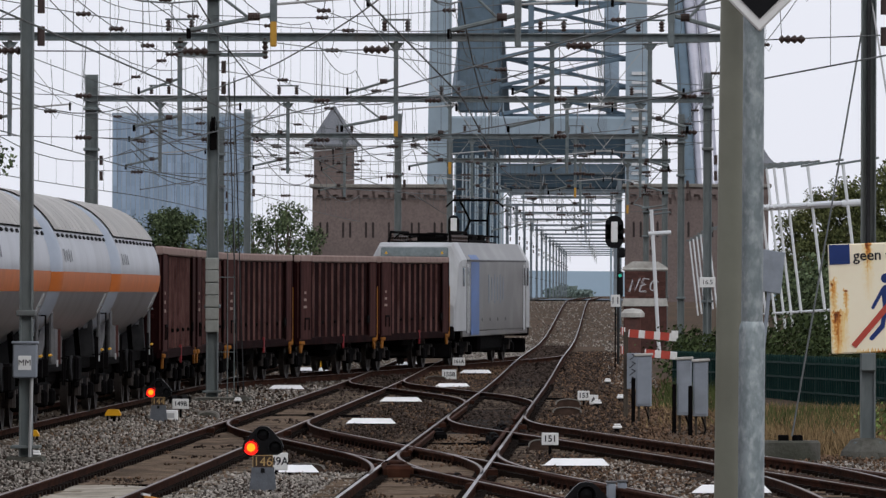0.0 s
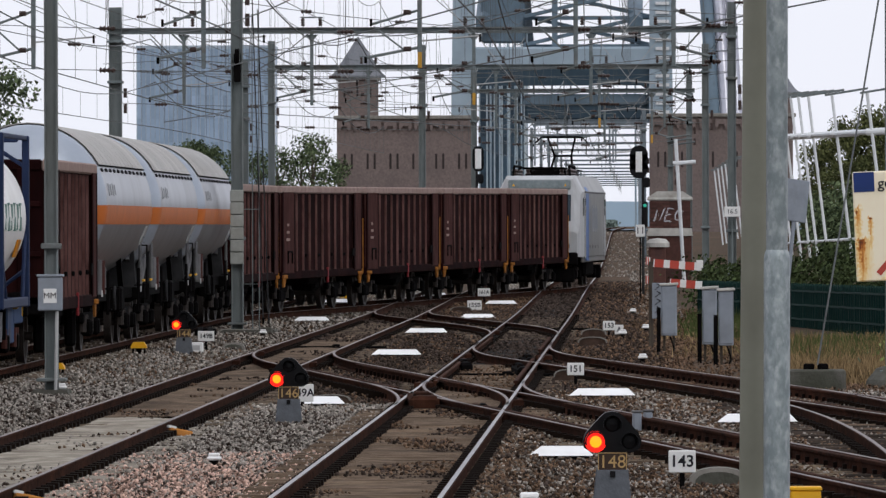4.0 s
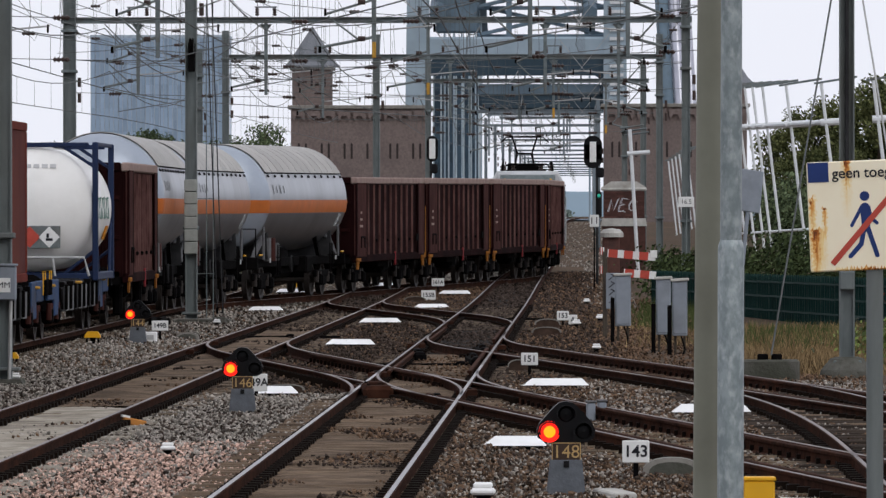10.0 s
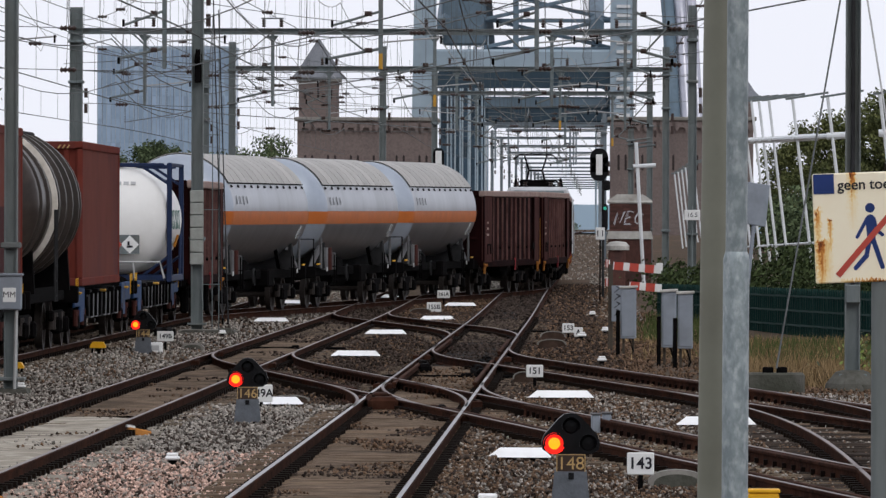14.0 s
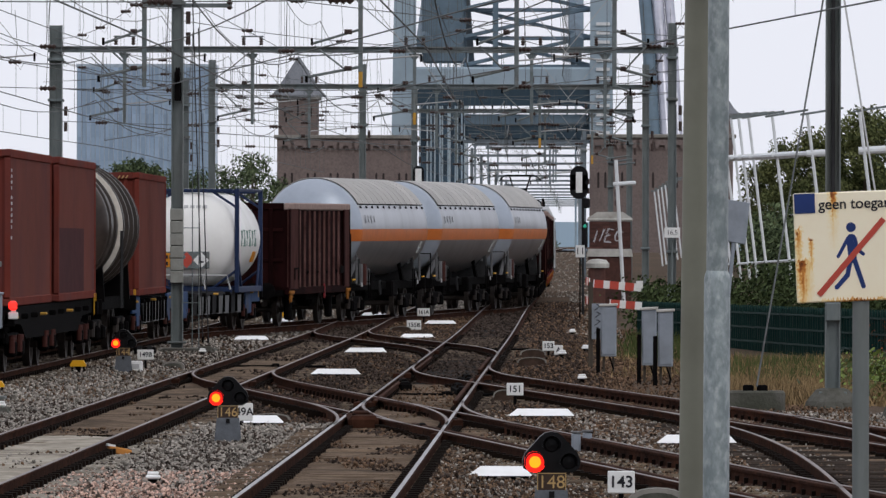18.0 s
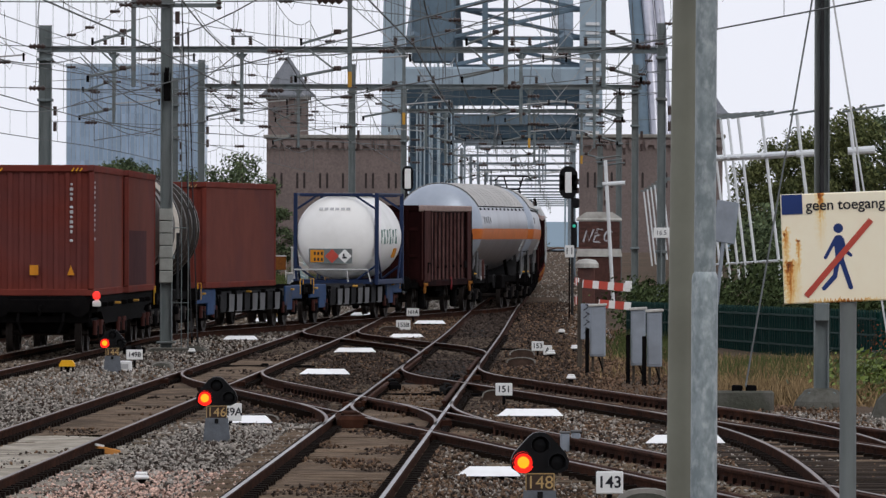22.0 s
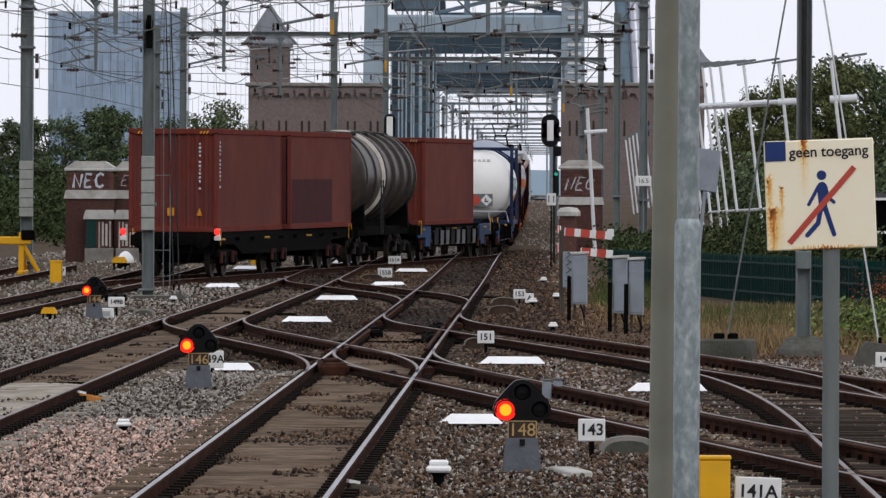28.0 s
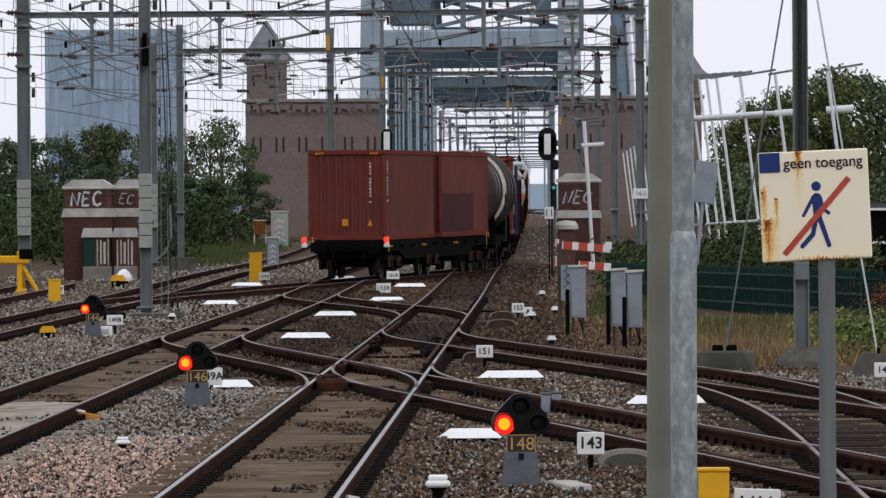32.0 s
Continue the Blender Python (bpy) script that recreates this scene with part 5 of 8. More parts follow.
# ---- trees ----
def tree(seed, height, radius, leaves, material, leaf=0.3):
    rnd = random.Random(seed)
    ob = thing("tree", Matrix(), "leafy green tree beside the railway", "tree", "trees")
    tr = Geo()
    tr.tube([(0, 0, -0.5), (0.1, 0.05, height * 0.3), (0.05, 0.1, height * 0.6)], [0.22, 0.17, 0.09], 7)
    cl = []
    for i in range(64):
        a, q = rnd.uniform(0, 6.283), rnd.random() ** 0.5
        z = height * (0.08 + 0.86 * rnd.random() ** 0.85)
        w = radius * (1.0 - 0.75 * (z / height) ** 2.2)
        p = Vector((math.cos(a) * w * q, math.sin(a) * w * q, z))
        cl.append((p, radius * rnd.uniform(0.22, 0.38)))
        if i < 12:
            tr.tube([(0.05, 0.05, min(z * 0.7, height * 0.55)), p], [0.07, 0.02], 5)
    part("trunk", tr, BARK, ob)
    vs, fs = [], []
    for i in range(leaves):
        c, r = cl[rnd.randrange(len(cl))]
        d = Vector((rnd.gauss(0, 1), rnd.gauss(0, 1), rnd.gauss(0, 1))).normalized() * r * rnd.random() ** 0.4
        d.z *= 0.8
        n = Vector((rnd.gauss(0, 1), rnd.gauss(0, 1), rnd.gauss(0.6, 1))).normalized()
        a = n.orthogonal().normalized()
        b = n.cross(a)
        s = leaf * rnd.uniform(0.5, 1.15)
        k = len(vs)
        p = c + d
        vs += [p - a * s * 0.5, p - b * s * 0.28 + n * s * 0.08, p + a * s * 0.5, p + b * s * 0.28 + n * s * 0.08]
        fs += [(k, k + 1, k + 2), (k, k + 2, k + 3)]
    me = bpy.data.meshes.new("crown")
    me.from_pydata(vs, [], fs)
    part("crown", me, material, ob)
    return ob


kinds = [tree(11, 8.0, 2.2, 8000, LEAF, 0.27), tree(12, 8.0, 2.5, 8000, LEAF, 0.25), tree(13, 8.0, 2.6, 8000, LEAFYELLOW, 0.26), tree(14, 8.0, 2.4, 8000, LEAF, 0.26), tree(15, 8.0, 2.3, 8000, LEAFYELLOW, 0.24), tree(16, 8.0, 2.3, 2600, LEAF, 0.25), tree(17, 8.0, 2.0, 3000, LEAF, 0.24)]
rnd = random.Random(4)
ROW_LEFT = ((-35.2, 12.0), (-33.4, 11.4), (-31.6, 8.0), (-29, 6.5), (-27.4, 6.5), (-25.6, 6.4), (-24.2, 6.6), (-22.8, 7.2), (-21.3, 7.1), (-19.9, 6.9), (-18.6, 6.8), (-17.2, 6.9), (-16.2, 7.6), (-15.2, 7.6), (-14.4, 6.4), (-13.6, 4.6))
ROW_RIGHT = ((12.5, 5.0), (13.6, 7.8), (15.0, 8.8), (16.5, 9.4), (18.0, 9.8), (19.5, 10.4), (21.0, 10.6), (22.6, 10.2), (24.2, 10.0), (26.0, 9.6), (28.0, 9.2), (14.4, 6.0), (17.2, 6.6), (20.2, 7.0), (23.4, 7.0))
spots = [(x, 402 + rnd.uniform(-8, 8), top, rnd.choice((0, 1, 3, 1)) if x < -21 else rnd.choice((5, 6, 5, 0))) for x, top in ROW_LEFT]
spots += [(x + rnd.uniform(-0.5, 0.5), 392 + rnd.uniform(-4, 4), 4.0 + rnd.uniform(-0.6, 0.8), rnd.choice((0, 3))) for x in range(-29, -14, 2)]
spots += [(x, 432 + rnd.uniform(-8, 8) - (12 if i > 10 else 0), top, rnd.choice((2, 4, 1, 2))) for i, (x, top) in enumerate(ROW_RIGHT)]
for x, y, top, k in spots:
    base = ground_z(x, y)
    h = (top - base) / 8.0
    copy_thing(kinds[k], pose(x, y, base, 0, 0, rnd.uniform(0, 360)) @ Matrix.Diagonal((max(0.75, h), max(0.75, h), h, 1)))
for i, k in enumerate(kinds):
    k.matrix_basis = pose(-36 - 4 * i, 420 + 9 * i, ground_z(-36 - 4 * i, 420))


def bush(name, label, x0, x1, y0, y1, h, n, material, size, seed):
    """A mass of loose leaves low over the ground."""
    rnd = random.Random(seed)
    vs, fs = [], []
    cl = [(rnd.uniform(x0, x1), rnd.uniform(y0, y1), rnd.uniform(0.5, 1.0)) for _ in range(max(6, n // 260))]
    for i in range(n):
        cx, cy, ch = cl[rnd.randrange(len(cl))]
        x, y = cx + rnd.gauss(0, 0.5), cy + rnd.gauss(0, 1.2)
        z = ground_z(x, y) + h * ch * rnd.random() ** 0.8
        nn = Vector((rnd.gauss(0, 1), rnd.gauss(0, 1), rnd.gauss(0.5, 1))).normalized()
        a = nn.orthogonal().normalized()
        b = nn.cross(a)
        s = size * rnd.uniform(0.5, 1.2)
        k = len(vs)
        p = Vector((x, y, z))
        vs += [p - a * s * 0.5, p - b * s * 0.3, p + a * s * 0.5, p + b * s * 0.3]
        fs.append((k, k + 1, k + 2, k + 3))
    me = bpy.data.meshes.new(name)
    me.from_pydata(vs, [], fs)
    tagged(part(name, me, material), label, "bush", kind="stuff")


def blades(name, label, x0, x1, y0, y1, h, n, material, seed, clumps=40):
    rnd = random.Random(seed)
    vs, fs = [], []
    cl = [(rnd.uniform(x0, x1), rnd.uniform(y0, y1)) for _ in range(clumps)]
    for i in range(n):
        cx, cy = cl[rnd.randrange(clumps)]
        x, y = cx + rnd.gauss(0, 0.35), cy + rnd.gauss(0, 0.8)
        z = ground_z(x, y)
        hh, lx, ly = h * rnd.uniform(0.4, 1.1), rnd.gauss(0, 0.12), rnd.gauss(0, 0.12)
        k = len(vs)
        w = rnd.uniform(0.009, 0.02)
        vs += [(x - w, y, z), (x + w, y, z), (x + lx, y + ly, z + hh)]
        fs.append((k, k + 1, k + 2))
    me = bpy.data.meshes.new(name)
    me.from_pydata(vs, [], fs)
    tagged(part(name, me, material), label, "grass", kind="stuff")


blades("dry_grass", "tall dry straw-coloured grass on the verge", 5.2, 10.5, 117, 156, 0.34, 26000, DRYGRASS, 3, 420)
blades("dry_grass", "sparse dry grass beside the cabinets", 3.6, 5.0, 140, 175, 0.18, 700, DRYGRASS, 5, 40)
blades("weeds", "green weeds along the verge", 5.4, 9.0, 128, 150, 0.45, 3000, GREENGRASS, 6, 50)
blades("weeds", "green weeds beside the cabinets", 3.9, 5.6, 160, 205, 0.4, 1100, GREENGRASS, 16, 50)
blades("grass", "green grass bank beside the siding", -15.5, -11.2, 300, 400, 0.35, 7000, GREENGRASS, 7, 160)
blades("dry_grass", "low brown grass on the cess beside the track", 2.6, 3.6, 160, 200, 0.1, 500, DRYGRASS, 9, 60)
bush("shrub", "tall green shrubs under the trees behind the railing", 12.2, 27, 400, 415, 4.2, 14000, LEAF, 0.3, 26)
blades("dry_grass", "dry grass tufts in the near ballast", 1.6, 5, 52, 60, 0.07, 2500, DRYGRASS, 8, 60)
bush("shrub", "green shrubs behind the cabinets", 4.6, 7.6, 212, 250, 1.5, 9000, LEAFDARK, 0.16, 21)
bush("shrub", "dense green shrubs below the cycle bridge", 8.2, 11.5, 205, 235, 2.2, 12500, LEAFDARK, 0.17, 22)
bush("far_shrub", "green trees at the far end of the bridge", -9, -2, 1330, 1370, 2.2, 2600, HAZELEAF, 0.8, 31)
bush("shrub", "dark green shrubs behind the buffer stop", -27, -16.5, 330, 362, 3.2, 15000, LEAFDARK, 0.24, 27)
bush("shrub", "bright green bramble on the verge", 7.6, 10, 120, 132, 0.9, 4500, BRAMBLE, 0.12, 23)
bush("creeper", "rust-brown withered creeper on the fence", 9.9, 10.3, 152.2, 152.6, 1.3, 2600, RUSTLEAF, 0.055, 28)
bush("shrub", "dense dark shrubs before the trees", -31, -14.8, 375, 392, 3.0, 22000, LEAFDARK, 0.26, 25)
bush("shrub", "dark shrubs beside the brick pier", -18.5, -13.8, 300, 330, 2.2, 7000, LEAFDARK, 0.24, 24)

# ---- cycle-bridge rail: slanting white posts ----
rail_line = [118, 150, 186, 228, 269, 306, 325, 341, 362, 385, 410]
cyc = thing("cycle_bridge_railing", Matrix(), "slanting white steel posts with a horizontal tube of the cycle bridge", "railing")
tube, foot = [], []
for y in rail_line:
    x, s = 9.75, y / 150
    zt = 5.28 + (y - 150) * 0.0163
    r = 0.044 * s ** 0.5
    part("slanted_post", Geo().tube([(x, y, zt), (x + 0.42 * s, y - 0.2, zt - 3.5 * s)], r, 8), WHITETUBE, cyc)
    part("post_cap", Geo().box((x + 0.3 * s, y, zt + 0.05 * s), (0.9 * s, 0.12, 0.045 * s), 0.01, pose(0, 0, 0, 0, -9).to_3x3()), BEAMSTEEL, cyc)
    part("cross_tube", Geo().tube([(x - 0.02, y, zt - 0.83 * s), (x + 0.55 * s, y, zt - 0.8 * s)], 0.085 * s ** 0.7, 10), WHITETUBE, cyc)
    tube.append((x + 0.1 * s, y, zt - 0.82 * s))
    foot.append((x + 0.4 * s, y, zt - 3.0 * s))
part("long_tube", Geo().tube(tube[3:], 0.09, 8), WHITETUBE, cyc)
part("foot_rail", Geo().tube(foot[3:], 0.06, 8), WHITETUBE, cyc)
for x, y, zt in ((7.0, 420, 5.5), (7.16, 416, 5.6), (7.32, 412, 5.7), (7.48, 408, 5.8), (7.64, 404, 5.9), (7.8, 400, 6.0)):
    part("slanted_post", Geo().tube([(x, y, zt), (x + 0.5, y, zt - 4.3)], 0.05, 8), WHITETUBE, cyc)
    part("post_cap", Geo().box((x + 0.25, y, zt + 0.1), (0.9, 0.15, 0.08), 0.01, pose(0, 0, 0, 0, -9).to_3x3()), BEAMSTEEL, cyc)
pm = thing("leaning_post", pose(3.83, 255, 0.2), "white leaning steel post with cross tubes beside brick pier", "post")
part("shaft", Geo().tube([(0.35, 0, 0), (0.05, 0, 5.2)], 0.07, 8), WHITETUBE, pm)
for k in range(3):
    part("cap", Geo().box((0.12 + 0.1 * k, 0.2 * k, 5.3 - 0.12 * k), (0.85, 0.12, 0.06), 0.02, pose(0, 0, 0, 0, -8).to_3x3()), BEAMSTEEL, pm)
part("cross_tube", Geo().tube([(-0.05, 0, 4.35), (0.75, 0, 4.4)], 0.08, 8), WHITETUBE, pm)
panel = tagged(part("sheet_screen", Geo().box((0, 0, 0), (0.8, 0.06, 1.25), 0.02), GREYBLUE, m=pose(7.25, 215, 3.1, 0, 7, 35)), "grey sheet panel between the posts", "panel")
part("panel_leg", Geo().box((0, 0.05, -2.0), (0.1, 0.06, 3.0)), GREYBLUE, panel)

# ---- green fence ----
fence = thing("green_fence", Matrix(), "dark green metal mesh fence panels along the verge", "fence")
fp = Geo().box((0, 0, 0), (2.4, 0.05, 1.7), 0.01).mesh("fence_panel")
fr = Geo().box((0, -0.04, 0), (2.42, 0.04, 0.045)).mesh("wire_rail")
fv = Geo().box((0, -0.04, 0), (0.05, 0.04, 1.78)).mesh("wire_post")
ang = math.atan2(156 - 205, 9.3 - 4.4)
for i in range(7):
    p = part("fence_panel", fp, GREENFENCE, fence, m=pose(10.3 + 2.42 * i, 154.2 - 0.5 * i, 0.13, 0, 0, -12))
    for k in range(5):
        part("wire_rail", fr, FENCEWIRE, p, m=pose(0, 0, -0.7 + 0.35 * k))
    for k in range(6):
        part("wire_post", fv, FENCEWIRE, p, m=pose(-1.1 + 0.44 * k, 0, 0))
for i in range(21):
    t = i * 2.46
    x, y = 4.4 + math.cos(ang) * t, 205 + math.sin(ang) * t
    p = part("fence_panel", fp, GREENFENCE, fence, m=pose(x, y, 0.13 - 0.2 * (1 - i / 20), 0, 0, math.degrees(ang)))
    for k in range(5):
        part("wire_rail", fr, FENCEWIRE, p, m=pose(0, 0, -0.7 + 0.35 * k))
    for k in range(6):
        part("wire_post", fv, FENCEWIRE, p, m=pose(-1.1 + 0.44 * k, 0, 0))


# ---- brick piers with graffiti ----
def stroke(g, ends, r0, r1, lo, hi=-0.0085):
    """A flat stroke with round ends along a chain of (x, z)."""
    for j, ((x0, z0), (x1, z1)) in enumerate(zip(ends, ends[1:])):
        a = math.atan2(z1 - z0, x1 - x0)
        arc = [a + math.pi / 2 + math.pi * k / 8 for k in range(9)]
        g.prism([(x0 + r0 * math.cos(t), z0 + r0 * math.sin(t)) for t in arc] + [(x1 - r1 * math.cos(t), z1 - r1 * math.sin(t)) for t in arc], lo - 0.0002 * j, hi, "y")
    return g


LETTERS = {"N": ((0, 0), (0.05, 1), (0.5, 0.05), (0.62, 1.05)), "E": ((0.5, 0.95), (0.08, 1), (0.02, 0.6), (0.36, 0.54), (0.02, 0.44), (0.03, 0), (0.5, 0.04)), "C": ((0.55, 0.85), (0.35, 1.02), (0.1, 0.85), (0.0, 0.5), (0.1, 0.12), (0.32, 0.0), (0.58, 0.16))}


def graffiti(text, x, y, z, s, lean, parent, fat):
    """Sprayed letters: fat ones with a dark outline, or thin ones gone over twice."""
    rg = random.Random(len(text) + int(10 * s * lean))
    for j, ch in enumerate(text):
        k = s * rg.uniform(0.92, 1.1)
        up = rg.uniform(-0.05, 0.05) * s
        for q, (r, mat) in enumerate(((0.17, BLACKINK), (0.115, GRAFFITI)) if fat else ((0.035, GRAFFITI), (0.03, GRAFFITI))):
            jit = 0.0 if fat else 0.1 * q
            ends = [(x + s * 0.82 * j + k * (u + lean * v + jit * rg.uniform(0.3, 1.2)), z + up + k * (v + jit * rg.uniform(-1, 1))) for u, v in LETTERS[ch]]
            part("graffiti", Geo().tube([(u, 0, v) for u, v in ends], r * s, 8), mat, parent, m=Matrix.Translation((0, y, 0)) @ Matrix.Diagonal((1, 0.08 + 0.12 * q, 1, 1)))


def brick_pier(x, y, w, h, z0, text, fat=True, band=0.58):
    ob = thing("brick_pier", pose(x, y, z0), "dark brick bridge pier with pale stone caps and white graffiti", "pier", "brick piers")
    up = 0.86 - band
    part("lower_wall", Geo().box((0, 0, h * (band - 0.04) / 2), (w, w, h * (band - 0.04))), DARKBRICK, ob)
    part("stone_band", Geo().prism([(-w * 0.54, h * (band - 0.04)), (w * 0.54, h * (band - 0.04)), (w * 0.5, h * (band + 0.04)), (-w * 0.5, h * (band + 0.04))], -w * 0.54, w * 0.54, "y"), LIGHTCONCRETE, ob, "pale stone band")
    part("upper_wall", Geo().box((0, 0, h * (band + 0.04 + up / 2)), (w * 0.95, w * 0.95, h * up)), DARKBRICK, ob)
    part("stone_cap", Geo().box((0, 0, h * 0.92), (w * 1.06, w * 1.06, 0.1), 0.03).prism([(-w * 0.53, h * 0.92 + 0.05), (w * 0.53, h * 0.92 + 0.05), (w * 0.3, h), (-w * 0.3, h)], -w * 0.5, w * 0.5, "y"), LIGHTCONCRETE, ob, "pale stone cap")
    bw, bh = 0.24, 0.075
    br = Geo().box((0, 0, 0), (bw - 0.012, 0.02, bh - 0.012)).mesh("brick")
    for j in range(int(h * up / bh)):
        for i in range(int(w * 0.95 / bw)):
            part("brick", br, DARKBRICK, ob, m=pose(-w * 0.475 + bw * (i + 0.5) + (bw / 3 if j % 2 else 0) * 0.5, -w * 0.475 - 0.006, h * (band + 0.04) + bh * (j + 0.5)))
    s = h * 0.125 * min(1.0, w / 1.3)
    graffiti(text, -s * 0.82 * len(text) / 2 + (0.0 if fat else -0.05), -w * 0.475 - 0.02, h * (band + 0.04 + up / 2) - s * 0.5, s, 0.06 if fat else 0.25, ob, fat)
    return ob


brick_pier(3.7, 262, 1.55, 3.5, 0.1, "NEC", False)
low = thing("stone_bollard", pose(3.25, 258, 0.2), "low brick pillar with pale stone cap", "pillar")
part("shaft", Geo().box((0, 0, 0.7), (0.55, 0.55, 1.4), 0.02), DARKBRICK, low)
part("cap", Geo().lathe([(0.42, 1.4), (0.42, 1.55), (0.3, 1.68), (0.0, 1.72)], 14), LIGHTCONCRETE, low)
brick_pier(-13.33, 251, 1.67, 3.7, -0.25, "NEC", True, 0.69)
brick_pier(-12.02, 252, 0.94, 3.7, -0.25, "EC", False, 0.69)
for x, w in ((-12.96, 1.0), (-12.0, 0.78)):
    b2 = thing("brick_buttress", pose(x, 249.85, -0.25), "low brick buttress with pale stone cap and lime streaks", "pier", "brick piers")
    part("wall", Geo().box((0, 0, 1.2), (w - 0.12, 0.6, 1.0)), DARKBRICK, b2)
    part("plinth", Geo().box((0, 0, 0.35), (w, 0.7, 0.7), 0.03), CONCRETE, b2, "pale stone plinth")
    part("stone_cap", Geo().prism([(-w * 0.54, 1.7), (w * 0.54, 1.7), (w * 0.54, 1.78), (w * 0.46, 2.02), (-w * 0.46, 2.02), (-w * 0.54, 1.78)], -0.4, 0.4, "y"), LIGHTCONCRETE, b2, "pale stone cap")
    if w > 0.9:
        part("board", Geo().box((-w * 0.28, -0.32, 1.2), (w * 0.36, 0.04, 0.98), 0.01), FENCEWIRE, b2, "dark green board")
    x0 = 0.0 if w > 0.9 else -w * 0.34
    for i in range(5 if w < 0.9 else 4):
        part("lime_streak", Geo().box((x0 + 0.125 * i, -0.305, 1.16 + 0.03 * (i % 2)), (0.045 + 0.015 * (i % 3), 0.02, 0.9 - 0.07 * (i % 3)), 0.008), LIGHTCONCRETE, b2, "pale lime streak")


# ---- signals and number plates ----
def dwarf_signal(x, y, text, turn=0):
    ob = thing("dwarf_signal", pose(x, y, -0.2, 0, 0, turn), "black ground signal with one red light on grey block", "signal", "ground signals")
    part("block", Geo().prism([(-0.18, 0.0), (0.18, 0.0), (0.145, 0.34), (-0.145, 0.34)], -0.15, 0.15, "y"), SIGNALGREY, ob, "grey cast block")
    hull = [(-0.27, 0.61), (-0.26, 0.54), (-0.19, 0.5), (0.19, 0.5), (0.26, 0.54), (0.27, 0.61), (0.245, 0.68), (0.11, 0.83), (0.06, 0.87), (0.0, 0.88), (-0.06, 0.87), (-0.11, 0.83), (-0.245, 0.68)]
    h = part("head", Geo().prism(hull, -0.07, 0.1, "y"), BLACK, ob, "black signal head")
    for cx, cz, lit in ((-0.155, 0.6, True), (0.16, 0.6, False), (0.0, 0.76, False)):
        part("hood", Geo().lathe([(0.092, -0.07), (0.1, -0.19), (0.085, -0.19), (0.08, -0.07)], 16, "y", (cx, 0, cz), (-20, 200)), BLACK, h, "", True)
        if lit:
            part("lens", Geo().lathe([(0.1, -0.1), (0.095, -0.12), (0.055, -0.13)], 18, "y", (cx, 0, cz)), REDGLOW, h, "glowing red lens rim")
            part("lens_core", Geo().lathe([(0.055, -0.13), (0.0, -0.135)], 18, "y", (cx, 0, cz)), AMBERGLOW, h, "glowing lens core")
        else:
            part("lens", Geo().lathe([(0.07, -0.075), (0.06, -0.09), (0.0, -0.1)], 16, "y", (cx, 0, cz)), BLACK, h, "unlit lens")
    p = part("number_plate", Geo().box((0.0, -0.1, 0.41), (0.27, 0.02, 0.18), 0.008), DARKBROWN, ob, "brown number plate")
    for a, b, sx, sz in ((0, 0.085, 0.27, 0.008), (0, -0.085, 0.27, 0.008), (-0.13, 0, 0.008, 0.17), (0.13, 0, 0.008, 0.17)):
        part("plate_edge", Geo().box((a, -0.112, 0.41 + b), (sx, 0.008, sz)), GOLD, p)
    lettering(text, 0.17, GOLD, p, pose(0, -0.113, 0.41))
    part("socket", Geo().box((0.0, -0.155, 0.3), (0.05, 0.02, 0.06)), BLACK, ob)
    return ob


dwarf_signal(2.27, 67.2, "148", 2)
dwarf_signal(-2.06, 94.8, "146", 2)
dwarf_signal(-6.7, 147, "144", 2)


def point_sign(x, y, text, w=0.265, h=0.22, z=0.17, tilt=0):
    ob = thing("point_sign", pose(x, y, rise(y) - 0.2, 0, tilt, 0), "small white point number sign on dark post", "sign", "point number signs")
    part("post", Geo().box((0, 0.02, z / 2 + 0.02), (0.05, 0.04, z + 0.08), 0.006), UNDERBLACK, ob)
    p = part("plate", Geo().box((0, 0, z + h / 2), (w, 0.02, h), 0.009), SIGNWHITE, ob, "white plate")
    lettering(text, h * (0.72 if len(text) < 4 else 0.62), BLACKINK, p, pose(0, -0.012, z + h / 2), bold=0.003)
    return ob


point_sign(2.94, 70.6, "143", z=0.19)
point_sign(4.07, 54.2, "141A", 0.35, 0.22, 0.27, 2)
point_sign(7.55, 107.3, "141B", 0.375, 0.22, 0.05)
point_sign(1.52, 115.9, "151", 0.27, 0.2, 0.2)
point_sign(-6.4, 149.5, "149B", 0.34, 0.21, 0.22)
point_sign(-2.26, 103.0, "149A", 0.32, 0.25, 0.1)
point_sign(1.85, 169.0, "153", 0.28, 0.22, 0.14)
point_sign(2.09, 166.8, "A", 0.2, 0.22, 0.08)
point_sign(-2.25, 211.9, "155B", 0.42, 0.28, 0.07)
point_sign(-2.34, 229.4, "161A", 0.4, 0.25, 0.24)
point_sign(-11.24, 203.8, "157", 0.34, 0.26, 0.2)
point_sign(-6.84, 240.1, "159B", 0.36, 0.24, 0.1)
s = thing("distance_sign", pose(5.5, 227.6, -0.2), "white hectometre sign on a thin pole by the mast", "sign")
part("pole", Geo().tube([(0, 0.05, 0), (0, 0.05, 3.3)], 0.03, 6), MASTSTEEL, s)
part("plate", Geo().box((0, -0.22, 3.0), (0.5, 0.03, 0.32), 0.01), SIGNWHITE, s)
lettering("16.5", 0.2, BLACKINK, s, pose(0, -0.238, 3.0))
part("clamp", Geo().box((0, -0.1, 3.0), (0.1, 0.24, 0.08)), BEAMSTEEL, s)
s = thing("track_sign", pose(2.62, 240, 0.0), "white track sign on dark pole", "sign")
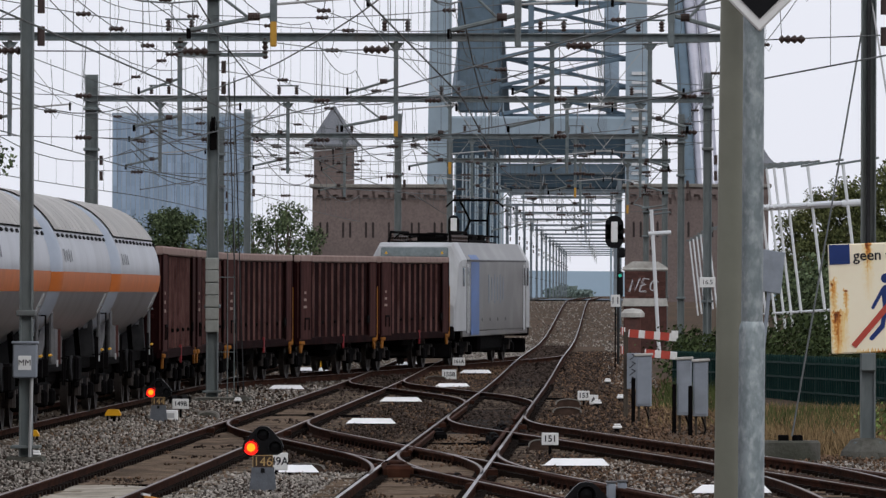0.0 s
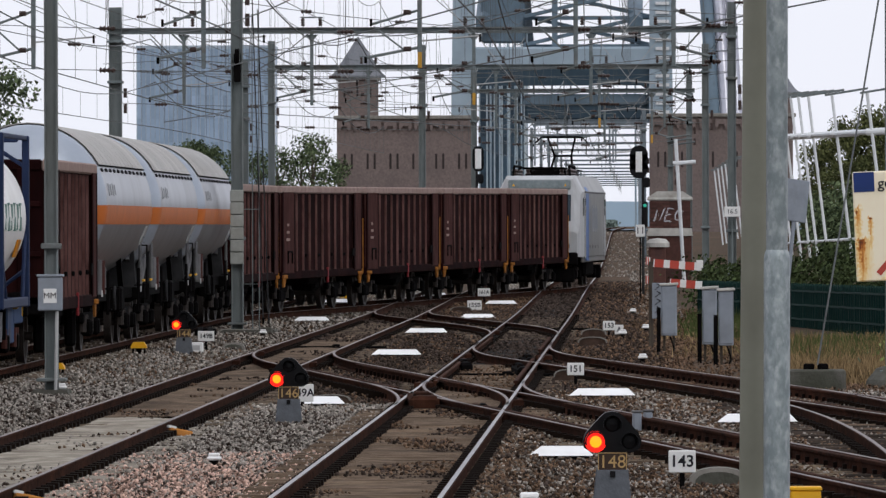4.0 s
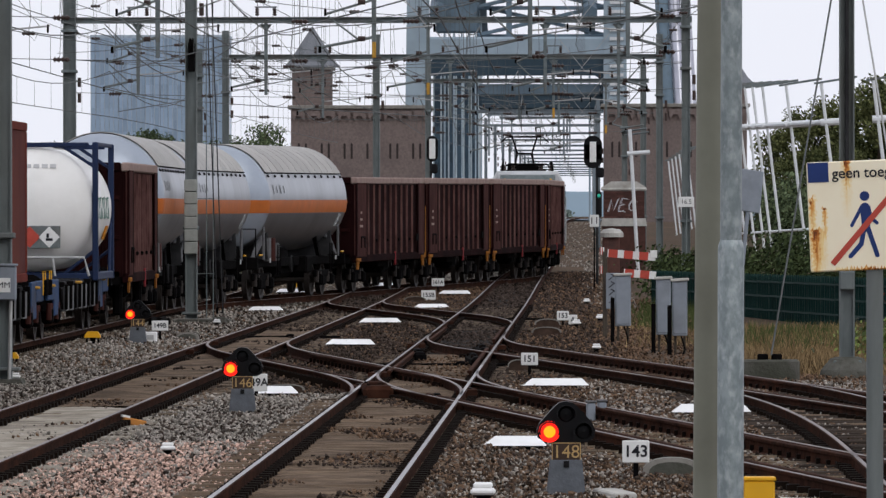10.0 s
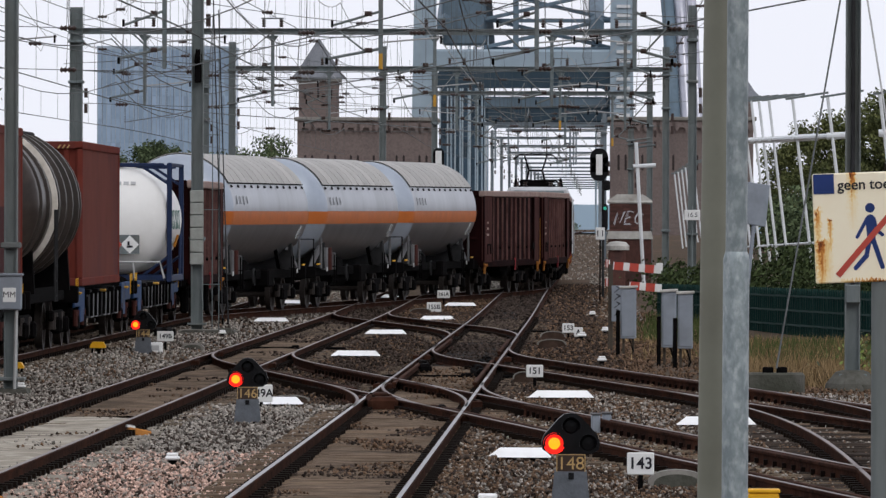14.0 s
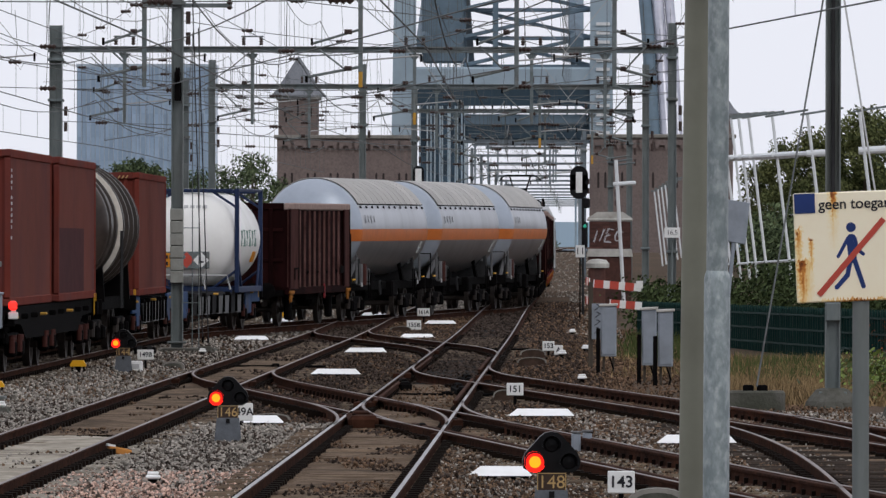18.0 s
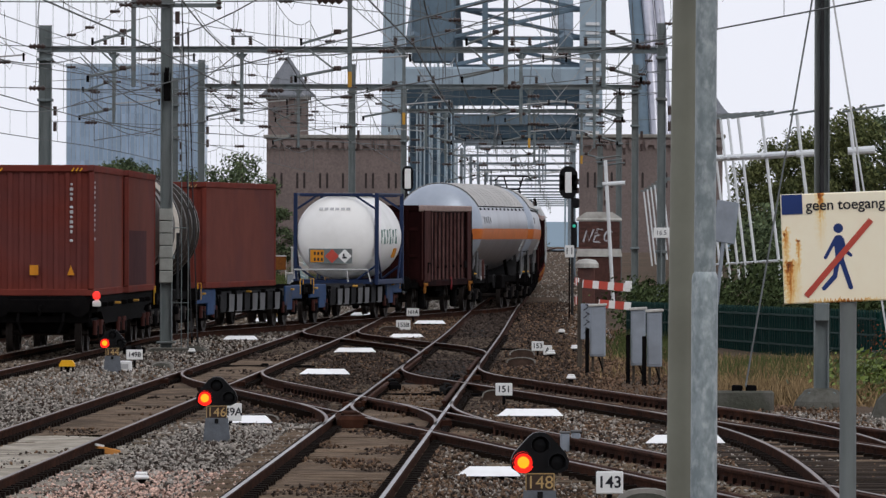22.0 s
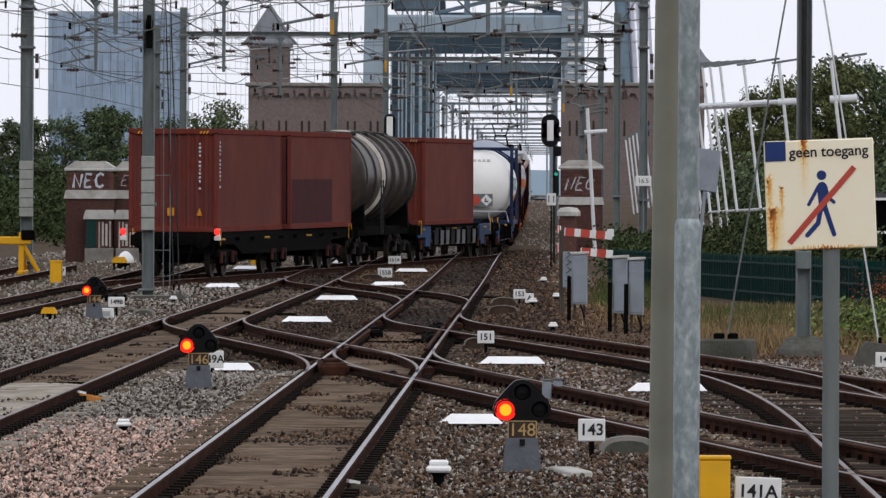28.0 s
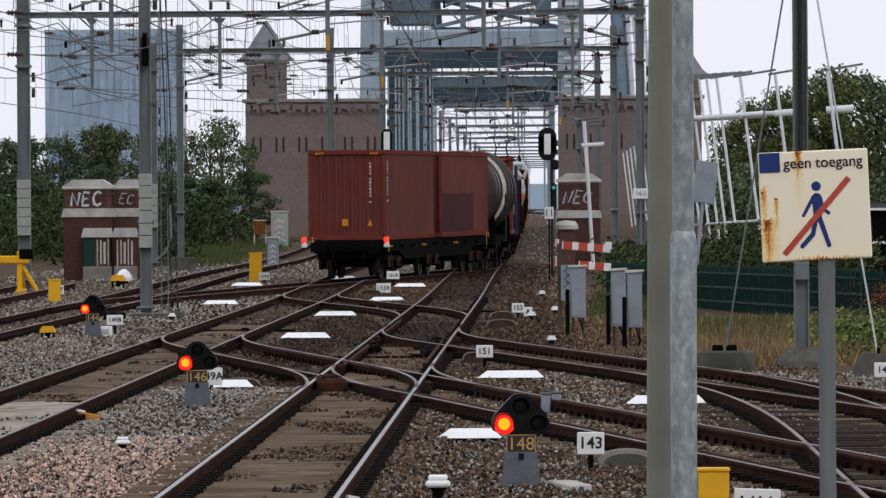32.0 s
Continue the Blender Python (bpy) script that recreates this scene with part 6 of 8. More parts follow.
part("pole", Geo().tube([(0, 0, -0.2), (0, 0, 2.4)], 0.028, 6), UNDERBLACK, s)
part("plate", Geo().box((0, -0.05, 2.2), (0.3, 0.02, 0.4), 0.01), SIGNWHITE, s)
lettering("11", 0.32, BLACKINK, s, pose(0, -0.065, 2.2))
# tall signals
for x, y, z0, lit, r, dx in ((2.72, 246, 3.58, True, 0.31, -0.14), (-3.12, 255, 3.78, False, 0.2, 0.05)):
    s = thing("main_signal", pose(x, y, 0), "tall black signal with white speed panel on mast", "signal", "main signals")
    part("mast", Geo().tube([(0, 0, -0.2), (0, 0, z0 + 1.3)], 0.05, 8), GRIMEGREY, s)
    part("panel", Geo().lathe([(0.0, 0.0), (r, 0.0), (r, 0.1), (0, 0.1)], 20, "y", (dx, -0.12, z0 + 1.2)).lathe([(0.0, 0.0), (r, 0.0), (r, 0.1), (0, 0.1)], 20, "y", (dx, -0.12, z0 + 0.7)).box((dx, -0.07, z0 + 0.95), (2 * r, 0.1, 0.5)), BLACK, s, "black rounded backboard")
    part("speed_panel", Geo().box((dx, -0.14, z0 + 0.95), (0.22, 0.03, 0.7), 0.02), SIGNWHITE, s, "white panel")
    part("hood", Geo().box((0.12, -0.1, z0 + 0.25), (0.24, 0.2, 0.34), 0.05), BLACK, s)
    if lit:
        g = part("lower_head", Geo().box((0.06, -0.1, 2.75), (0.2, 0.16, 0.9), 0.06), BLACK, s)
        part("green_lens", Geo().lathe([(0.06, 0), (0.05, -0.03), (0, -0.035)], 12, "y", (0.06, -0.19, 3.05)), GREENGLOW, g, "glowing green lens")

# ---- lamp post, sign, boxes near the camera ----
post = thing("olive_post", pose(3.135, 40.4, -0.25, 0, 0.5, 0), "olive-green painted steel post", "post")
part("shaft", Geo().lathe([(0.075, 0), (0.073, 2.0), (0.066, 5.5), (0.0, 5.52)], 28), OLIVE, post, "", True)
lamp = thing("galvanised_post", pose(3.268, 40, -0.25, 0, 0.2, 0), "spangled galvanised steel post with a collar", "post")
part("lower_tube", Geo().lathe([(0.073, 0.0), (0.073, 2.47), (0.068, 2.5), (0.06, 2.52)], 28), GALVA, lamp, "wider lower tube", True)
part("upper_tube", Geo().lathe([(0.06, 2.5), (0.058, 5.0), (0.0, 5.01)], 28), GALVA, lamp, "narrow upper tube", True)
dia = part("diamond_sign", Geo().box((0, 0, 0), (0.5, 0.02, 0.5), 0.009, pose(0, 0, 0, 0, 45).to_3x3()), SIGNWHITE, lamp, "white bordered diamond sign", m=pose(0.03, -0.08, 4.47))
part("diamond_field", Geo().box((0, -0.014, 0), (0.4, 0.01, 0.4), 0, pose(0, 0, 0, 0, 45).to_3x3()), BLACK, dia, "black field")

ban = thing("no_entry_sign", pose(3.895, 35, -0.32, 0, 0, 0), "rusty cream no-access sign on grey steel post", "sign")
part("post", Geo().tube([(-0.02, 0.045, 0), (-0.02, 0.045, 2.52)], 0.041, 16), MASTSTEEL, ban, "grey round post", True)
sp = part("plate", Geo().box((0, 0, 2.73), (0.53, 0.018, 0.53), 0.006), RUSTYCREAM, ban, "cream enamel plate", m=pose(0.038, 0, 0, 0, -2.4, 0))
part("blue_corner", Geo().box((-0.21, -0.011, 2.945), (0.1, 0.004, 0.095)), NAVY, sp, "navy corner field")
lettering("geen", 0.0725, BLACKINK, sp, pose(-0.0755, -0.0105, 2.935), bold=0.0008)
lettering("toegang", 0.0725, BLACKINK, sp, pose(0.1246, -0.0105, 2.935), bold=0.0008)
part("pictogram_head", Geo().lathe([(0.0, 0), (0.0235, 0), (0.0235, 0.0015), (0, 0.0015)], 22, "y", (0.009, -0.0105, 2.822)), NAVY, sp, "round navy dot")
part("pictogram_body", stroke(Geo(), [(0.009, 2.766), (0.011, 2.668)], 0.024, 0.02, -0.0104), NAVY, sp, "plain navy shape")
for ends, r in (([(-0.007, 2.77), (-0.058, 2.683)], 0.009), ([(0.026, 2.768), (0.037, 2.715), (0.064, 2.69)], 0.009)):
    part("pictogram_arm", stroke(Geo(), ends, r, r * 0.9, -0.0108), NAVY, sp)
for ends, r in (([(0.001, 2.668), (-0.016, 2.592), (-0.07, 2.535)], 0.012), ([(0.02, 2.665), (0.059, 2.535)], 0.012)):
    part("pictogram_leg", stroke(Geo(), ends, r, r * 0.9, -0.0112), NAVY, sp)
part("red_bar", Geo().box((0.005, -0.0115, 2.678), (0.028, 0.003, 0.483), 0, pose(0, 0, 0, 0, 42.5).to_3x3()), REDPAINT, sp, "red slanting bar")
rr = random.Random(9)
for j, (x, z, w, h) in enumerate(((-0.232, 2.665, 0.03, 0.016), (-0.218, 2.652, 0.018, 0.01), (-0.252, 2.8, 0.014, 0.03), (-0.187, 2.768, 0.024, 0.012), (-0.068, 2.985, 0.034, 0.009), (-0.245, 2.655, 0.012, 0.02))):
    n = 11
    part("rust_patch", Geo().prism([(x + w * 0.5 * math.cos(6.283 * k / n) * rr.uniform(0.5, 1.1), z + h * 0.5 * math.sin(6.283 * k / n) * rr.uniform(0.5, 1.1)) for k in range(n)], -0.0098 - 0.0002 * j, -0.0085, "y"), RUST, sp, "dark rust chip")

yb = thing("yellow_box", pose(3.76, 54.2, -0.2), "yellow point heater cabinet with rounded edges", "cabinet", "yellow boxes")
part("body", Geo().box((0, 0, 0.31), (0.23, 0.2, 0.62), 0.012), YELLOW, yb)
part("lid", Geo().box((0, 0, 0.635), (0.245, 0.215, 0.03), 0.008), YELLOW, yb)
for x, y, w, h in ((-11.28, 203.0, 0.33, 0.6), (-7.19, 241.9, 0.42, 0.95)):
    b2 = thing("yellow_box", pose(x, y, rise(y) - 0.2), "yellow cabinet beside the siding", "cabinet", "yellow boxes")
    part("body", Geo().box((0, 0, h / 2), (w, 0.3, h), 0.02), YELLOW, b2)
    part("lid", Geo().box((0, 0, h + 0.02), (w + 0.03, 0.33, 0.05), 0.01), YELLOW, b2)

# grey cabinets on posts
for x, y, w, h in ((3.15, 146.3, 0.32, 1.02), (3.87, 136.5, 0.28, 1.05), (4.15, 134.3, 0.28, 1.02)):
    c = thing("grey_cabinet", pose(x, y, -0.28), "grey-blue steel cabinet on dark posts", "cabinet", "grey cabinets")
    part("body", Geo().box((0, 0, 0.95), (w, 0.28, h), 0.012), GREYBLUE, c)
    part("door", Geo().box((0, -0.145, 0.95), (w - 0.05, 0.02, h - 0.08), 0.006), GREYBLUE, c, "thin door")
    part("roof", Geo().box((0, 0, 0.97 + h / 2), (w + 0.06, 0.36, 0.05), 0.01, pose(0, 0, 0, 0, -3).to_3x3()), LIGHTCONCRETE, c)
    for k in (-0.3, 0.3):
        part("leg", Geo().box((k * w, 0.02, 0.22), (0.05, 0.05, 0.5), 0.005), WOOD, c)
    part("support_post", Geo().box((-w / 2 - 0.05, -0.17, 0.48), (0.08, 0.08, 0.96 + 0.1), 0.01), UNDERBLACK, c)
    part("cable", Geo().tube([(0.02, -0.1, 0.45), (0.1, -0.16, 0.2), (0.02, -0.2, 0.0)], 0.018, 5), UNDERBLACK, c)

bar = thing("striped_barrier", pose(2.8, 151.7, -0.29), "red and white striped barrier boards on a dark post", "barrier")
part("post", Geo().box((0, 0.1, 0.95), (0.1, 0.1, 1.95), 0.01), WOOD, bar)
for z, x0, n in ((1.9, 0.06, 3), (1.5, 0.4, 2)):
    w = 0.33 * n
    b = part("board", Geo().box((x0 + w / 2, 0, z - 0.05), (w + 0.02, 0.03, 0.165), 0.005, pose(0, 0, 0, 0, 5).to_3x3()), SIGNWHITE, bar)
    for i in range(n):
        part("red_field", Geo().box((x0 + 0.11 + 0.32 * i, -0.02, z - 0.05 + (w / 2 - 0.11 - 0.32 * i) * 0.0875), (0.19, 0.012, 0.167), 0, pose(0, 0, 0, 0, 5).to_3x3()), REDPAINT, b, "red field")
    for i in range(4):
        part("side_field", Geo().box((-0.03 - 0.02 * i, 0.3 + 0.5 * i, z + 0.03), (0.03, 0.25, 0.165), 0.004), REDPAINT if i % 2 else SIGNWHITE, bar)
part("end_plate", Geo().box((1.02, -0.02, 1.87), (0.14, 0.02, 0.16), 0.004), SIGNWHITE, bar)
part("scrawled_board", Geo().box((0.17, -0.06, 1.1), (0.3, 0.03, 0.75), 0.01), GREYBLUE, bar)
for i in range(4):
    part("scrawl", Geo().tube([(0.08, -0.08, 0.85 + 0.16 * i), (0.2, -0.08, 0.95 + 0.16 * i), (0.12, -0.08, 0.98 + 0.16 * i), (0.26, -0.08, 0.9 + 0.16 * i)], 0.012, 4), BLACKINK, bar)

# yellow buffer stop
ss = thing("siding_sign", pose(-15.04, 226.5, -0.10), "red and white banded stop plates on a thin post", "sign")
part("pole", Geo().tube([(0, 0.05, 0), (0, 0.05, 3.5)], 0.03, 6), HANDRAIL, ss)
for z in (3.2, 1.54):
    p = part("plate", Geo().box((0, 0, z), (0.53, 0.02, 0.5), 0.009), SIGNWHITE, ss, "white plate")
    part("red_band", Geo().box((0, -0.012, z), (0.52, 0.01, 0.17)), REDPAINT, p, "red band")
bs = thing("buffer_stop", pose(-14.07, 217.6, -0.13), "yellow steel buffer stop at the end of a siding", "buffer stop")
for k in (-0.75, 0.75):
    part("upright", Geo().box((k, 0, 0.65), (0.16, 0.16, 1.3), 0.02), YELLOW, bs)
    part("brace", Geo().tube([(k, 0, 1.1), (k, 1.6, 0.1)], 0.08, 6), YELLOW, bs)
    part("skid", Geo().box((k, 0.6, 0.08), (0.2, 2.2, 0.14), 0.03), YELLOW, bs)
    part("side_strut", Geo().tube([(k, 0, 1.0), (k + 0.5, 0.1, 0.12)], 0.07, 6), YELLOW, bs)
part("cross_member", Geo().box((0, -0.05, 1.05), (2.1, 0.2, 0.24), 0.03), YELLOW, bs)
part("buffer_block", Geo().box((0.95, -0.1, 1.22), (0.4, 0.25, 0.3), 0.04), UNDERBLACK, bs)

# white track boards, white caps, yellow caps, drain hoods
def track_board(x, y, w, turn=0):
    b = thing("white_board", pose(x, y, rise(y) - 0.14, 0, 0, turn), "white painted marker board lying in the track", "marker board", "white marker boards")
    part("board", Geo().add([(-w / 2, -0.3, 0), (w / 2, -0.3, 0), (w / 2, 0.12, 0), (-w / 2, 0.12, 0), (-w / 2 + 0.13, 0.05, 0.1), (w / 2 - 0.1, 0.05, 0.1)], [(0, 1, 5, 4), (1, 2, 5), (2, 3, 4, 5), (3, 0, 4), (0, 3, 2, 1)]), WHITE, b)
    part("foot", Geo().box((0, 0, -0.04), (w * 0.9, 0.24, 0.09)), UNDERBLACK, b)


for x, y, w in ((-6.18, 193.3, 0.95), (-2.50, 171.9, 1.0), (-2.24, 142.7, 0.98), (-1.85, 197.9, 0.97), (-1.73, 225.4, 1.0), (1.98, 108.4, 0.98), (4.06, 93.7, 1.03), (1.66, 80.2, 0.7), (-2.03, 103.7, 0.68), (-6.98, 229.7, 1.0), (-4.35, 244.9, 0.9)):
    track_board(x, y, w)


def cap(x, y, s, material, name, label):
    b = thing(name, pose(x, y, rise(y) - 0.22), label, "marker", name + "s")
    part("foot", Geo().lathe([(0.05 * s, 0), (0.05 * s, 0.12 * s), (0.08 * s, 0.16 * s), (0, 0.16 * s)], 12), UNDERBLACK, b)
    if material is YELLOW:
        part("hood", Geo().prism([(-0.15 * s, 0.15 * s), (0.15 * s, 0.15 * s), (0.15 * s, 0.19 * s), (0.1 * s, 0.27 * s), (-0.1 * s, 0.27 * s), (-0.15 * s, 0.19 * s)], -0.12, 0.12, "y"), material, b)
        for k in (-1, 1):
            part("leg", Geo().box((k * 0.11 * s, 0, 0.08 * s), (0.035 * s, 0.1, 0.16 * s), 0.008), UNDERBLACK, b)
    else:
        part("hood", Geo().box((0, 0, 0.19 * s), (0.22 * s, 0.17 * s, 0.06 * s), 0.02 * s), material, b)
        part("upper_hood", Geo().box((0, 0, 0.245 * s), (0.17 * s, 0.13 * s, 0.05 * s), 0.015 * s), material, b)


for x, y, s in ((-2.03, 77.5, 0.72), (1.55, 63.9, 1.0), (-6.38, 111.6, 0.75), (-6.17, 167.9, 0.8), (2.61, 135.4, 0.8), (2.72, 173.3, 0.9), (2.18, 164.7, 0.9), (2.39, 203.8, 0.9)):
    cap(x, y, s, WHITE, "white_marker", "small white plastic cap on a black stem in the ballast")
cap(-7.55, 146, 1.05, YELLOW, "yellow_marker", "yellow hood of a point motor in the ballast")
cap(-7.6, 126, 0.9, YELLOW, "yellow_marker", "yellow hood of a point motor in the ballast")
dome = thing("white_hood", pose(-11.3, 236.7, rise(236.7) - 0.2), "white rounded hood on a dark foot beside the siding", "hood")
part("shell", Geo().lathe([(0.27, 0.14), (0.29, 0.2), (0.25, 0.33), (0.15, 0.46), (0.06, 0.52), (0.0, 0.53)], 16), WHITE, dome, "", True)
part("foot", Geo().lathe([(0.15, 0.0), (0.15, 0.16), (0.0, 0.16)], 12), UNDERBLACK, dome)
cap(-11.15, 230.9, 1.6, YELLOW, "yellow_marker", "yellow hood of a point motor in the ballast")


def drain_hood(x, y, s=1.0):
    b = thing("cable_hood", pose(x, y, -0.22), "pale rounded cable hood in the ballast", "hood", "cable hoods")
    out = [(-0.3 * s, 0)] + [(0.3 * s * -math.cos(math.pi * k / 10), 0.22 * s * math.sin(math.pi * k / 10) ** 0.5) for k in range(1, 10)] + [(0.3 * s, 0)]
    part("shell", Geo().prism(out, -0.15, 0.15, "y"), CONCRETE, b)
    part("mouth", Geo().prism([(a * 0.8, c * 0.8) for a, c in out], -0.16, -0.14, "y"), MOSSCONCRETE, b)


def motor_cover(x, y, w, h, turn=0):
    """A low rounded steel cover with a pale upper edge."""
    b = thing("motor_cover", pose(x, y, rise(y) - 0.22, 0, 0, turn), "rust-brown low steel cover of a point drive", "cover", "point drive covers")
    out = [(-w / 2, 0)] + [(-w / 2 * math.cos(math.pi * k / 12), h * (0.35 + 0.65 * math.sin(math.pi * k / 12) ** 0.7)) for k in range(13)] + [(w / 2, 0)]
    part("cover", Geo().prism(out, -0.3, 0.3, "y"), COVERBROWN, b)
    rim = [(x * 1.06, 0.25 * h + z * 0.8) for x, z in out[1:-1]] + [(x * 0.94, 0.25 * h + z * 0.72) for x, z in out[-2:0:-1]]
    part("pale_rim", Geo().prism(rim, -0.33, -0.28, "y"), CONCRETE, b, "pale worn rim")


COVERBROWN = surface("cover_brown", (0.085, 0.055, 0.042), (0.045, 0.03, 0.023), 5, 0.8, bump=0.3, stain=(0.12, 0.09, 0.07), stain_amount=0.5)
for x, y in ((2.5, 90.2), (2.64, 90.7)):
    gp = tagged(part("grey_peg", Geo().box((0, 0, 0.14), (0.11, 0.11, 0.3), 0.02), GREYBLUE, m=pose(x, y, -0.22, 0, 0, 6)), "grey painted steel peg beside the slanting rail", "peg", "grey pegs")
    part("peg_cap", Geo().box((0, 0, 0.3), (0.13, 0.13, 0.03), 0.01), SUPPORTGREY, gp)
rub = random.Random(12)
for i in range(9):
    q = rub.uniform(0.04, 0.09)
    tagged(part("rubble", Geo().box((0, 0, q / 2), (q * 1.5, q, q), q * 0.3), LIGHTCONCRETE, m=pose(5.66 + rub.uniform(-0.22, 0.22), 94.4 + rub.uniform(-2.5, 2.5), -0.18, rub.uniform(-20, 20), rub.uniform(-20, 20), rub.uniform(0, 180))), "pale broken stone lump in the ballast", "stone", "pale rubble")
drain_hood(3.31, 72.0, 1.0)
drain_hood(-5.95, 151.7, 0.8)
for x, y, w, h in ((1.32, 119.5, 0.36, 0.24), (1.52, 164.5, 0.56, 0.26), (1.56, 154.0, 0.6, 0.24), (-1.95, 105.3, 0.58, 0.17), (-2.61, 210.9, 0.6, 0.2)):
    motor_cover(x, y, w, h)
for x, y, w in ((2.05, 130.0, 0.4), (2.72, 66.5, 0.22), (-6.93, 150.0, 0.3)):
    tagged(part("concrete_slab", Geo().box((0, 0, 0.03), (w, 1.2 if w < 0.25 else 0.7, 0.1), 0.015), LIGHTCONCRETE, m=pose(x, y, -0.2, 0, 0, 9)), "pale concrete cable duct slab in the ballast", "slab")
jb = thing("point_motor_box", pose(-7.55, 168.6, rise(168.6) - 0.2), "low black junction box in the ballast beside the mast", "box")
part("body", Geo().box((0, 0, 0.11), (0.5, 0.3, 0.2), 0.02), UNDERBLACK, jb)
for k in (-0.12, 0.12):
    part("lug", Geo().box((k, -0.16, 0.2), (0.12, 0.04, 0.09), 0.01), GRIMEGREY, jb)
wb = thing("white_box", pose(-6.5, 147.5, -0.2), "white louvred box in the ballast", "box")
part("body", Geo().box((0, 0, 0.12), (0.32, 0.24, 0.22), 0.015), WHITE, wb)
part("slot", Geo().box((0, -0.125, 0.12), (0.2, 0.01, 0.1)), LABELGREY, wb)
cb = thing("concrete_beam", pose(5.3, 113.8, -0.2), "grey concrete beam with two dark sockets on the verge", "block")
part("beam", Geo().box((0, 0, 0.15), (0.95, 0.5, 0.36), 0.03), MOSSCONCRETE, cb)
for k in (-0.1, 0.12):
    part("socket", Geo().box((k, 0, 0.36), (0.17, 0.2, 0.12), 0.02), UNDERBLACK, cb)
for x, y in ((-3.2, 88.5), (-3.25, 67), (0.85, 61.5)):
    w = tagged(part("wood_wedge", Geo().box((0.12, 0, 0), (0.3, 0.1, 0.09), 0.015), ORANGEWOOD if x < 0 else WOOD, m=pose(x, y, -0.1, 0, 12, 20)), "orange wooden wedge against the rail", "wedge")
    part("wedge_cap", Geo().box((0.0, 0, 0.05), (0.1, 0.08, 0.03)), SIGNWHITE, w)
for x, y, z0, w, h, paint in ((-8.43, 290, -0.05, 0.45, 1.25, GREYBLUE), (-11.47, 380, 0.3, 0.89, 1.9, SCRAWL)):
    c = thing("relay_cabinet", pose(x, y, z0), "pale grey relay cabinet with scrawled paint", "cabinet", "grey cabinets")
    part("body", Geo().box((0, 0, h / 2), (w, 0.5, h), 0.02), paint, c)
    part("roof", Geo().box((0, 0, h + 0.04), (w + 0.1, 0.6, 0.08), 0.02), LIGHTCONCRETE, c)
    part("door", Geo().box((0, -0.26, h / 2), (w * 0.8, 0.02, h - 0.2), 0.006), paint, c)
    for k in range(4):
        part("scrawl", Geo().tube([(-w * 0.3, -0.28, h * (0.2 + 0.17 * k)), (0.0, -0.28, h * (0.27 + 0.17 * k)), (-w * 0.1, -0.28, h * (0.3 + 0.17 * k)), (w * 0.3, -0.28, h * (0.22 + 0.17 * k))], 0.02, 4), SIGNWHITE, c)
nb = thing("notice_board", pose(-12.5, 380, ground_z(-12.5, 380)), "red-brown notice board with pale edge on posts", "board")
part("plate", Geo().box((0, 0, 1.05), (0.62, 0.06, 0.7), 0.01), LADDERRUST, nb)
for k in (-0.3, 0.3):
    part("post", Geo().box((k, 0.05, 0.55), (0.06, 0.06, 1.3)), LIGHTCONCRETE, nb)
part("top_edge", Geo().box((0, 0, 1.42), (0.68, 0.1, 0.06), 0.01), LIGHTCONCRETE, nb)


# ---- rolling stock: +y is the way the train goes, z = 0 the rail top ----
def wheel_mesh():
    return Geo().lathe([(0.0, -0.075), (0.1, -0.075), (0.14, -0.03), (0.36, -0.02), (0.4, -0.065), (0.46, -0.065), (0.465, 0.055), (0.49, 0.06), (0.49, 0.085),
                        (0.4, 0.085), (0.36, 0.03), (0.14, 0.03), (0.1, 0.075), (0.0, 0.075)], 20, "x").mesh("wheel", True)


WHEEL = wheel_mesh()


def bogie(parent, y, red=False, base=1.8):
    """A two-axle bogie with its side frames, springs and wheels."""
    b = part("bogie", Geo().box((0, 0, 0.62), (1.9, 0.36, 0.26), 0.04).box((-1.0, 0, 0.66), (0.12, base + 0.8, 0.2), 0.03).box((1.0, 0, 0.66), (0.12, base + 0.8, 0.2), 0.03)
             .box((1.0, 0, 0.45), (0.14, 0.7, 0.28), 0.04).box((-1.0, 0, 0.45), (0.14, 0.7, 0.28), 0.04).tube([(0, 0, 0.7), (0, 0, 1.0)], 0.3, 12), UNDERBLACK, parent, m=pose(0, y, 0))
    for s in (-1, 1):
        part("axle", Geo().tube([(-0.95, s * base / 2, 0.46), (0.95, s * base / 2, 0.46)], 0.08, 8), WHEELSTEEL, b)
        for k in (-1, 1):
            part("wheel", WHEEL, WHEELSTEEL, b, m=pose(k * 0.75, s * base / 2, 0.49, 0, 0, 180 if k < 0 else 0))
            box = Geo().box((k * 1.08, s * base / 2, 0.48), (0.22, 0.3, 0.32), 0.05)
            part("axle_box", box, UNDERBLACK, b)
            for e in (-0.22, 0.22):
                part("spring", Geo().tube([(k * (1.12 if red else 1.0), s * base / 2 + e, 0.4), (k * (1.12 if red else 1.0), s * base / 2 + e, 0.72)], 0.055 if red else 0.09, 8), WHEELRED if red else WHEELSTEEL, b)
    return b


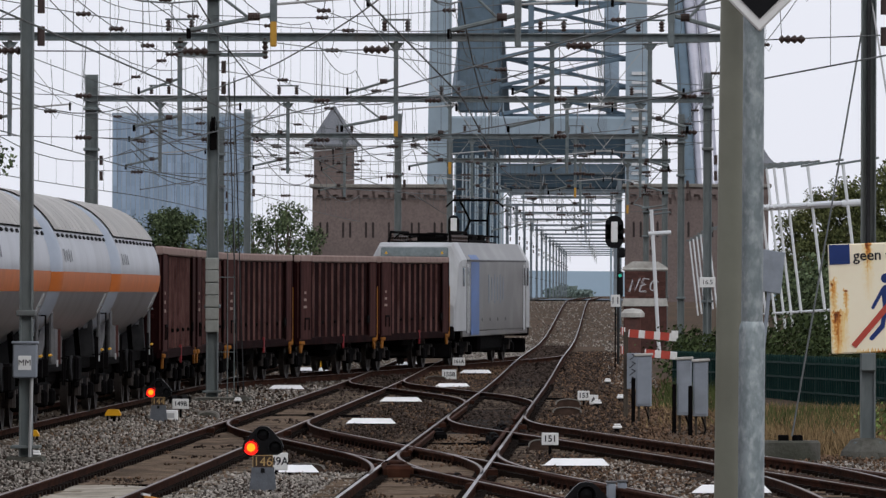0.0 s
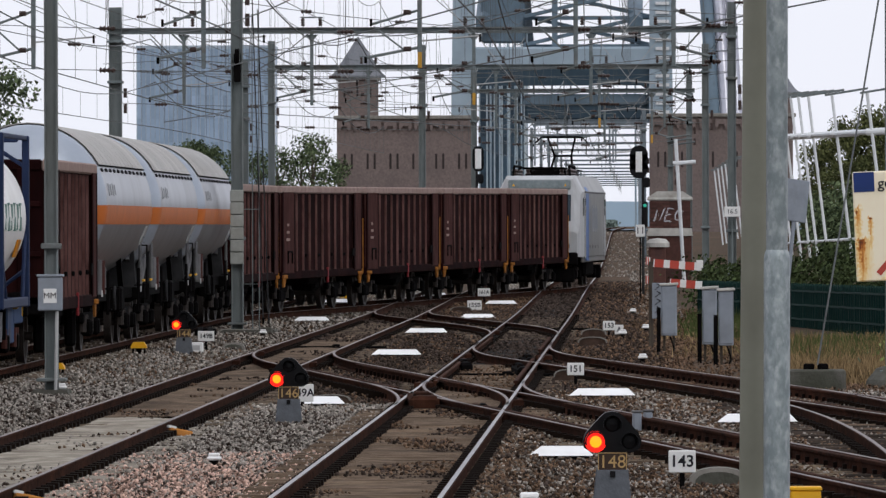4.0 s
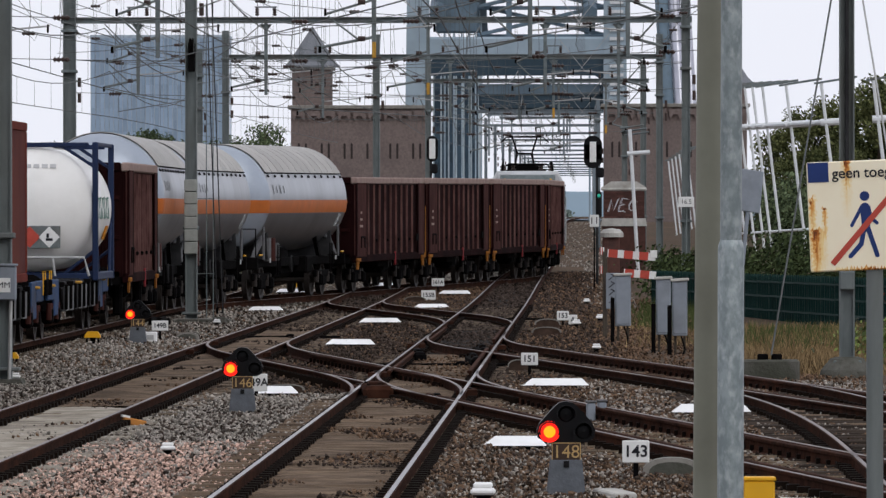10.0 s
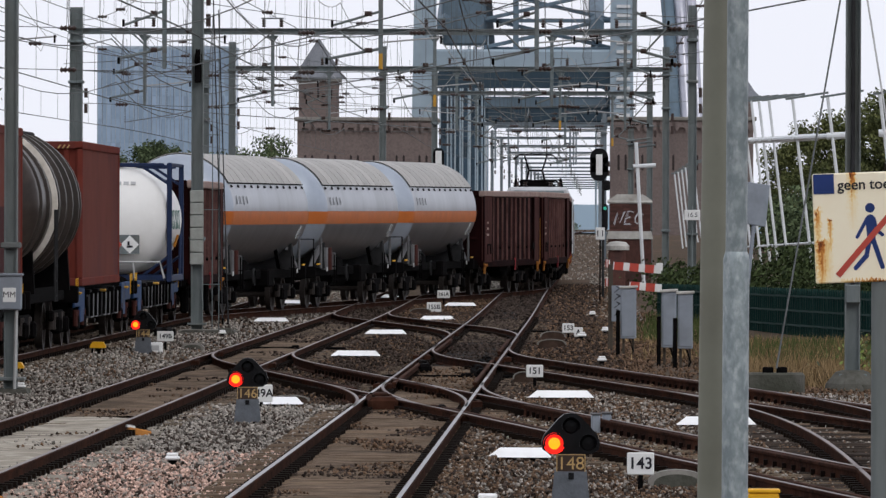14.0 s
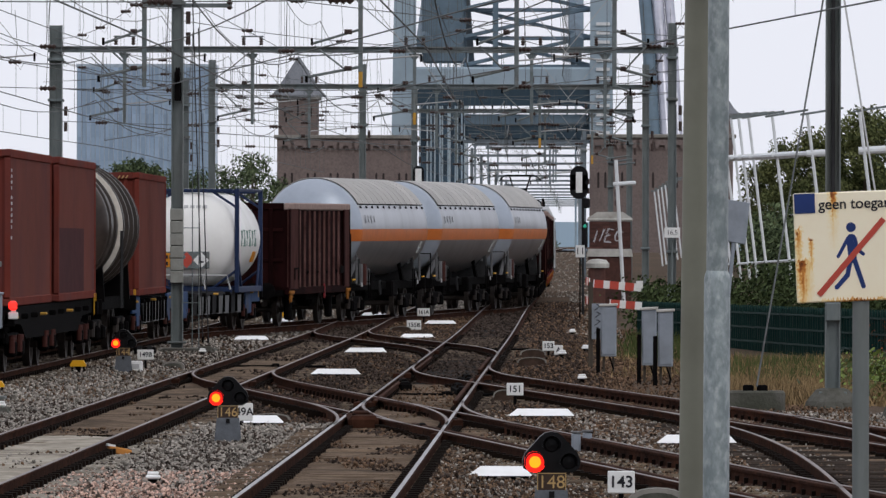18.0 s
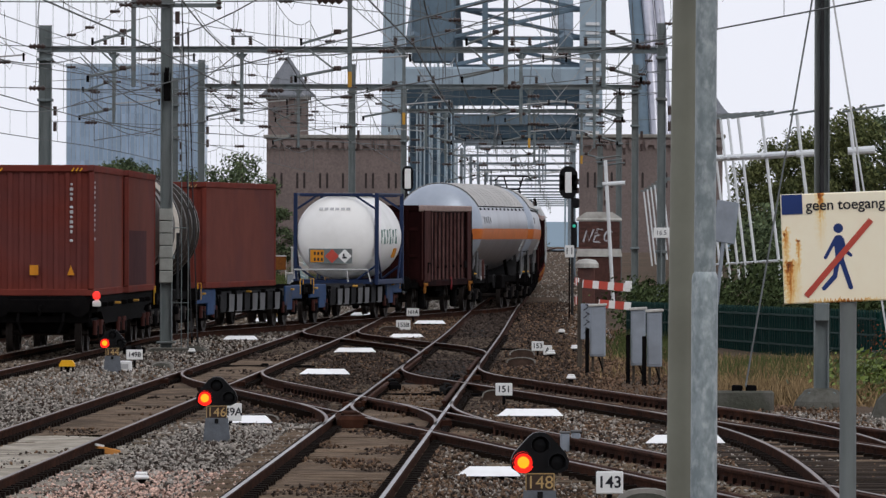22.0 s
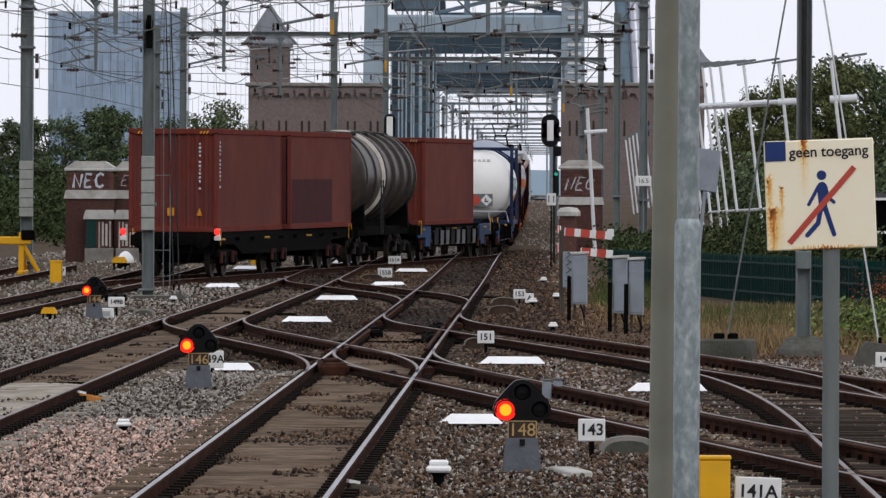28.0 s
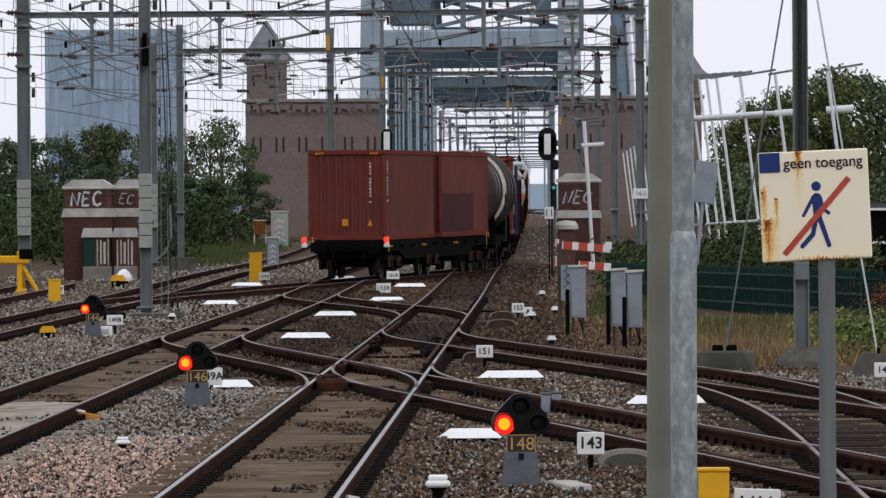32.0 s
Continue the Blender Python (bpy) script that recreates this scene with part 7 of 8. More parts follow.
def buffers(parent, half, z=1.05):
    for e in (-1, 1):
        for k in (-0.875, 0.875):
            part("buffer", Geo().lathe([(0.0, 0.0), (0.09, 0.0), (0.09, 0.42), (0.13, 0.42), (0.13, 0.5), (0.24, 0.52), (0.24, 0.56), (0.0, 0.6)], 14, "y"), UNDERBLACK, parent,
                 m=pose(k, e * half, z, 0, 0, 0 if e > 0 else 180), smooth=False)
        part("coupling_hook", Geo().tube([(0, e * half, 1.03), (0, e * (half + 0.35), 1.03), (0, e * (half + 0.42), 0.95), (0, e * (half + 0.38), 0.85)], 0.04, 6), UNDERBLACK, parent)


def open_wagon(length, top, two_axle=False):
    """A high-sided open wagon with ribs."""
    w = thing("open_wagon", Matrix(), "rusty brown high-sided open freight wagon with vertical ribs", "freight wagon", "train")
    h, sill = length / 2, 1.06
    for k in (-1, 1):
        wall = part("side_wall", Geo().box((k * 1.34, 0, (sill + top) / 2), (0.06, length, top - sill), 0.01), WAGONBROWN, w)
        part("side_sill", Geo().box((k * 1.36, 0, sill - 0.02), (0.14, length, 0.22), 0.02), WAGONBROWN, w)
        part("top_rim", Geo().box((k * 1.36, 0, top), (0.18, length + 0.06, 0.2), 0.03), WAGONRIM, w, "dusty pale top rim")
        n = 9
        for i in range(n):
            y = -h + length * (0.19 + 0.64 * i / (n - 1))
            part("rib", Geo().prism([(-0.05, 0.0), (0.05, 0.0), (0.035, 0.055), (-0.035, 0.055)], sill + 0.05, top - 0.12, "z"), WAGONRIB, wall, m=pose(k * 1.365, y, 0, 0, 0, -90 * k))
            if i % 2:
                part("hinge", Geo().box((k * 1.44, y + 0.2, sill + 0.5), (0.06, 0.14, 0.09), 0.02), UNDERBLACK, wall)
        for e in (-1, 1):
            pw = length * (0.145 if e < 0 else 0.095)
            part("end_post", Geo().box((k * 1.4, e * (h - pw / 2 - 0.02), (sill + top) / 2), (0.09, pw, top - sill - 0.05), 0.02), WAGONPOST, w, "pale dusty corner panel")
            part("panel_edge", Geo().box((k * 1.43, e * (h - pw - 0.02), (sill + top) / 2), (0.04, 0.22, top - sill - 0.1), 0.02), WAGONBROWN, w)
            part("panel_edge", Geo().box((k * 1.43, e * (h - 0.1), (sill + top) / 2), (0.05, 0.2, top - sill - 0.1), 0.02), WAGONBROWN, w)
            if e < 0:
                for q in range(0 if two_axle else 3):
                    part("text_bar", Geo().box((k * 1.448, -h + 0.85, sill + 0.95 + 0.2 * q), (0.01, 0.5 - 0.12 * q, 0.07)), WAGONRIM, w)
                part("plate_frame", Geo().box((k * 1.46, -h + 1.1, sill + 0.62), (0.03, 0.7, 0.05)).box((k * 1.46, -h + 0.78, sill + 0.45), (0.03, 0.06, 0.3)).box((k * 1.46, -h + 1.42, sill + 0.45), (0.03, 0.06, 0.3)), UNDERBLACK, w)
            part("foot_step", Geo().box((k * 1.4, e * (h - 0.35), sill - 0.06), (0.16, 0.62, 0.1), 0.02).prism([(e * (h - 0.1), sill - 0.08), (e * (h - 0.6), sill - 0.08), (e * (h - 0.4), sill - 0.34), (e * (h - 0.2), sill - 0.34)], k * 1.42 - 0.02, k * 1.42 + 0.02, "x"), STEPORANGE, w, "orange corner step")
        lad = Geo()
        for q in (0.1, 0.3):
            lad.tube([(k * 1.4, h + q, 1.0), (k * 1.4, h + q, top - 0.8)], 0.03, 5)
        for i in range(5):
            lad.tube([(k * 1.4, h + 0.1, 1.2 + 0.28 * i), (k * 1.4, h + 0.3, 1.2 + 0.28 * i)], 0.022, 5)
        part("ladder", lad, UNDERBLACK if two_axle else STEPORANGE, w, "orange end ladder" if not two_axle else "")
        part("brake_lever", Geo().box((k * 1.42, 0.8, 1.0), (0.05, 0.09, 0.42), 0.01), LEVERRED, w)
        part("side_plate", Geo().box((k * 1.47, h - 1.6, sill + 0.55), (0.02, 0.5, 0.22)), UNDERBLACK, w)
    for e in (-1, 1):
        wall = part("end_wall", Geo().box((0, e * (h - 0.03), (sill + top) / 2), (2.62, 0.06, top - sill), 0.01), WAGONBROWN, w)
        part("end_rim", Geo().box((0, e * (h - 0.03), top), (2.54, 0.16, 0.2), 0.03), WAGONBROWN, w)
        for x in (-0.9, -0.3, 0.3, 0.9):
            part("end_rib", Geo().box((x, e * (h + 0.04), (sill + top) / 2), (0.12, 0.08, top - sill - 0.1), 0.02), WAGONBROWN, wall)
        for z in (0.36, 0.72):
            part("end_band", Geo().box((0, e * (h + 0.02), sill + (top - sill) * z), (2.5, 0.05, 0.1), 0.015), WAGONBROWN, wall)
    part("floor", Geo().box((0, 0, sill), (2.6, length - 0.1, 0.1)), WAGONBROWN, w)
    part("scrap_load", Geo().box((0, 0, top - 0.75), (2.55, length - 0.2, 0.3), 0.1), UNDERBLACK, w, "dark load below the rim")
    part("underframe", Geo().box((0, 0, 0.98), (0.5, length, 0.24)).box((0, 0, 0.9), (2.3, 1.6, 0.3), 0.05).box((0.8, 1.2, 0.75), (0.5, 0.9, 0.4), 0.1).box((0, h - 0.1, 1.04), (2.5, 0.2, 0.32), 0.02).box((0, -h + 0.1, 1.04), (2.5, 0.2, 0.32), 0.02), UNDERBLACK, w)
    p = h * 0.66
    if two_axle:
        for e in (-1, 1):
            part("axle", Geo().tube([(-0.95, e * p, 0.49), (0.95, e * p, 0.49)], 0.08, 8), WHEELSTEEL, w)
            for k in (-1, 1):
                part("wheel", WHEEL, WHEELSTEEL, w, m=pose(k * 0.75, e * p, 0.49, 0, 0, 180 if k < 0 else 0))
                part("axle_box", Geo().box((k * 1.08, e * p, 0.55), (0.2, 0.34, 0.7), 0.05).box((k * 1.1, e * p, 0.86), (0.14, 1.3, 0.1), 0.03), UNDERBLACK, w)
    else:
        for e in (-1, 1):
            bogie(w, e * p)
    buffers(w, h)
    return w


def dished(r, half, dish, n=6):
    """The outline of a round tank with domed ends."""
    a = [(r * math.sin(math.pi / 2 * i / n), -half - dish * math.cos(math.pi / 2 * i / n)) for i in range(n + 1)]
    return a + [(q, -h) for q, h in a[::-1]]


def gas_wagon():
    """A silver gas tank wagon with a sun shield and an orange band."""
    w = thing("gas_tank_wagon", Matrix(), "silver gas tank wagon with orange band and ribbed sun shield", "tank wagon", "train")
    r, zc, half = 1.5, 2.83, 6.3
    part("tank", Geo().lathe([p for p in dished(r, half, 0.75)][6:-6] , 40, "y", (0, 0, zc)), TANKSILVER, w, "silver tank barrel", True)
    for e in (-1, 1):
        a = dished(r, half, 0.75, 8)[:9]
        part("tank_end", Geo().lathe([(q, h if e < 0 else -h) for q, h in a], 40, "y", (0, 0, zc)), TANKEND, w, "pale domed tank end", True)
    for k in (0, 1):
        arc = (-15, -1) if k == 0 else (181, 195)
        part("orange_band", Geo().lathe([(r + 0.012, -half), (r + 0.012, half)], 4, "y", (0, 0, zc), arc), TANKORANGE, w, "orange warning band", True)
        for e in (-1, 1):
            eb, vs = Geo(), []
            for q in range(9):
                u = 0.9 * q / 8
                rr = r * math.cos(u) + 0.016
                for z in (-0.39, -0.27, -0.15, -0.03):
                    vs.append(((1 if k == 0 else -1) * math.sqrt(max(rr * rr - z * z, 0.0)), e * (half + 0.75 * math.sin(u) + 0.012 * math.sin(u)), zc + z))
            eb.add(vs, [(4 * q + c, 4 * q + c + 1, 4 * q + c + 5, 4 * q + c + 4) for q in range(8) for c in range(3)])
            part("end_band", eb, TANKORANGE, w, "orange warning band on the dome", True)
        part("inspection_text", Geo().box(((1.375 if k == 0 else -1.375), half - 0.9, zc - 0.62), (0.02, 0.34, 0.4), 0, pose(0, 0, 0, 0, 24 if k == 0 else -24).to_3x3()), LABELGREY, w)
        for i in range(4):
            part("inspection_line", Geo().box(((1.39 if k == 0 else -1.39), half - 0.9, zc - 0.76 + 0.1 * i), (0.02, 0.3, 0.03), 0, pose(0, 0, 0, 0, 24 if k == 0 else -24).to_3x3()), GREYBLUE, w)
        for i in range(4):
            part("text_bar", Geo().box(((1.49 if k == 0 else -1.49), -half + 0.6 + i * 0.55, zc + 0.27), (0.012, 0.1, 0.24 - 0.04 * (i % 2)), 0, pose(0, 0, 0, 0, -10 if k == 0 else 10).to_3x3()), TEXTGREY, w)
    n = 12
    # black sheet added over the silver tank to darken the gaps between panels
    part("shield_base", Geo().lathe([(1.512, -half + 0.1), (1.512, half - 0.1)], 16, "y", (0, 0, zc), (29, 151)), UNDERBLACK, w)
    for i in range(n):
        y0 = -half + 0.1 + (2 * half - 0.2) * i / n
        y1 = y0 + (2 * half - 0.2) / n - 0.05
        vs = Geo().lathe([(1.525, y0), (1.54, y0), (1.54, y1), (1.525, y1), (1.525, y0)], 16, "y", (0, 0, zc), (29, 151))
        part("shield_panel", vs, SHIELD, w, smooth=True)
    for k in (-1, 1):
        a = radians(28.5)
        part("shield_edge", Geo().box((k * 1.53 * math.cos(a), 0, zc + 1.53 * math.sin(a)), (0.02, 2 * half - 0.1, 0.022), 0.008), UNDERBLACK, w)
        for i in range(n):
            a2 = radians(25)
            part("shield_bracket", Geo().box((k * 1.52 * math.cos(a2), -half + 0.35 + i * (2 * half - 0.7) / (n - 1), zc + 1.52 * math.sin(a2)), (0.04, 0.14, 0.08), 0.015, pose(0, 0, 0, 0, -k * 25).to_3x3()), GRIMEGREY, w)
        part("side_walk_rail", Geo().tube([(k * 1.3, -half - 0.6, 1.28), (k * 1.3, -half - 0.2, 1.28)], 0.025, 6).tube([(k * 1.3, half + 0.2, 1.28), (k * 1.3, half + 0.6, 1.28)], 0.025, 6), YELLOW, w, "yellow handrail")
        for q, (yy, rr, mat) in enumerate(((-half + 1.1, 0.1, SUPPORTGREY), (-half + 1.75, 0.11, WHEELRED), (-half + 2.5, 0.08, SUPPORTGREY))):
            part("hung_cylinder", Geo().tube([(k * 1.22, yy, 1.1), (k * 1.22, yy, 1.75 if q < 2 else 1.6)], rr, 10), mat, w)
        for e in (-1, 1):
            part("support_plate", Geo().prism([(e * (half + 0.55), 1.2), (e * (half + 0.25), 1.2), (e * (half - 1.3), 1.72), (e * (half - 1.2), 1.95), (e * (half - 0.7), 1.8)], k * 1.08 - 0.04, k * 1.08 + 0.04, "x"), SUPPORTGREY, w, "grey support plate")
            part("stanchion", Geo().tube([(k * 1.27, e * (half - 0.2), 1.15), (k * 1.27, e * (half - 0.2), 2.05)], 0.04, 6), SUPPORTGREY, w)
            part("white_tag", Geo().box((k * 1.33, e * (half - 0.9), 1.12), (0.02, 0.14, 0.12)), LABELGREY, w)
    for e in (-1, 1):
        part("saddle", Geo().prism([(-1.25, 1.15), (1.25, 1.15), (1.2, 1.9), (0.85, 1.6), (0, 1.36), (-0.85, 1.6), (-1.2, 1.9)], e * 5.2 - 0.12, e * 5.2 + 0.12, "y"), GRIMEGREY, w)
        for k in (-1, 1):
            part("strut", Geo().box((k * 1.0, e * 5.75, 1.6), (0.12, 1.4, 0.1), 0.02, pose(0, 0, 0, e * -38).to_3x3()), GRIMEGREY, w)
            part("step_ladder", Geo().tube([(k * 1.35, e * 4.3, 0.7), (k * 1.35, e * 4.3, 1.55)], 0.022, 5).tube([(k * 1.35, e * 4.3 + 0.35, 0.7), (k * 1.35, e * 4.3 + 0.35, 1.55)], 0.022, 5)
                 .box((k * 1.35, e * 4.3 + 0.17, 0.8), (0.15, 0.35, 0.03)).box((k * 1.35, e * 4.3 + 0.17, 1.2), (0.15, 0.35, 0.03)), UNDERBLACK, w)
            part("saddle_strut", Geo().prism([(e * 4.2, 1.15), (e * 4.5, 1.15), (e * 3.7, 1.75), (e * 3.55, 1.7)], k * 1.0 - 0.05, k * 1.0 + 0.05, "x"), UNDERBLACK, w)
        bogie(w, e * 5.0)
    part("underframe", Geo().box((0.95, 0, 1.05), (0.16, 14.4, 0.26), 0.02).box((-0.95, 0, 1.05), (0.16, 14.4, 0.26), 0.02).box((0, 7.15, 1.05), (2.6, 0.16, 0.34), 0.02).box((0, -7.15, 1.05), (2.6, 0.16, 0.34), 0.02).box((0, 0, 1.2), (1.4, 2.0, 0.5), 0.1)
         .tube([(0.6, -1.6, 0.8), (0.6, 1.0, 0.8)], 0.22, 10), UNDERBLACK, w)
    for k in (-1, 1):
        part("valve_box", Geo().box((k * 1.05, 1.4, 0.95), (0.4, 0.9, 0.5), 0.05), UNDERBLACK, w)
        part("hand_wheel", Geo().lathe([(0.2, 0), (0.24, 0.02), (0.24, 0.05), (0.2, 0.06)], 12, "x", (k * 1.3, -2.0, 1.0)), GRIMEGREY, w)
        part("end_handrail", Geo().tube([(k * 1.25, -7.2, 1.1), (k * 1.25, -7.2, 2.0), (k * 0.5, -7.2, 2.0)], 0.022, 5), UNDERBLACK, w)
    buffers(w, 7.22)
    return w


def box_container(length, text=True):
    """A tall brown-red container: corrugated ends and door side, near smooth long sides."""
    c = thing("shipping_container", Matrix(), "brown-red tall steel freight container with corrugated end", "container", "containers on the train")
    h, w, H = length / 2, 1.26, 2.88
    for k in (-1, 1):
        part("side_panel", Geo().box((k * 1.21, 0, H / 2), (0.05, length - 0.2, H - 0.2), 0.01), CONTSIDE, c, "smooth brown side")
        for z in (0.08, H - 0.07):
            part("side_rail", Geo().box((k * (w - 0.05), 0, z), (0.1, length - 0.1, 0.16), 0.015), CONTRED, c)
    for e in (-1, 1):
        prof, n = [], 9
        for i in range(n):
            x0 = -1.14 + 2.28 * i / n
            d = 2.28 / n
            prof += [(x0, 0.0), (x0 + d * 0.3, 0.0), (x0 + d * 0.45, -0.045), (x0 + d * 0.85, -0.045)]
        prof += [(1.14, 0.0)]
        out = [(x, e * (h - 0.05 + y)) for x, y in prof] + [(1.14, e * (h - 0.15)), (-1.14, e * (h - 0.15))]
        part("end_panel", Geo().prism(out, 0.15, H - 0.12, "z"), CONTRED, c, "corrugated red end")
        for k in (-1, 1):
            part("corner_post", Geo().box((k * (w - 0.06), e * (h - 0.06), H / 2), (0.12, 0.12, H - 0.3), 0.02), CONTRED, c)
            for z in (0.07, H - 0.06):
                part("corner_casting", Geo().box((k * (w - 0.08), e * (h - 0.085), z), (0.17, 0.18, 0.125), 0.012), CONTRED, c)
        for z in (0.08, H - 0.07):
            part("end_rail", Geo().box((0, e * (h - 0.05), z), (2.28, 0.1, 0.15), 0.015), CONTRED, c)
    for k in (-1, 1):
        for i in range(3):
            part("hazard_stripe", Geo().box((k * 0.88 + 0.09 * (i - 1), -h - 0.004, H - 0.1), (0.028, 0.012, 0.09), 0, pose(0, 0, 0, 0, 35).to_3x3()), YELLOW if text else GOLD, c)
    part("roof", Geo().box((0, 0, H - 0.03), (2.3, length - 0.2, 0.04)), CONTRED, c)
    part("floor", Geo().box((0, 0, 0.16), (2.3, length - 0.2, 0.1)), UNDERBLACK, c)
    if text:
        for i in range(11):
            z = H - 0.42 - 0.108 * i - (0.07 if i > 3 else 0) - (0.09 if i > 9 else 0)
            part("code_bar", Geo().box((0.76, -h - 0.005, z), (0.05 + 0.02 * ((i * 5) % 3 > 0), 0.02, 0.055 + 0.02 * (i % 2)), 0.012), LABELGREY, c)
            part("code_bar", Geo().box((1.24, -h + 0.5, z + 0.04), (0.02, 0.2 if i % 3 else 0.1, 0.06), 0.012), LABELGREY, c)
        part("yellow_label", Geo().box((-0.06, -h - 0.005, 0.57), (0.19, 0.02, 0.22)), ORANGEPLATE, c)
        part("warning_triangle", Geo().prism([(0.67, 0.46), (0.83, 0.46), (0.75, 0.68)], -h - 0.015, -h + 0.01, "y"), ORANGEPLATE, c)
    return c


def flat_wagon(length, material, pivots, label, lamps=False):
    """A container flat wagon: two long beams, end beams, bogies."""
    w = thing("flat_wagon", Matrix(), label, "freight wagon", "train")
    h = length / 2
    for k in (-1, 1):
        part("side_beam", Geo().prism([(-h, 1.09), (h, 1.09), (h, 0.95), (h - 3.2, 0.9), (h - 4.5, 0.62), (-h + 4.5, 0.62), (-h + 3.2, 0.9), (-h, 0.95)], k * 1.05 - 0.07, k * 1.05 + 0.07, "x"), material, w)
        for i in range(int(length / 2.4)):
            part("container_pin", Geo().box((k * 1.17, -h + 1.0 + 2.4 * i, 1.06), (0.16, 0.22 if i % 3 == 0 else 0.14, 0.055 if i % 3 == 0 else 0.1), 0.02), YELLOWROD if i % 3 == 0 else UNDERBLACK, w)
        part("brake_tank", Geo().tube([(k * 0.6, -1.5, 0.72), (k * 0.6, 0.4, 0.72)], 0.2, 10), UNDERBLACK, w)
        for e in (-1, 1):
            part("hand_rail", Geo().tube([(k * 1.2, e * (h - 0.1), 0.9), (k * 1.2, e * (h - 0.1), 1.35), (k * 1.2, e * (h - 0.6), 1.35), (k * 1.2, e * (h - 0.6), 0.9)], 0.011, 5), YELLOW, w)
    part("cross_beam", Geo().box((0, h - 0.1, 1.04), (2.5, 0.2, 0.3), 0.02).box((0, -h + 0.1, 1.04), (2.5, 0.2, 0.3), 0.02).box((0, 0, 0.95), (0.5, length - 0.4, 0.26)), UNDERBLACK, w)
    for i in range(int(length / 3)):
        part("deck_beam", Geo().box((0, -h + 1.4 + 3 * i, 1.05), (2.1, 0.2, 0.14)), material, w)
    for p in pivots:
        bogie(w, p, red=True)
        # plain black blocks added to fill the space between the bogie frames
        part("brake_gear", Geo().box((0, p, 0.6), (1.1, 2.5, 0.34), 0.04).box((0, p, 0.86), (1.9, 1.1, 0.2), 0.03), UNDERBLACK, w)
    for e in (-1, 1):
        part("end_apron", Geo().box((0, e * (h - 0.25), 0.82), (2.1, 0.1, 0.3), 0.02), UNDERBLACK, w)
        for k in (-0.5, 0.5):
            part("brake_hose", Geo().tube([(k, e * (h - 0.05), 0.9), (k, e * (h + 0.12), 0.7), (k * 0.8, e * (h + 0.1), 0.45)], 0.035, 6), UNDERBLACK, w)
    if material is UNDERBLACK:
        for k in (-1, 1):
            part("bearing_rail", Geo().box((k * 1.05, 0, 1.165), (0.14, length - 0.3, 0.16), 0.01), UNDERBLACK, w)
        part("bearing_rail", Geo().box((0, -h + 0.3, 1.19), (1.9, 0.16, 0.13), 0.01), UNDERBLACK, w)
    buffers(w, h)
    if material is GRIMEGREY:
        for k in (-1, 1):
            for e in (-1, 1):
                part("blue_end_panel", Geo().box((k * 1.14, e * (h - 1.0), 0.98), (0.06, 1.8, 0.4), 0.02).box((k * 1.14, e * (h - 2.4), 0.82), (0.05, 1.2, 0.7), 0.02), FLATBLUE, w, "blue painted end panel")
            for i in range(8):
                part("side_apron", Geo().prism([(-0.55, 1.0), (0.55, 1.0), (0.42, 0.52), (-0.42, 0.52)], k * 1.13 - 0.02, k * 1.13 + 0.02, "x"), SUPPORTGREY if i % 3 else GRIMEGREY, w, "grey apron plate", m=pose(0, -h + 4.3 + 1.25 * i, 0))
                part("apron_rib", Geo().box((k * 1.17, -h + 4.92 + 1.25 * i, 0.8), (0.06, 0.1, 0.5), 0.015), UNDERBLACK, w)
            part("hanging_hose", Geo().tube([(k * 1.16, -h + 3.2, 1.0), (k * 1.2, -h + 3.4, 0.6), (k * 1.16, -h + 3.7, 0.95)], 0.03, 5), UNDERBLACK, w)
    if lamps:
        for k in (-1, 1):
            lamp = part("tail_lamp", Geo().box((k * 1.33 - 0.1, -h - 0.05, 1.1), (0.18, 0.12, 0.13), 0.02).box((k * 1.33 - 0.1, -h + 0.02, 1.22), (0.08, 0.14, 0.3)), SIGNWHITE, w, "white tail lamp case")
            part("lamp_glass", Geo().box((0, 0.04, 0), (0.16, 0.1, 0.18), 0.045), TAILGLOW, lamp, "glowing red lamp", m=pose(k * 1.33 - 0.1, -h - 0.1, 1.28, 0, 0, 180))
    return w


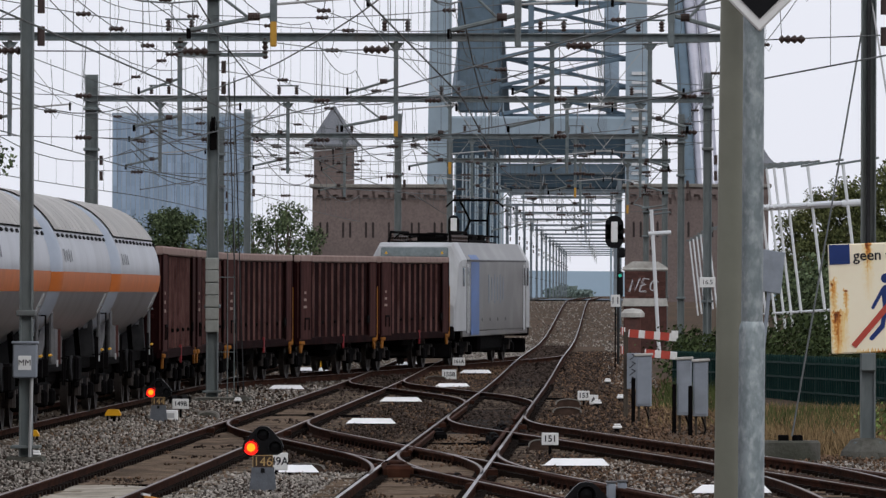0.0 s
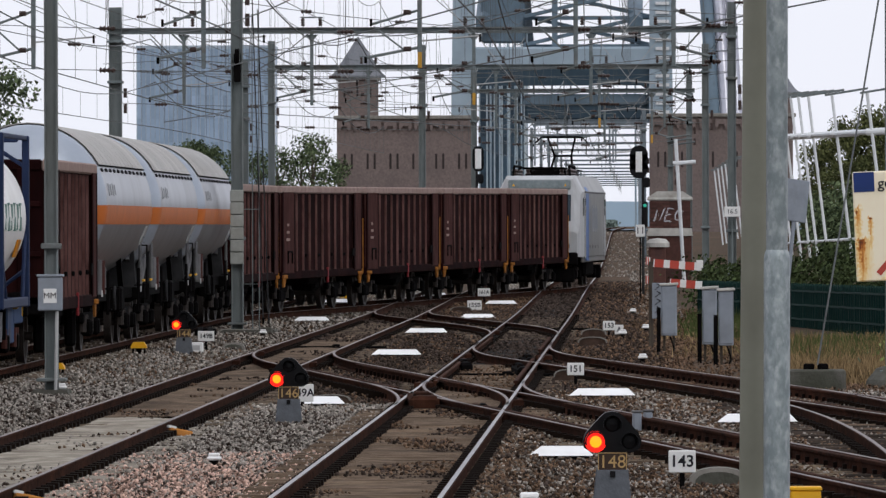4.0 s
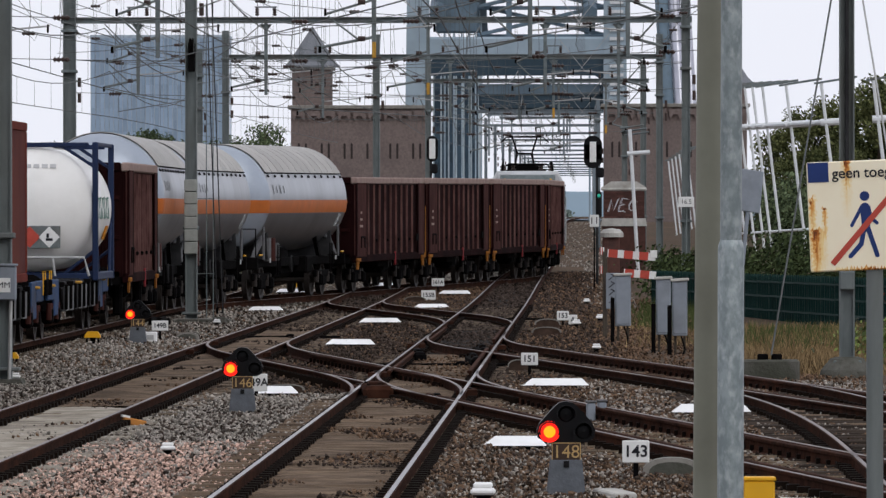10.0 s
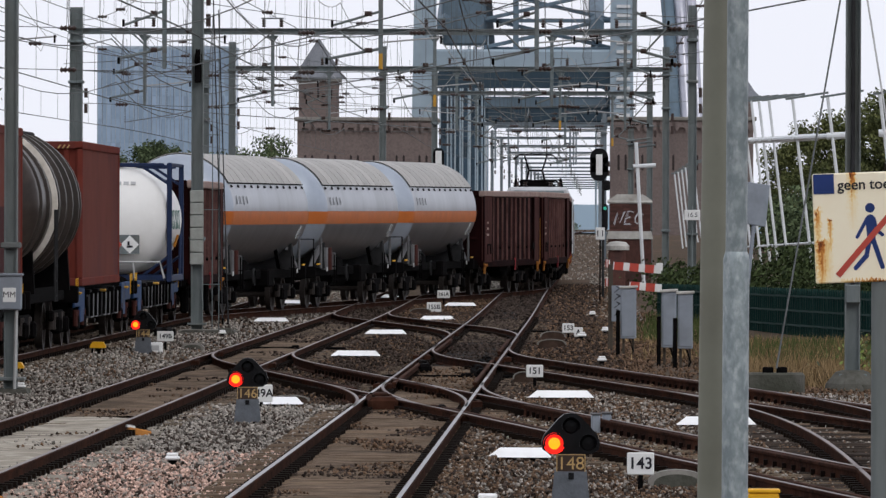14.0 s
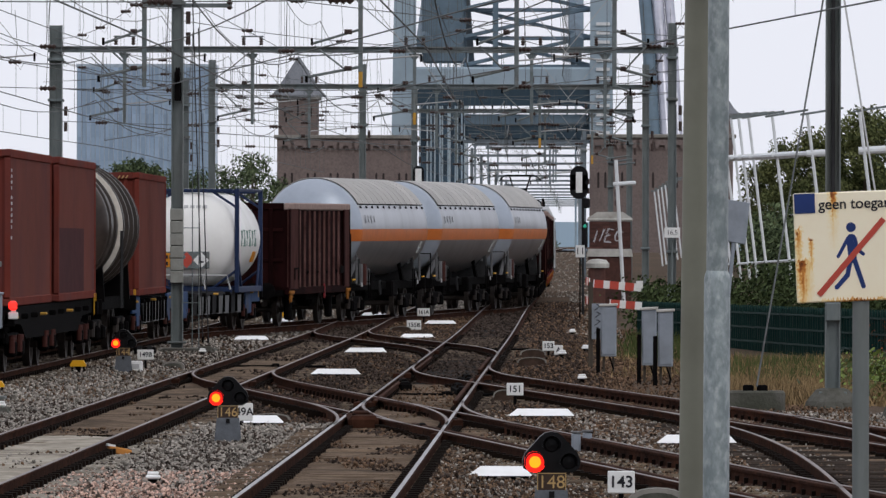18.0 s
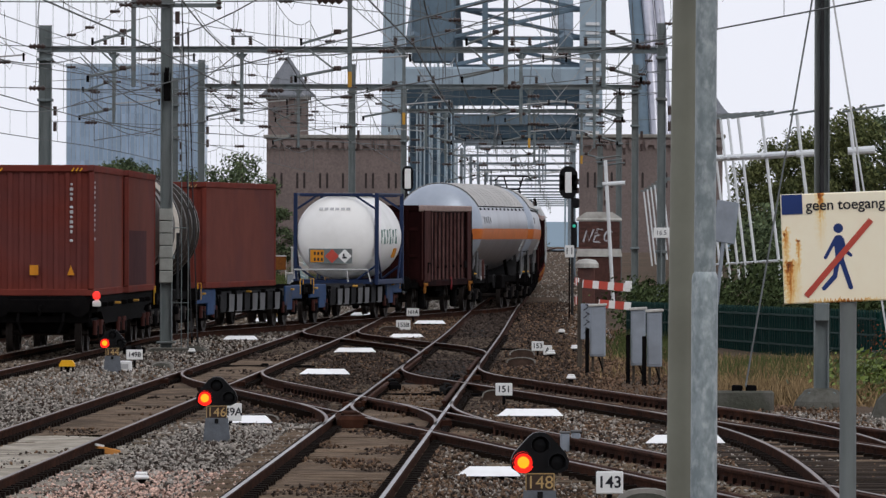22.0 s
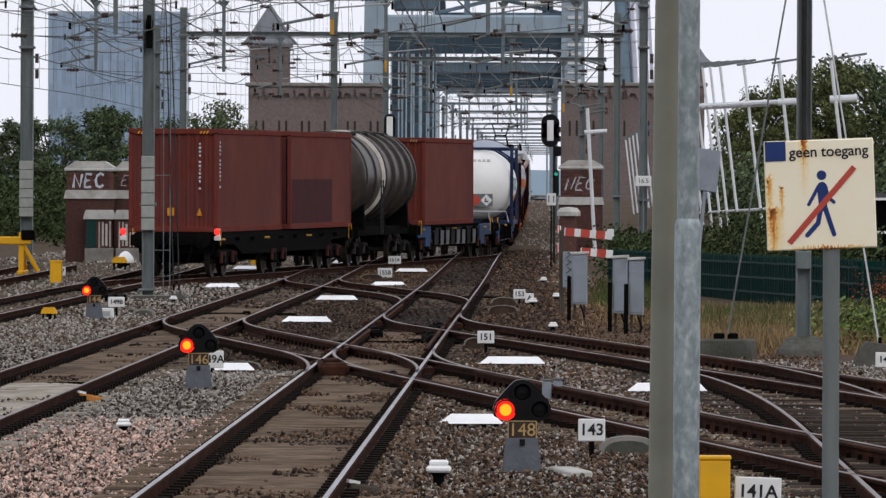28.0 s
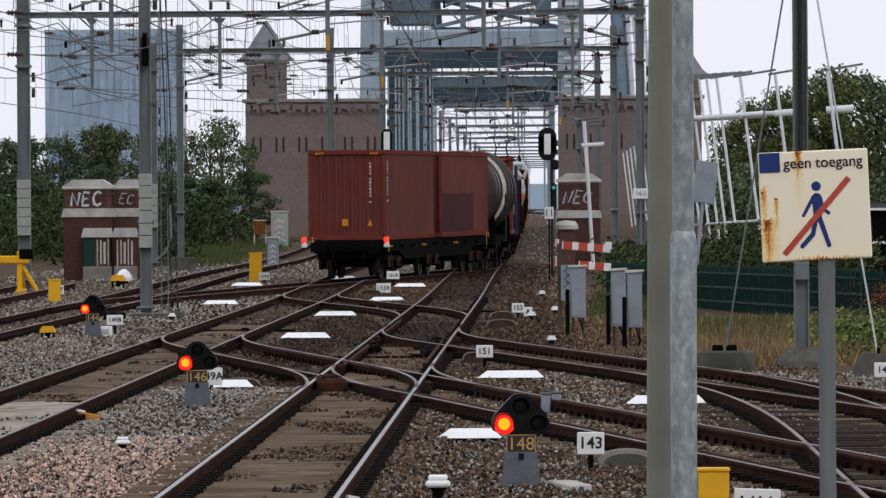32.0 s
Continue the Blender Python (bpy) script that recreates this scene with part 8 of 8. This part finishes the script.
def white_tank_container():
    c = thing("tank_container", Matrix(), "white tank container in a dark blue steel frame", "container", "containers on the train")
    h, w, H = 3.1, 1.34, 2.86
    part("tank", Geo().lathe(dished(1.31, 2.15, 0.85, 12), 48, "y", (0, 0, 1.49)), TANKWHITE, c, "white domed tank", True)
    for e in (-1, 1):
        part("end_frame", Geo().box((-w + 0.06, e * 2.45, H / 2), (0.12, 0.12, H), 0.02).box((w - 0.06, e * 2.45, H / 2), (0.12, 0.12, H), 0.02)
                 .box((0, e * 2.45, 0.08), (2.3, 0.12, 0.16), 0.02).box((0, e * 2.45, H - 0.06), (2.3, 0.1, 0.1), 0.02), FRAMEBLUE, c, "dark blue end frame")
        for k in (-1, 1):
            part("diagonal_brace", Geo().tube([(k * (w - 0.1), e * 2.45, H - 0.5), (k * 0.6, e * 2.45, H - 0.08)], 0.035, 6), FRAMEBLUE, c)
            part("diagonal_brace", Geo().tube([(k * (w - 0.1), e * 2.45, 0.6), (k * 0.6, e * 2.45, 0.12)], 0.035, 6), FRAMEBLUE, c)
    for k in (-1, 1):
        part("bottom_rail", Geo().box((k * (w - 0.07), 0, 0.09), (0.12, 4.7, 0.16), 0.02), FRAMEBLUE, c)
        part("top_rail", Geo().box((k * (w - 0.07), 0, H - 0.04), (0.08, 4.8, 0.08), 0.015), FRAMEBLUE, c)
        for e in (-1, 1):
            part("side_brace", Geo().tube([(k * (w - 0.07), e * 2.4, 1.2), (k * (w - 0.05), e * 1.6, 0.15)], 0.035, 6), FRAMEBLUE, c)
        for i in range(6):
            part("side_mark", Geo().box((k * 1.298, -1.6 + 0.55 * i, 1.5), (0.03, 0.26, 0.46 if i % 2 else 0.42), 0, pose(0, 0, 0, 0, -k * 1.0).to_3x3()), TEALPAINT, c)
            part("mark_gap", Geo().box((k * 1.303, -1.6 + 0.55 * i, 1.5 + (0.1 if i % 2 else -0.12)), (0.03, 0.12, 0.2), 0, pose(0, 0, 0, 0, -k * 1.0).to_3x3()), TANKWHITE, c)
        part("side_plate", Geo().box((k * 1.23, 1.2, 0.98), (0.03, 0.5, 0.3), 0, pose(0, 0, 0, 0, k * 18).to_3x3()), ORANGEPLATE, c)
        part("top_walkway", Geo().box((k * 0.3, 0, H - 0.02), (0.35, 4.2, 0.04)), HANDRAIL, c)
    for i in range(6):
        part("name_bar", Geo().box((-0.42 + 0.17 * i, -2.79 + 0.1 * abs(-0.42 + 0.17 * i), 2.36), (0.12, 0.02, 0.09), 0, pose(0, 0, 0, -35).to_3x3()), LABELGREY, c)
    y = -3.06
    part("hazard_board", Geo().box((-0.08, y + 0.04, 0.9), (1.36, 0.02, 0.46), 0.005), BEAMSTEEL, c, "grey hazard plate")
    part("orange_plate", Geo().box((-0.5, y + 0.024, 0.9), (0.42, 0.015, 0.38)), ORANGEPLATE, c, "orange code plate")
    for i in range(2):
        for j in range(3):
            part("code_bar", Geo().box((-0.57 + 0.11 * j, y + 0.012, 0.98 - 0.18 * i), (0.06, 0.01, 0.1)), BLACKINK, c)
    d45 = pose(0, 0, 0, 0, 45).to_3x3()
    part("hazard_diamond", Geo().box((-0.03, y + 0.024, 0.9), (0.31, 0.015, 0.31), 0, d45), REDPAINT, c, "red hazard diamond")
    part("hazard_diamond", Geo().box((0.37, y + 0.024, 0.9), (0.31, 0.015, 0.31), 0, d45), SIGNWHITE, c, "white hazard diamond")
    part("hazard_mark", Geo().box((0.37, y + 0.012, 0.85), (0.14, 0.01, 0.05)).box((0.34, y + 0.012, 0.93), (0.05, 0.01, 0.09)), BLACKINK, c)
    part("guard_rail", Geo().tube([(-1.2, -h - 0.06, 0.2), (-1.2, -h - 0.06, 0.48), (1.1, -h - 0.06, 0.48), (1.2, -h - 0.06, 0.1)], 0.03, 6).tube([(0.45, -h - 0.06, 0.48), (0.5, -h - 0.06, 0.1)], 0.025, 6), HANDRAIL, c)
    return c


def dark_tank_wagon():
    w = thing("tank_wagon", Matrix(), "dark brown tank wagon with hoop ribs and one pale ring", "tank wagon", "train")
    r, zc, half = 1.38, 2.8, 5.1
    part("tank", Geo().lathe(dished(r, half, 0.5, 8), 40, "y", (0, 0, zc)), DARKTANK, w, "dark weathered barrel", True)
    for i, (y, wd, th, pale) in enumerate(((-4.85, 0.1, 0.05, 0), (-3.2, 0.1, 0.06, 0), (-1.85, 0.06, 0.1, 1), (-1.3, 0.2, 0.1, 0), (0.4, 0.16, 0.1, 0), (2.1, 0.16, 0.1, 0), (3.7, 0.16, 0.1, 0), (4.85, 0.1, 0.06, 0))):
        part("hoop", Geo().lathe([(r, y - wd), (r + th, y - wd * 0.8), (r + th, y + wd * 0.8), (r, y + wd)], 40, "y", (0, 0, zc)), PALERING if pale else HOOPBROWN, w, "pale ring" if pale else "", True)
    part("top_pipe", Geo().tube([(0.5, -4.6, zc + 1.36), (0.5, 4.4, zc + 1.36)], 0.06, 8).tube([(0.5, -4.6, zc + 1.36), (0.75, -4.85, zc + 1.25), (1.05, -4.95, zc + 0.9)], 0.05, 8), GRIMEGREY, w)
    for k in (-1, 1):
        lad = Geo()
        for q in (0, 0.4):
            lad.tube([(k * 1.5, -half + 2.3 + q, 1.0), (k * 1.5, -half + 2.3 + q, 2.7)], 0.025, 5)
        for i in range(6):
            lad.tube([(k * 1.5, -half + 2.3, 1.1 + 0.28 * i), (k * 1.5, -half + 2.7, 1.1 + 0.28 * i)], 0.02, 5)
        part("ladder", lad, GRIMEGREY, w)
    part("top_hatch", Geo().lathe([(0.26, -0.05), (0.26, 0.08), (0.0, 0.12)], 14, "z", (0, 0, zc + r)), HOOPBROWN, w)
    part("underframe", Geo().box((0.95, 0, 1.08), (0.16, 12, 0.28), 0.02).box((-0.95, 0, 1.08), (0.16, 12, 0.28), 0.02).box((0, 6.0, 1.05), (2.6, 0.16, 0.34), 0.02).box((0, -6.0, 1.05), (2.6, 0.16, 0.34), 0.02).box((0, 0, 1.3), (1.2, 8, 0.5), 0.1), UNDERBLACK, w)
    for e in (-1, 1):
        part("saddle", Geo().prism([(-1.25, 1.15), (1.25, 1.15), (1.2, 1.95), (0.85, 1.68), (0, 1.42), (-0.85, 1.68), (-1.2, 1.95)], e * 4.4 - 0.12, e * 4.4 + 0.12, "y"), UNDERBLACK, w)
        bogie(w, e * 4.1)
    buffers(w, 6.05)
    return w


def locomotive():
    w = thing("electric_locomotive", Matrix(), "silver electric locomotive with blue stripe and raised pantograph", "locomotive", "train")
    h = 9.2
    sec = [(-1.49, 1.12), (-1.49, 3.4), (-1.2, 3.95), (1.2, 3.95), (1.49, 3.4), (1.49, 1.12)]
    part("body", Geo().prism(sec, -h + 1.9, h - 1.9, "y"), LOCOSILVER, w, "silver body sides")
    for e in (-1, 1):
        cab, n = Geo(), len(sec)
        rings = [(h - 1.9, 1.49, 3.4, 1.2, 3.95), (h - 1.0, 1.47, 3.38, 1.18, 3.93), (h - 0.62, 1.44, 3.3, 1.16, 3.82), (h - 0.42, 1.42, 3.1, 1.15, 3.42), (h - 0.12, 1.4, 2.1, 1.25, 2.3), (h, 1.34, 1.9, 1.2, 2.0)]
        vs = [(x, e * d, z) for d, w1, z1, w2, z2 in rings for x, z in ((-w1, 1.12), (-w1, z1), (-w2, z2), (w2, z2), (w1, z1), (w1, 1.12))]
        cab.add(vs, [tuple(range(n)), tuple(range(5 * n, 6 * n))] + [(j * n + i, j * n + (i + 1) % n, (j + 1) * n + (i + 1) % n, (j + 1) * n + i) for j in range(5) for i in range(n)])
        c = part("cab", cab, LOCOWHITE, w, "white cab end")
        tilt = e * math.degrees(math.atan2(0.3, 1.12))
        part("windscreen", Geo().box((0, e * (h - 0.25), 2.82), (2.2, 0.05, 0.95), 0.02, pose(0, 0, 0, tilt).to_3x3()), DARKGLASS, c, "dark windscreen")
        part("roof_panel", Geo().box((0, e * (h - 0.5), 3.62), (2.16, 0.1, 0.36), 0.03, pose(0, 0, 0, e * 28).to_3x3()), BEAMSTEEL, c, "grey panel above windscreen")
        for k in (-1, 1):
            part("warning_triangle", Geo().prism([(k * 0.9 - 0.1, 3.5), (k * 0.9 + 0.1, 3.5), (k * 0.9, 3.66)], e * (h - 0.42), e * (h - 0.44), "y"), YELLOW, c)
            part("head_lamp", Geo().lathe([(0, 0), (0.13, 0), (0.13, 0.05), (0, 0.06)], 12, "y", (k * 0.95, e * h, 1.5)), DARKGLASS, c)
            part("cab_window", Geo().box((k * 1.475, e * (h - 1.35), 2.85), (0.03, 0.45, 0.62), 0.01), DARKGLASS, c)
            part("cab_door", Geo().box((k * 1.487, e * (h - 2.25), 2.15), (0.02, 0.62, 2.2), 0.006), LOCOWHITE, c)
            part("door_window", Geo().box((k * 1.498, e * (h - 2.25), 2.85), (0.012, 0.36, 0.6), 0.004), DARKGLASS, c)
            part("door_gap", Geo().box((k * 1.49, e * (h - 2.6), 2.15), (0.014, 0.05, 2.2)).box((k * 1.49, e * (h - 1.9), 2.15), (0.014, 0.05, 2.2)), GRIMEGREY, c)
            part("hand_rail", Geo().tube([(k * 1.52, e * (h - 2.05), 1.1), (k * 1.52, e * (h - 2.05), 2.9)], 0.02, 5), HANDRAIL, c)
        part("buffer_beam", Geo().box((0, e * (h - 0.05), 1.05), (2.7, 0.3, 0.45), 0.05), UNDERBLACK, c)
        part("pilot", Geo().box((0, e * (h - 0.1), 0.5), (2.5, 0.2, 0.5), 0.05), UNDERBLACK, c)
        bogie(w, e * 5.2, base=2.6)
    for k in (-1, 1):
        part("blue_stripe", Geo().box((k * 1.492, -5.3, 2.15), (0.012, 1.9, 2.36)), LOCOBLUE, w, "blue stripe")
        part("blue_stripe", Geo().prism([(-6.25, 0.004), (-4.35, 0.004), (-4.9, 0.55), (-6.8, 0.55)], -0.004, 0.008, "x"), LOCOBLUE, w, "blue stripe on the roof slope", m=pose(k * 1.492, 0, 3.4, 0, -k * 31, 0))
        part("side_ledge", Geo().box((k * 1.5, 0, 3.37), (0.05, 2 * h - 4, 0.06), 0.01), SUPPORTGREY, w)
        for i in range(4):
            part("service_mark", Geo().box((k * 1.494, -3.6 + 1.9 * i, 1.45), (0.01, 0.2, 0.1)), SUPPORTGREY, w)
        part("lower_skirt", Geo().box((k * 1.42, 0, 1.02), (0.08, 2 * h - 2.4, 0.2), 0.02), LOCOSILVER, w)
        for i in range(6):
            part("side_mark", Geo().box((k * 1.495, -2.0 + 0.7 * i, 2.45), (0.012, 0.22, 0.75 if i % 2 else 0.95)), GREYBLUE, w)
        part("vent_band", Geo().box((k * 1.34, 0, 3.58), (0.04, 2 * h - 6, 0.3), 0.01, pose(0, 0, 0, 0, k * -36).to_3x3()), LOCOWHITE, w)
    part("roof_gear", Geo().box((0, 0, 3.97), (1.6, 5.0, 0.18), 0.04).box((0, 3.0, 4.05), (1.2, 1.2, 0.4), 0.05).box((0, -2.9, 4.05), (1.3, 1.6, 0.42), 0.05).box((0.4, 0.3, 4.05), (0.6, 1.4, 0.4), 0.08).box((-0.5, -0.8, 4.05), (0.5, 1.0, 0.5), 0.08), UNDERBLACK, w, "dark roof equipment")
    for i in range(9):
        part("roof_insulator", Geo().lathe([(0.06, 0), (0.1, 0.05), (0.05, 0.1), (0.1, 0.15), (0.05, 0.2), (0.1, 0.27), (0.05, 0.33), (0.09, 0.4), (0.04, 0.46)], 8, "z", (0.55 if i % 2 else -0.55, -6 + 1.5 * i, 3.75)), INSULATOR, w)
        part("roof_bar", Geo().tube([(-0.7, -6.4 + 1.6 * i, 4.2), (0.7, -6.4 + 1.6 * i, 4.2)], 0.03, 5), UNDERBLACK, w)
    for k in (-1, 1):
        for i in range(7):
            part("roof_insulator", Geo().lathe([(0.07, 0), (0.12, 0.05), (0.06, 0.1), (0.12, 0.15), (0.06, 0.2), (0.12, 0.27), (0.05, 0.33)], 8, "z", (k * 0.95, -7.2 + 0.55 * i, 3.86)), INSULATOR, w)
        part("roof_rail", Geo().tube([(k * 1.0, -7.6, 3.95), (k * 0.95, -7.4, 4.28), (k * 0.95, -3.6, 4.28), (k * 1.0, -3.4, 3.95)], 0.045, 6), UNDERBLACK, w)
        part("roof_line", Geo().tube([(k * 0.6, -6.6, 4.2), (k * 0.6, 6.6, 4.2)], 0.03, 5), UNDERBLACK, w)
    # raised front pantograph, folded rear one
    p = part("pantograph", Geo().box((0, 5.6, 3.95), (1.3, 1.1, 0.12), 0.03).tube([(-0.45, 5.3, 4.0), (-0.3, 6.4, 4.75)], 0.045, 6).tube([(0.45, 5.3, 4.0), (0.3, 6.4, 4.75)], 0.045, 6)
             .tube([(-0.3, 6.4, 4.75), (-0.5, 5.4, 5.4)], 0.035, 6).tube([(0.3, 6.4, 4.75), (0.5, 5.4, 5.4)], 0.035, 6).tube([(-0.3, 6.4, 4.75), (0.3, 6.4, 4.75)], 0.035, 6), UNDERBLACK, w, "raised pantograph")
    part("collector_head", Geo().tube([(-0.98, 5.4, 5.2), (-0.75, 5.4, 5.42), (0.75, 5.4, 5.42), (0.98, 5.4, 5.2)], 0.03, 6).tube([(-0.7, 5.15, 5.44), (0.7, 5.15, 5.44)], 0.03, 6), UNDERBLACK, p)
    p2 = part("pantograph", Geo().box((0, -6.0, 3.95), (1.3, 1.1, 0.12), 0.03).tube([(-0.4, -7.0, 4.12), (-0.4, -5.2, 4.16)], 0.04, 6).tube([(0.4, -7.0, 4.12), (0.4, -5.2, 4.16)], 0.04, 6), UNDERBLACK, w, "folded pantograph")
    part("collector_head", Geo().tube([(-0.98, -6.8, 4.05), (-0.75, -6.8, 4.22), (0.75, -6.8, 4.22), (0.98, -6.8, 4.05)], 0.03, 6), UNDERBLACK, p2)
    part("underframe", Geo().box((0, 0, 0.75), (2.6, 5.4, 0.7), 0.1), UNDERBLACK, w)
    buffers(w, h)
    return w


# ---- the train: the middle of each vehicle along the way at 16 s, and half the distance of its pivots ----
TRAIN = []
loco = locomotive()
TRAIN.append((loco, 329.4, 5.2, pose(-0.12, 0, 0, 0, 0, 1.0)))
first_open = open_wagon(12.9, 3.37)
for i in range(5):
    w = first_open if i == 0 else copy_thing(first_open, Matrix())
    TRAIN.append((w, 312.55 - 13.55 * i, 4.3, Matrix()))
first_gas = gas_wagon()
for i in range(3):
    w = first_gas if i == 0 else copy_thing(first_gas, Matrix())
    TRAIN.append((w, 243.65 - 15.6 * i, 5.0, Matrix()))
brown_open = open_wagon(10.4, 3.46, True)
tagged(brown_open, "dark brown short two-axle open wagon with ribs")
TRAIN.append((brown_open, 199.1, 3.0, Matrix()))
blue_a = flat_wagon(17.4, GRIMEGREY, (-6.6, 6.6), "blue container flat wagon with yellow handrails")
TRAIN.append((blue_a, 182.6, 6.6, Matrix()))
white_tank = white_tank_container()
TRAIN.append((white_tank, 182.6, 6.6, pose(0, 5.45, 1.06)))
blue_b = copy_thing(blue_a, Matrix())
TRAIN.append((blue_b, 164.3, 6.6, Matrix()))
mid_box = box_container(11.2, False)
tagged(mid_box, "brown-red freight container on blue flat wagon")
TRAIN.append((mid_box, 164.3, 6.6, pose(0, -2.1, 1.2)))
tank = dark_tank_wagon()
TRAIN.append((tank, 148.9, 4.1, Matrix()))
tail = flat_wagon(23.2, UNDERBLACK, (-9.4, -1.2, 8.6), "black container flat wagon with red tail lamps", True)
TRAIN.append((tail, 130.8, 9.0, Matrix()))
last_box = box_container(10.4)
tagged(last_box, "brown-red container with white code marks at the train's tail")
TRAIN.append((last_box, 130.8, 9.0, pose(-0.12, -6.0, 1.26)))
next_box = box_container(11.0, False)
tagged(next_box, "brown-red container with darker stained side")
for x in (-0.85, -0.4, 0.4, 0.85):
    part("lock_rod", Geo().tube([(x, -5.53, 0.2), (x, -5.53, 2.7)], 0.03, 6), CONTRED, next_box, "door lock rod")
# leaves coloured dark for the shade in the narrow gap between the containers
for k in (-1, 1):
    part("door_leaf", Geo().box((k * 0.56, -5.51, 1.45), (1.08, 0.03, 2.5), 0.01), DARKPATCH, next_box, "door leaf with the gap's shade in its colour")
for k in (-1, 1):
    part("stain_patch", Geo().box((k * 1.238, -1.6, 0.82), (0.006, 7.2, 1.3)), DARKPATCH, next_box, "darker repainted patch")
TRAIN.append((next_box, 130.8, 9.0, pose(-0.06, 5.95, 1.26)))


def motions():
    """The train starts slowly, gathers speed and winds over the points onto the bridge track."""
    for ob, middle, half, on in TRAIN:
        rows = []
        for i in range(65):
            t = i * 0.5
            y = middle + 6.306 * (t - 16) + 0.043 * (t - 16) ** 2
            a, b = (Vector((train_x(q), q, rise(q))) for q in (y - half, y + half))
            d = b - a
            m = Matrix.Translation((a + b) / 2) @ pose(0, 0, 0, math.degrees(math.atan2(d.z, d.y)), 0, -math.degrees(math.atan2(d.x, d.y)))
            rows.append((t, m @ on))
        walk(ob, rows)


motions()
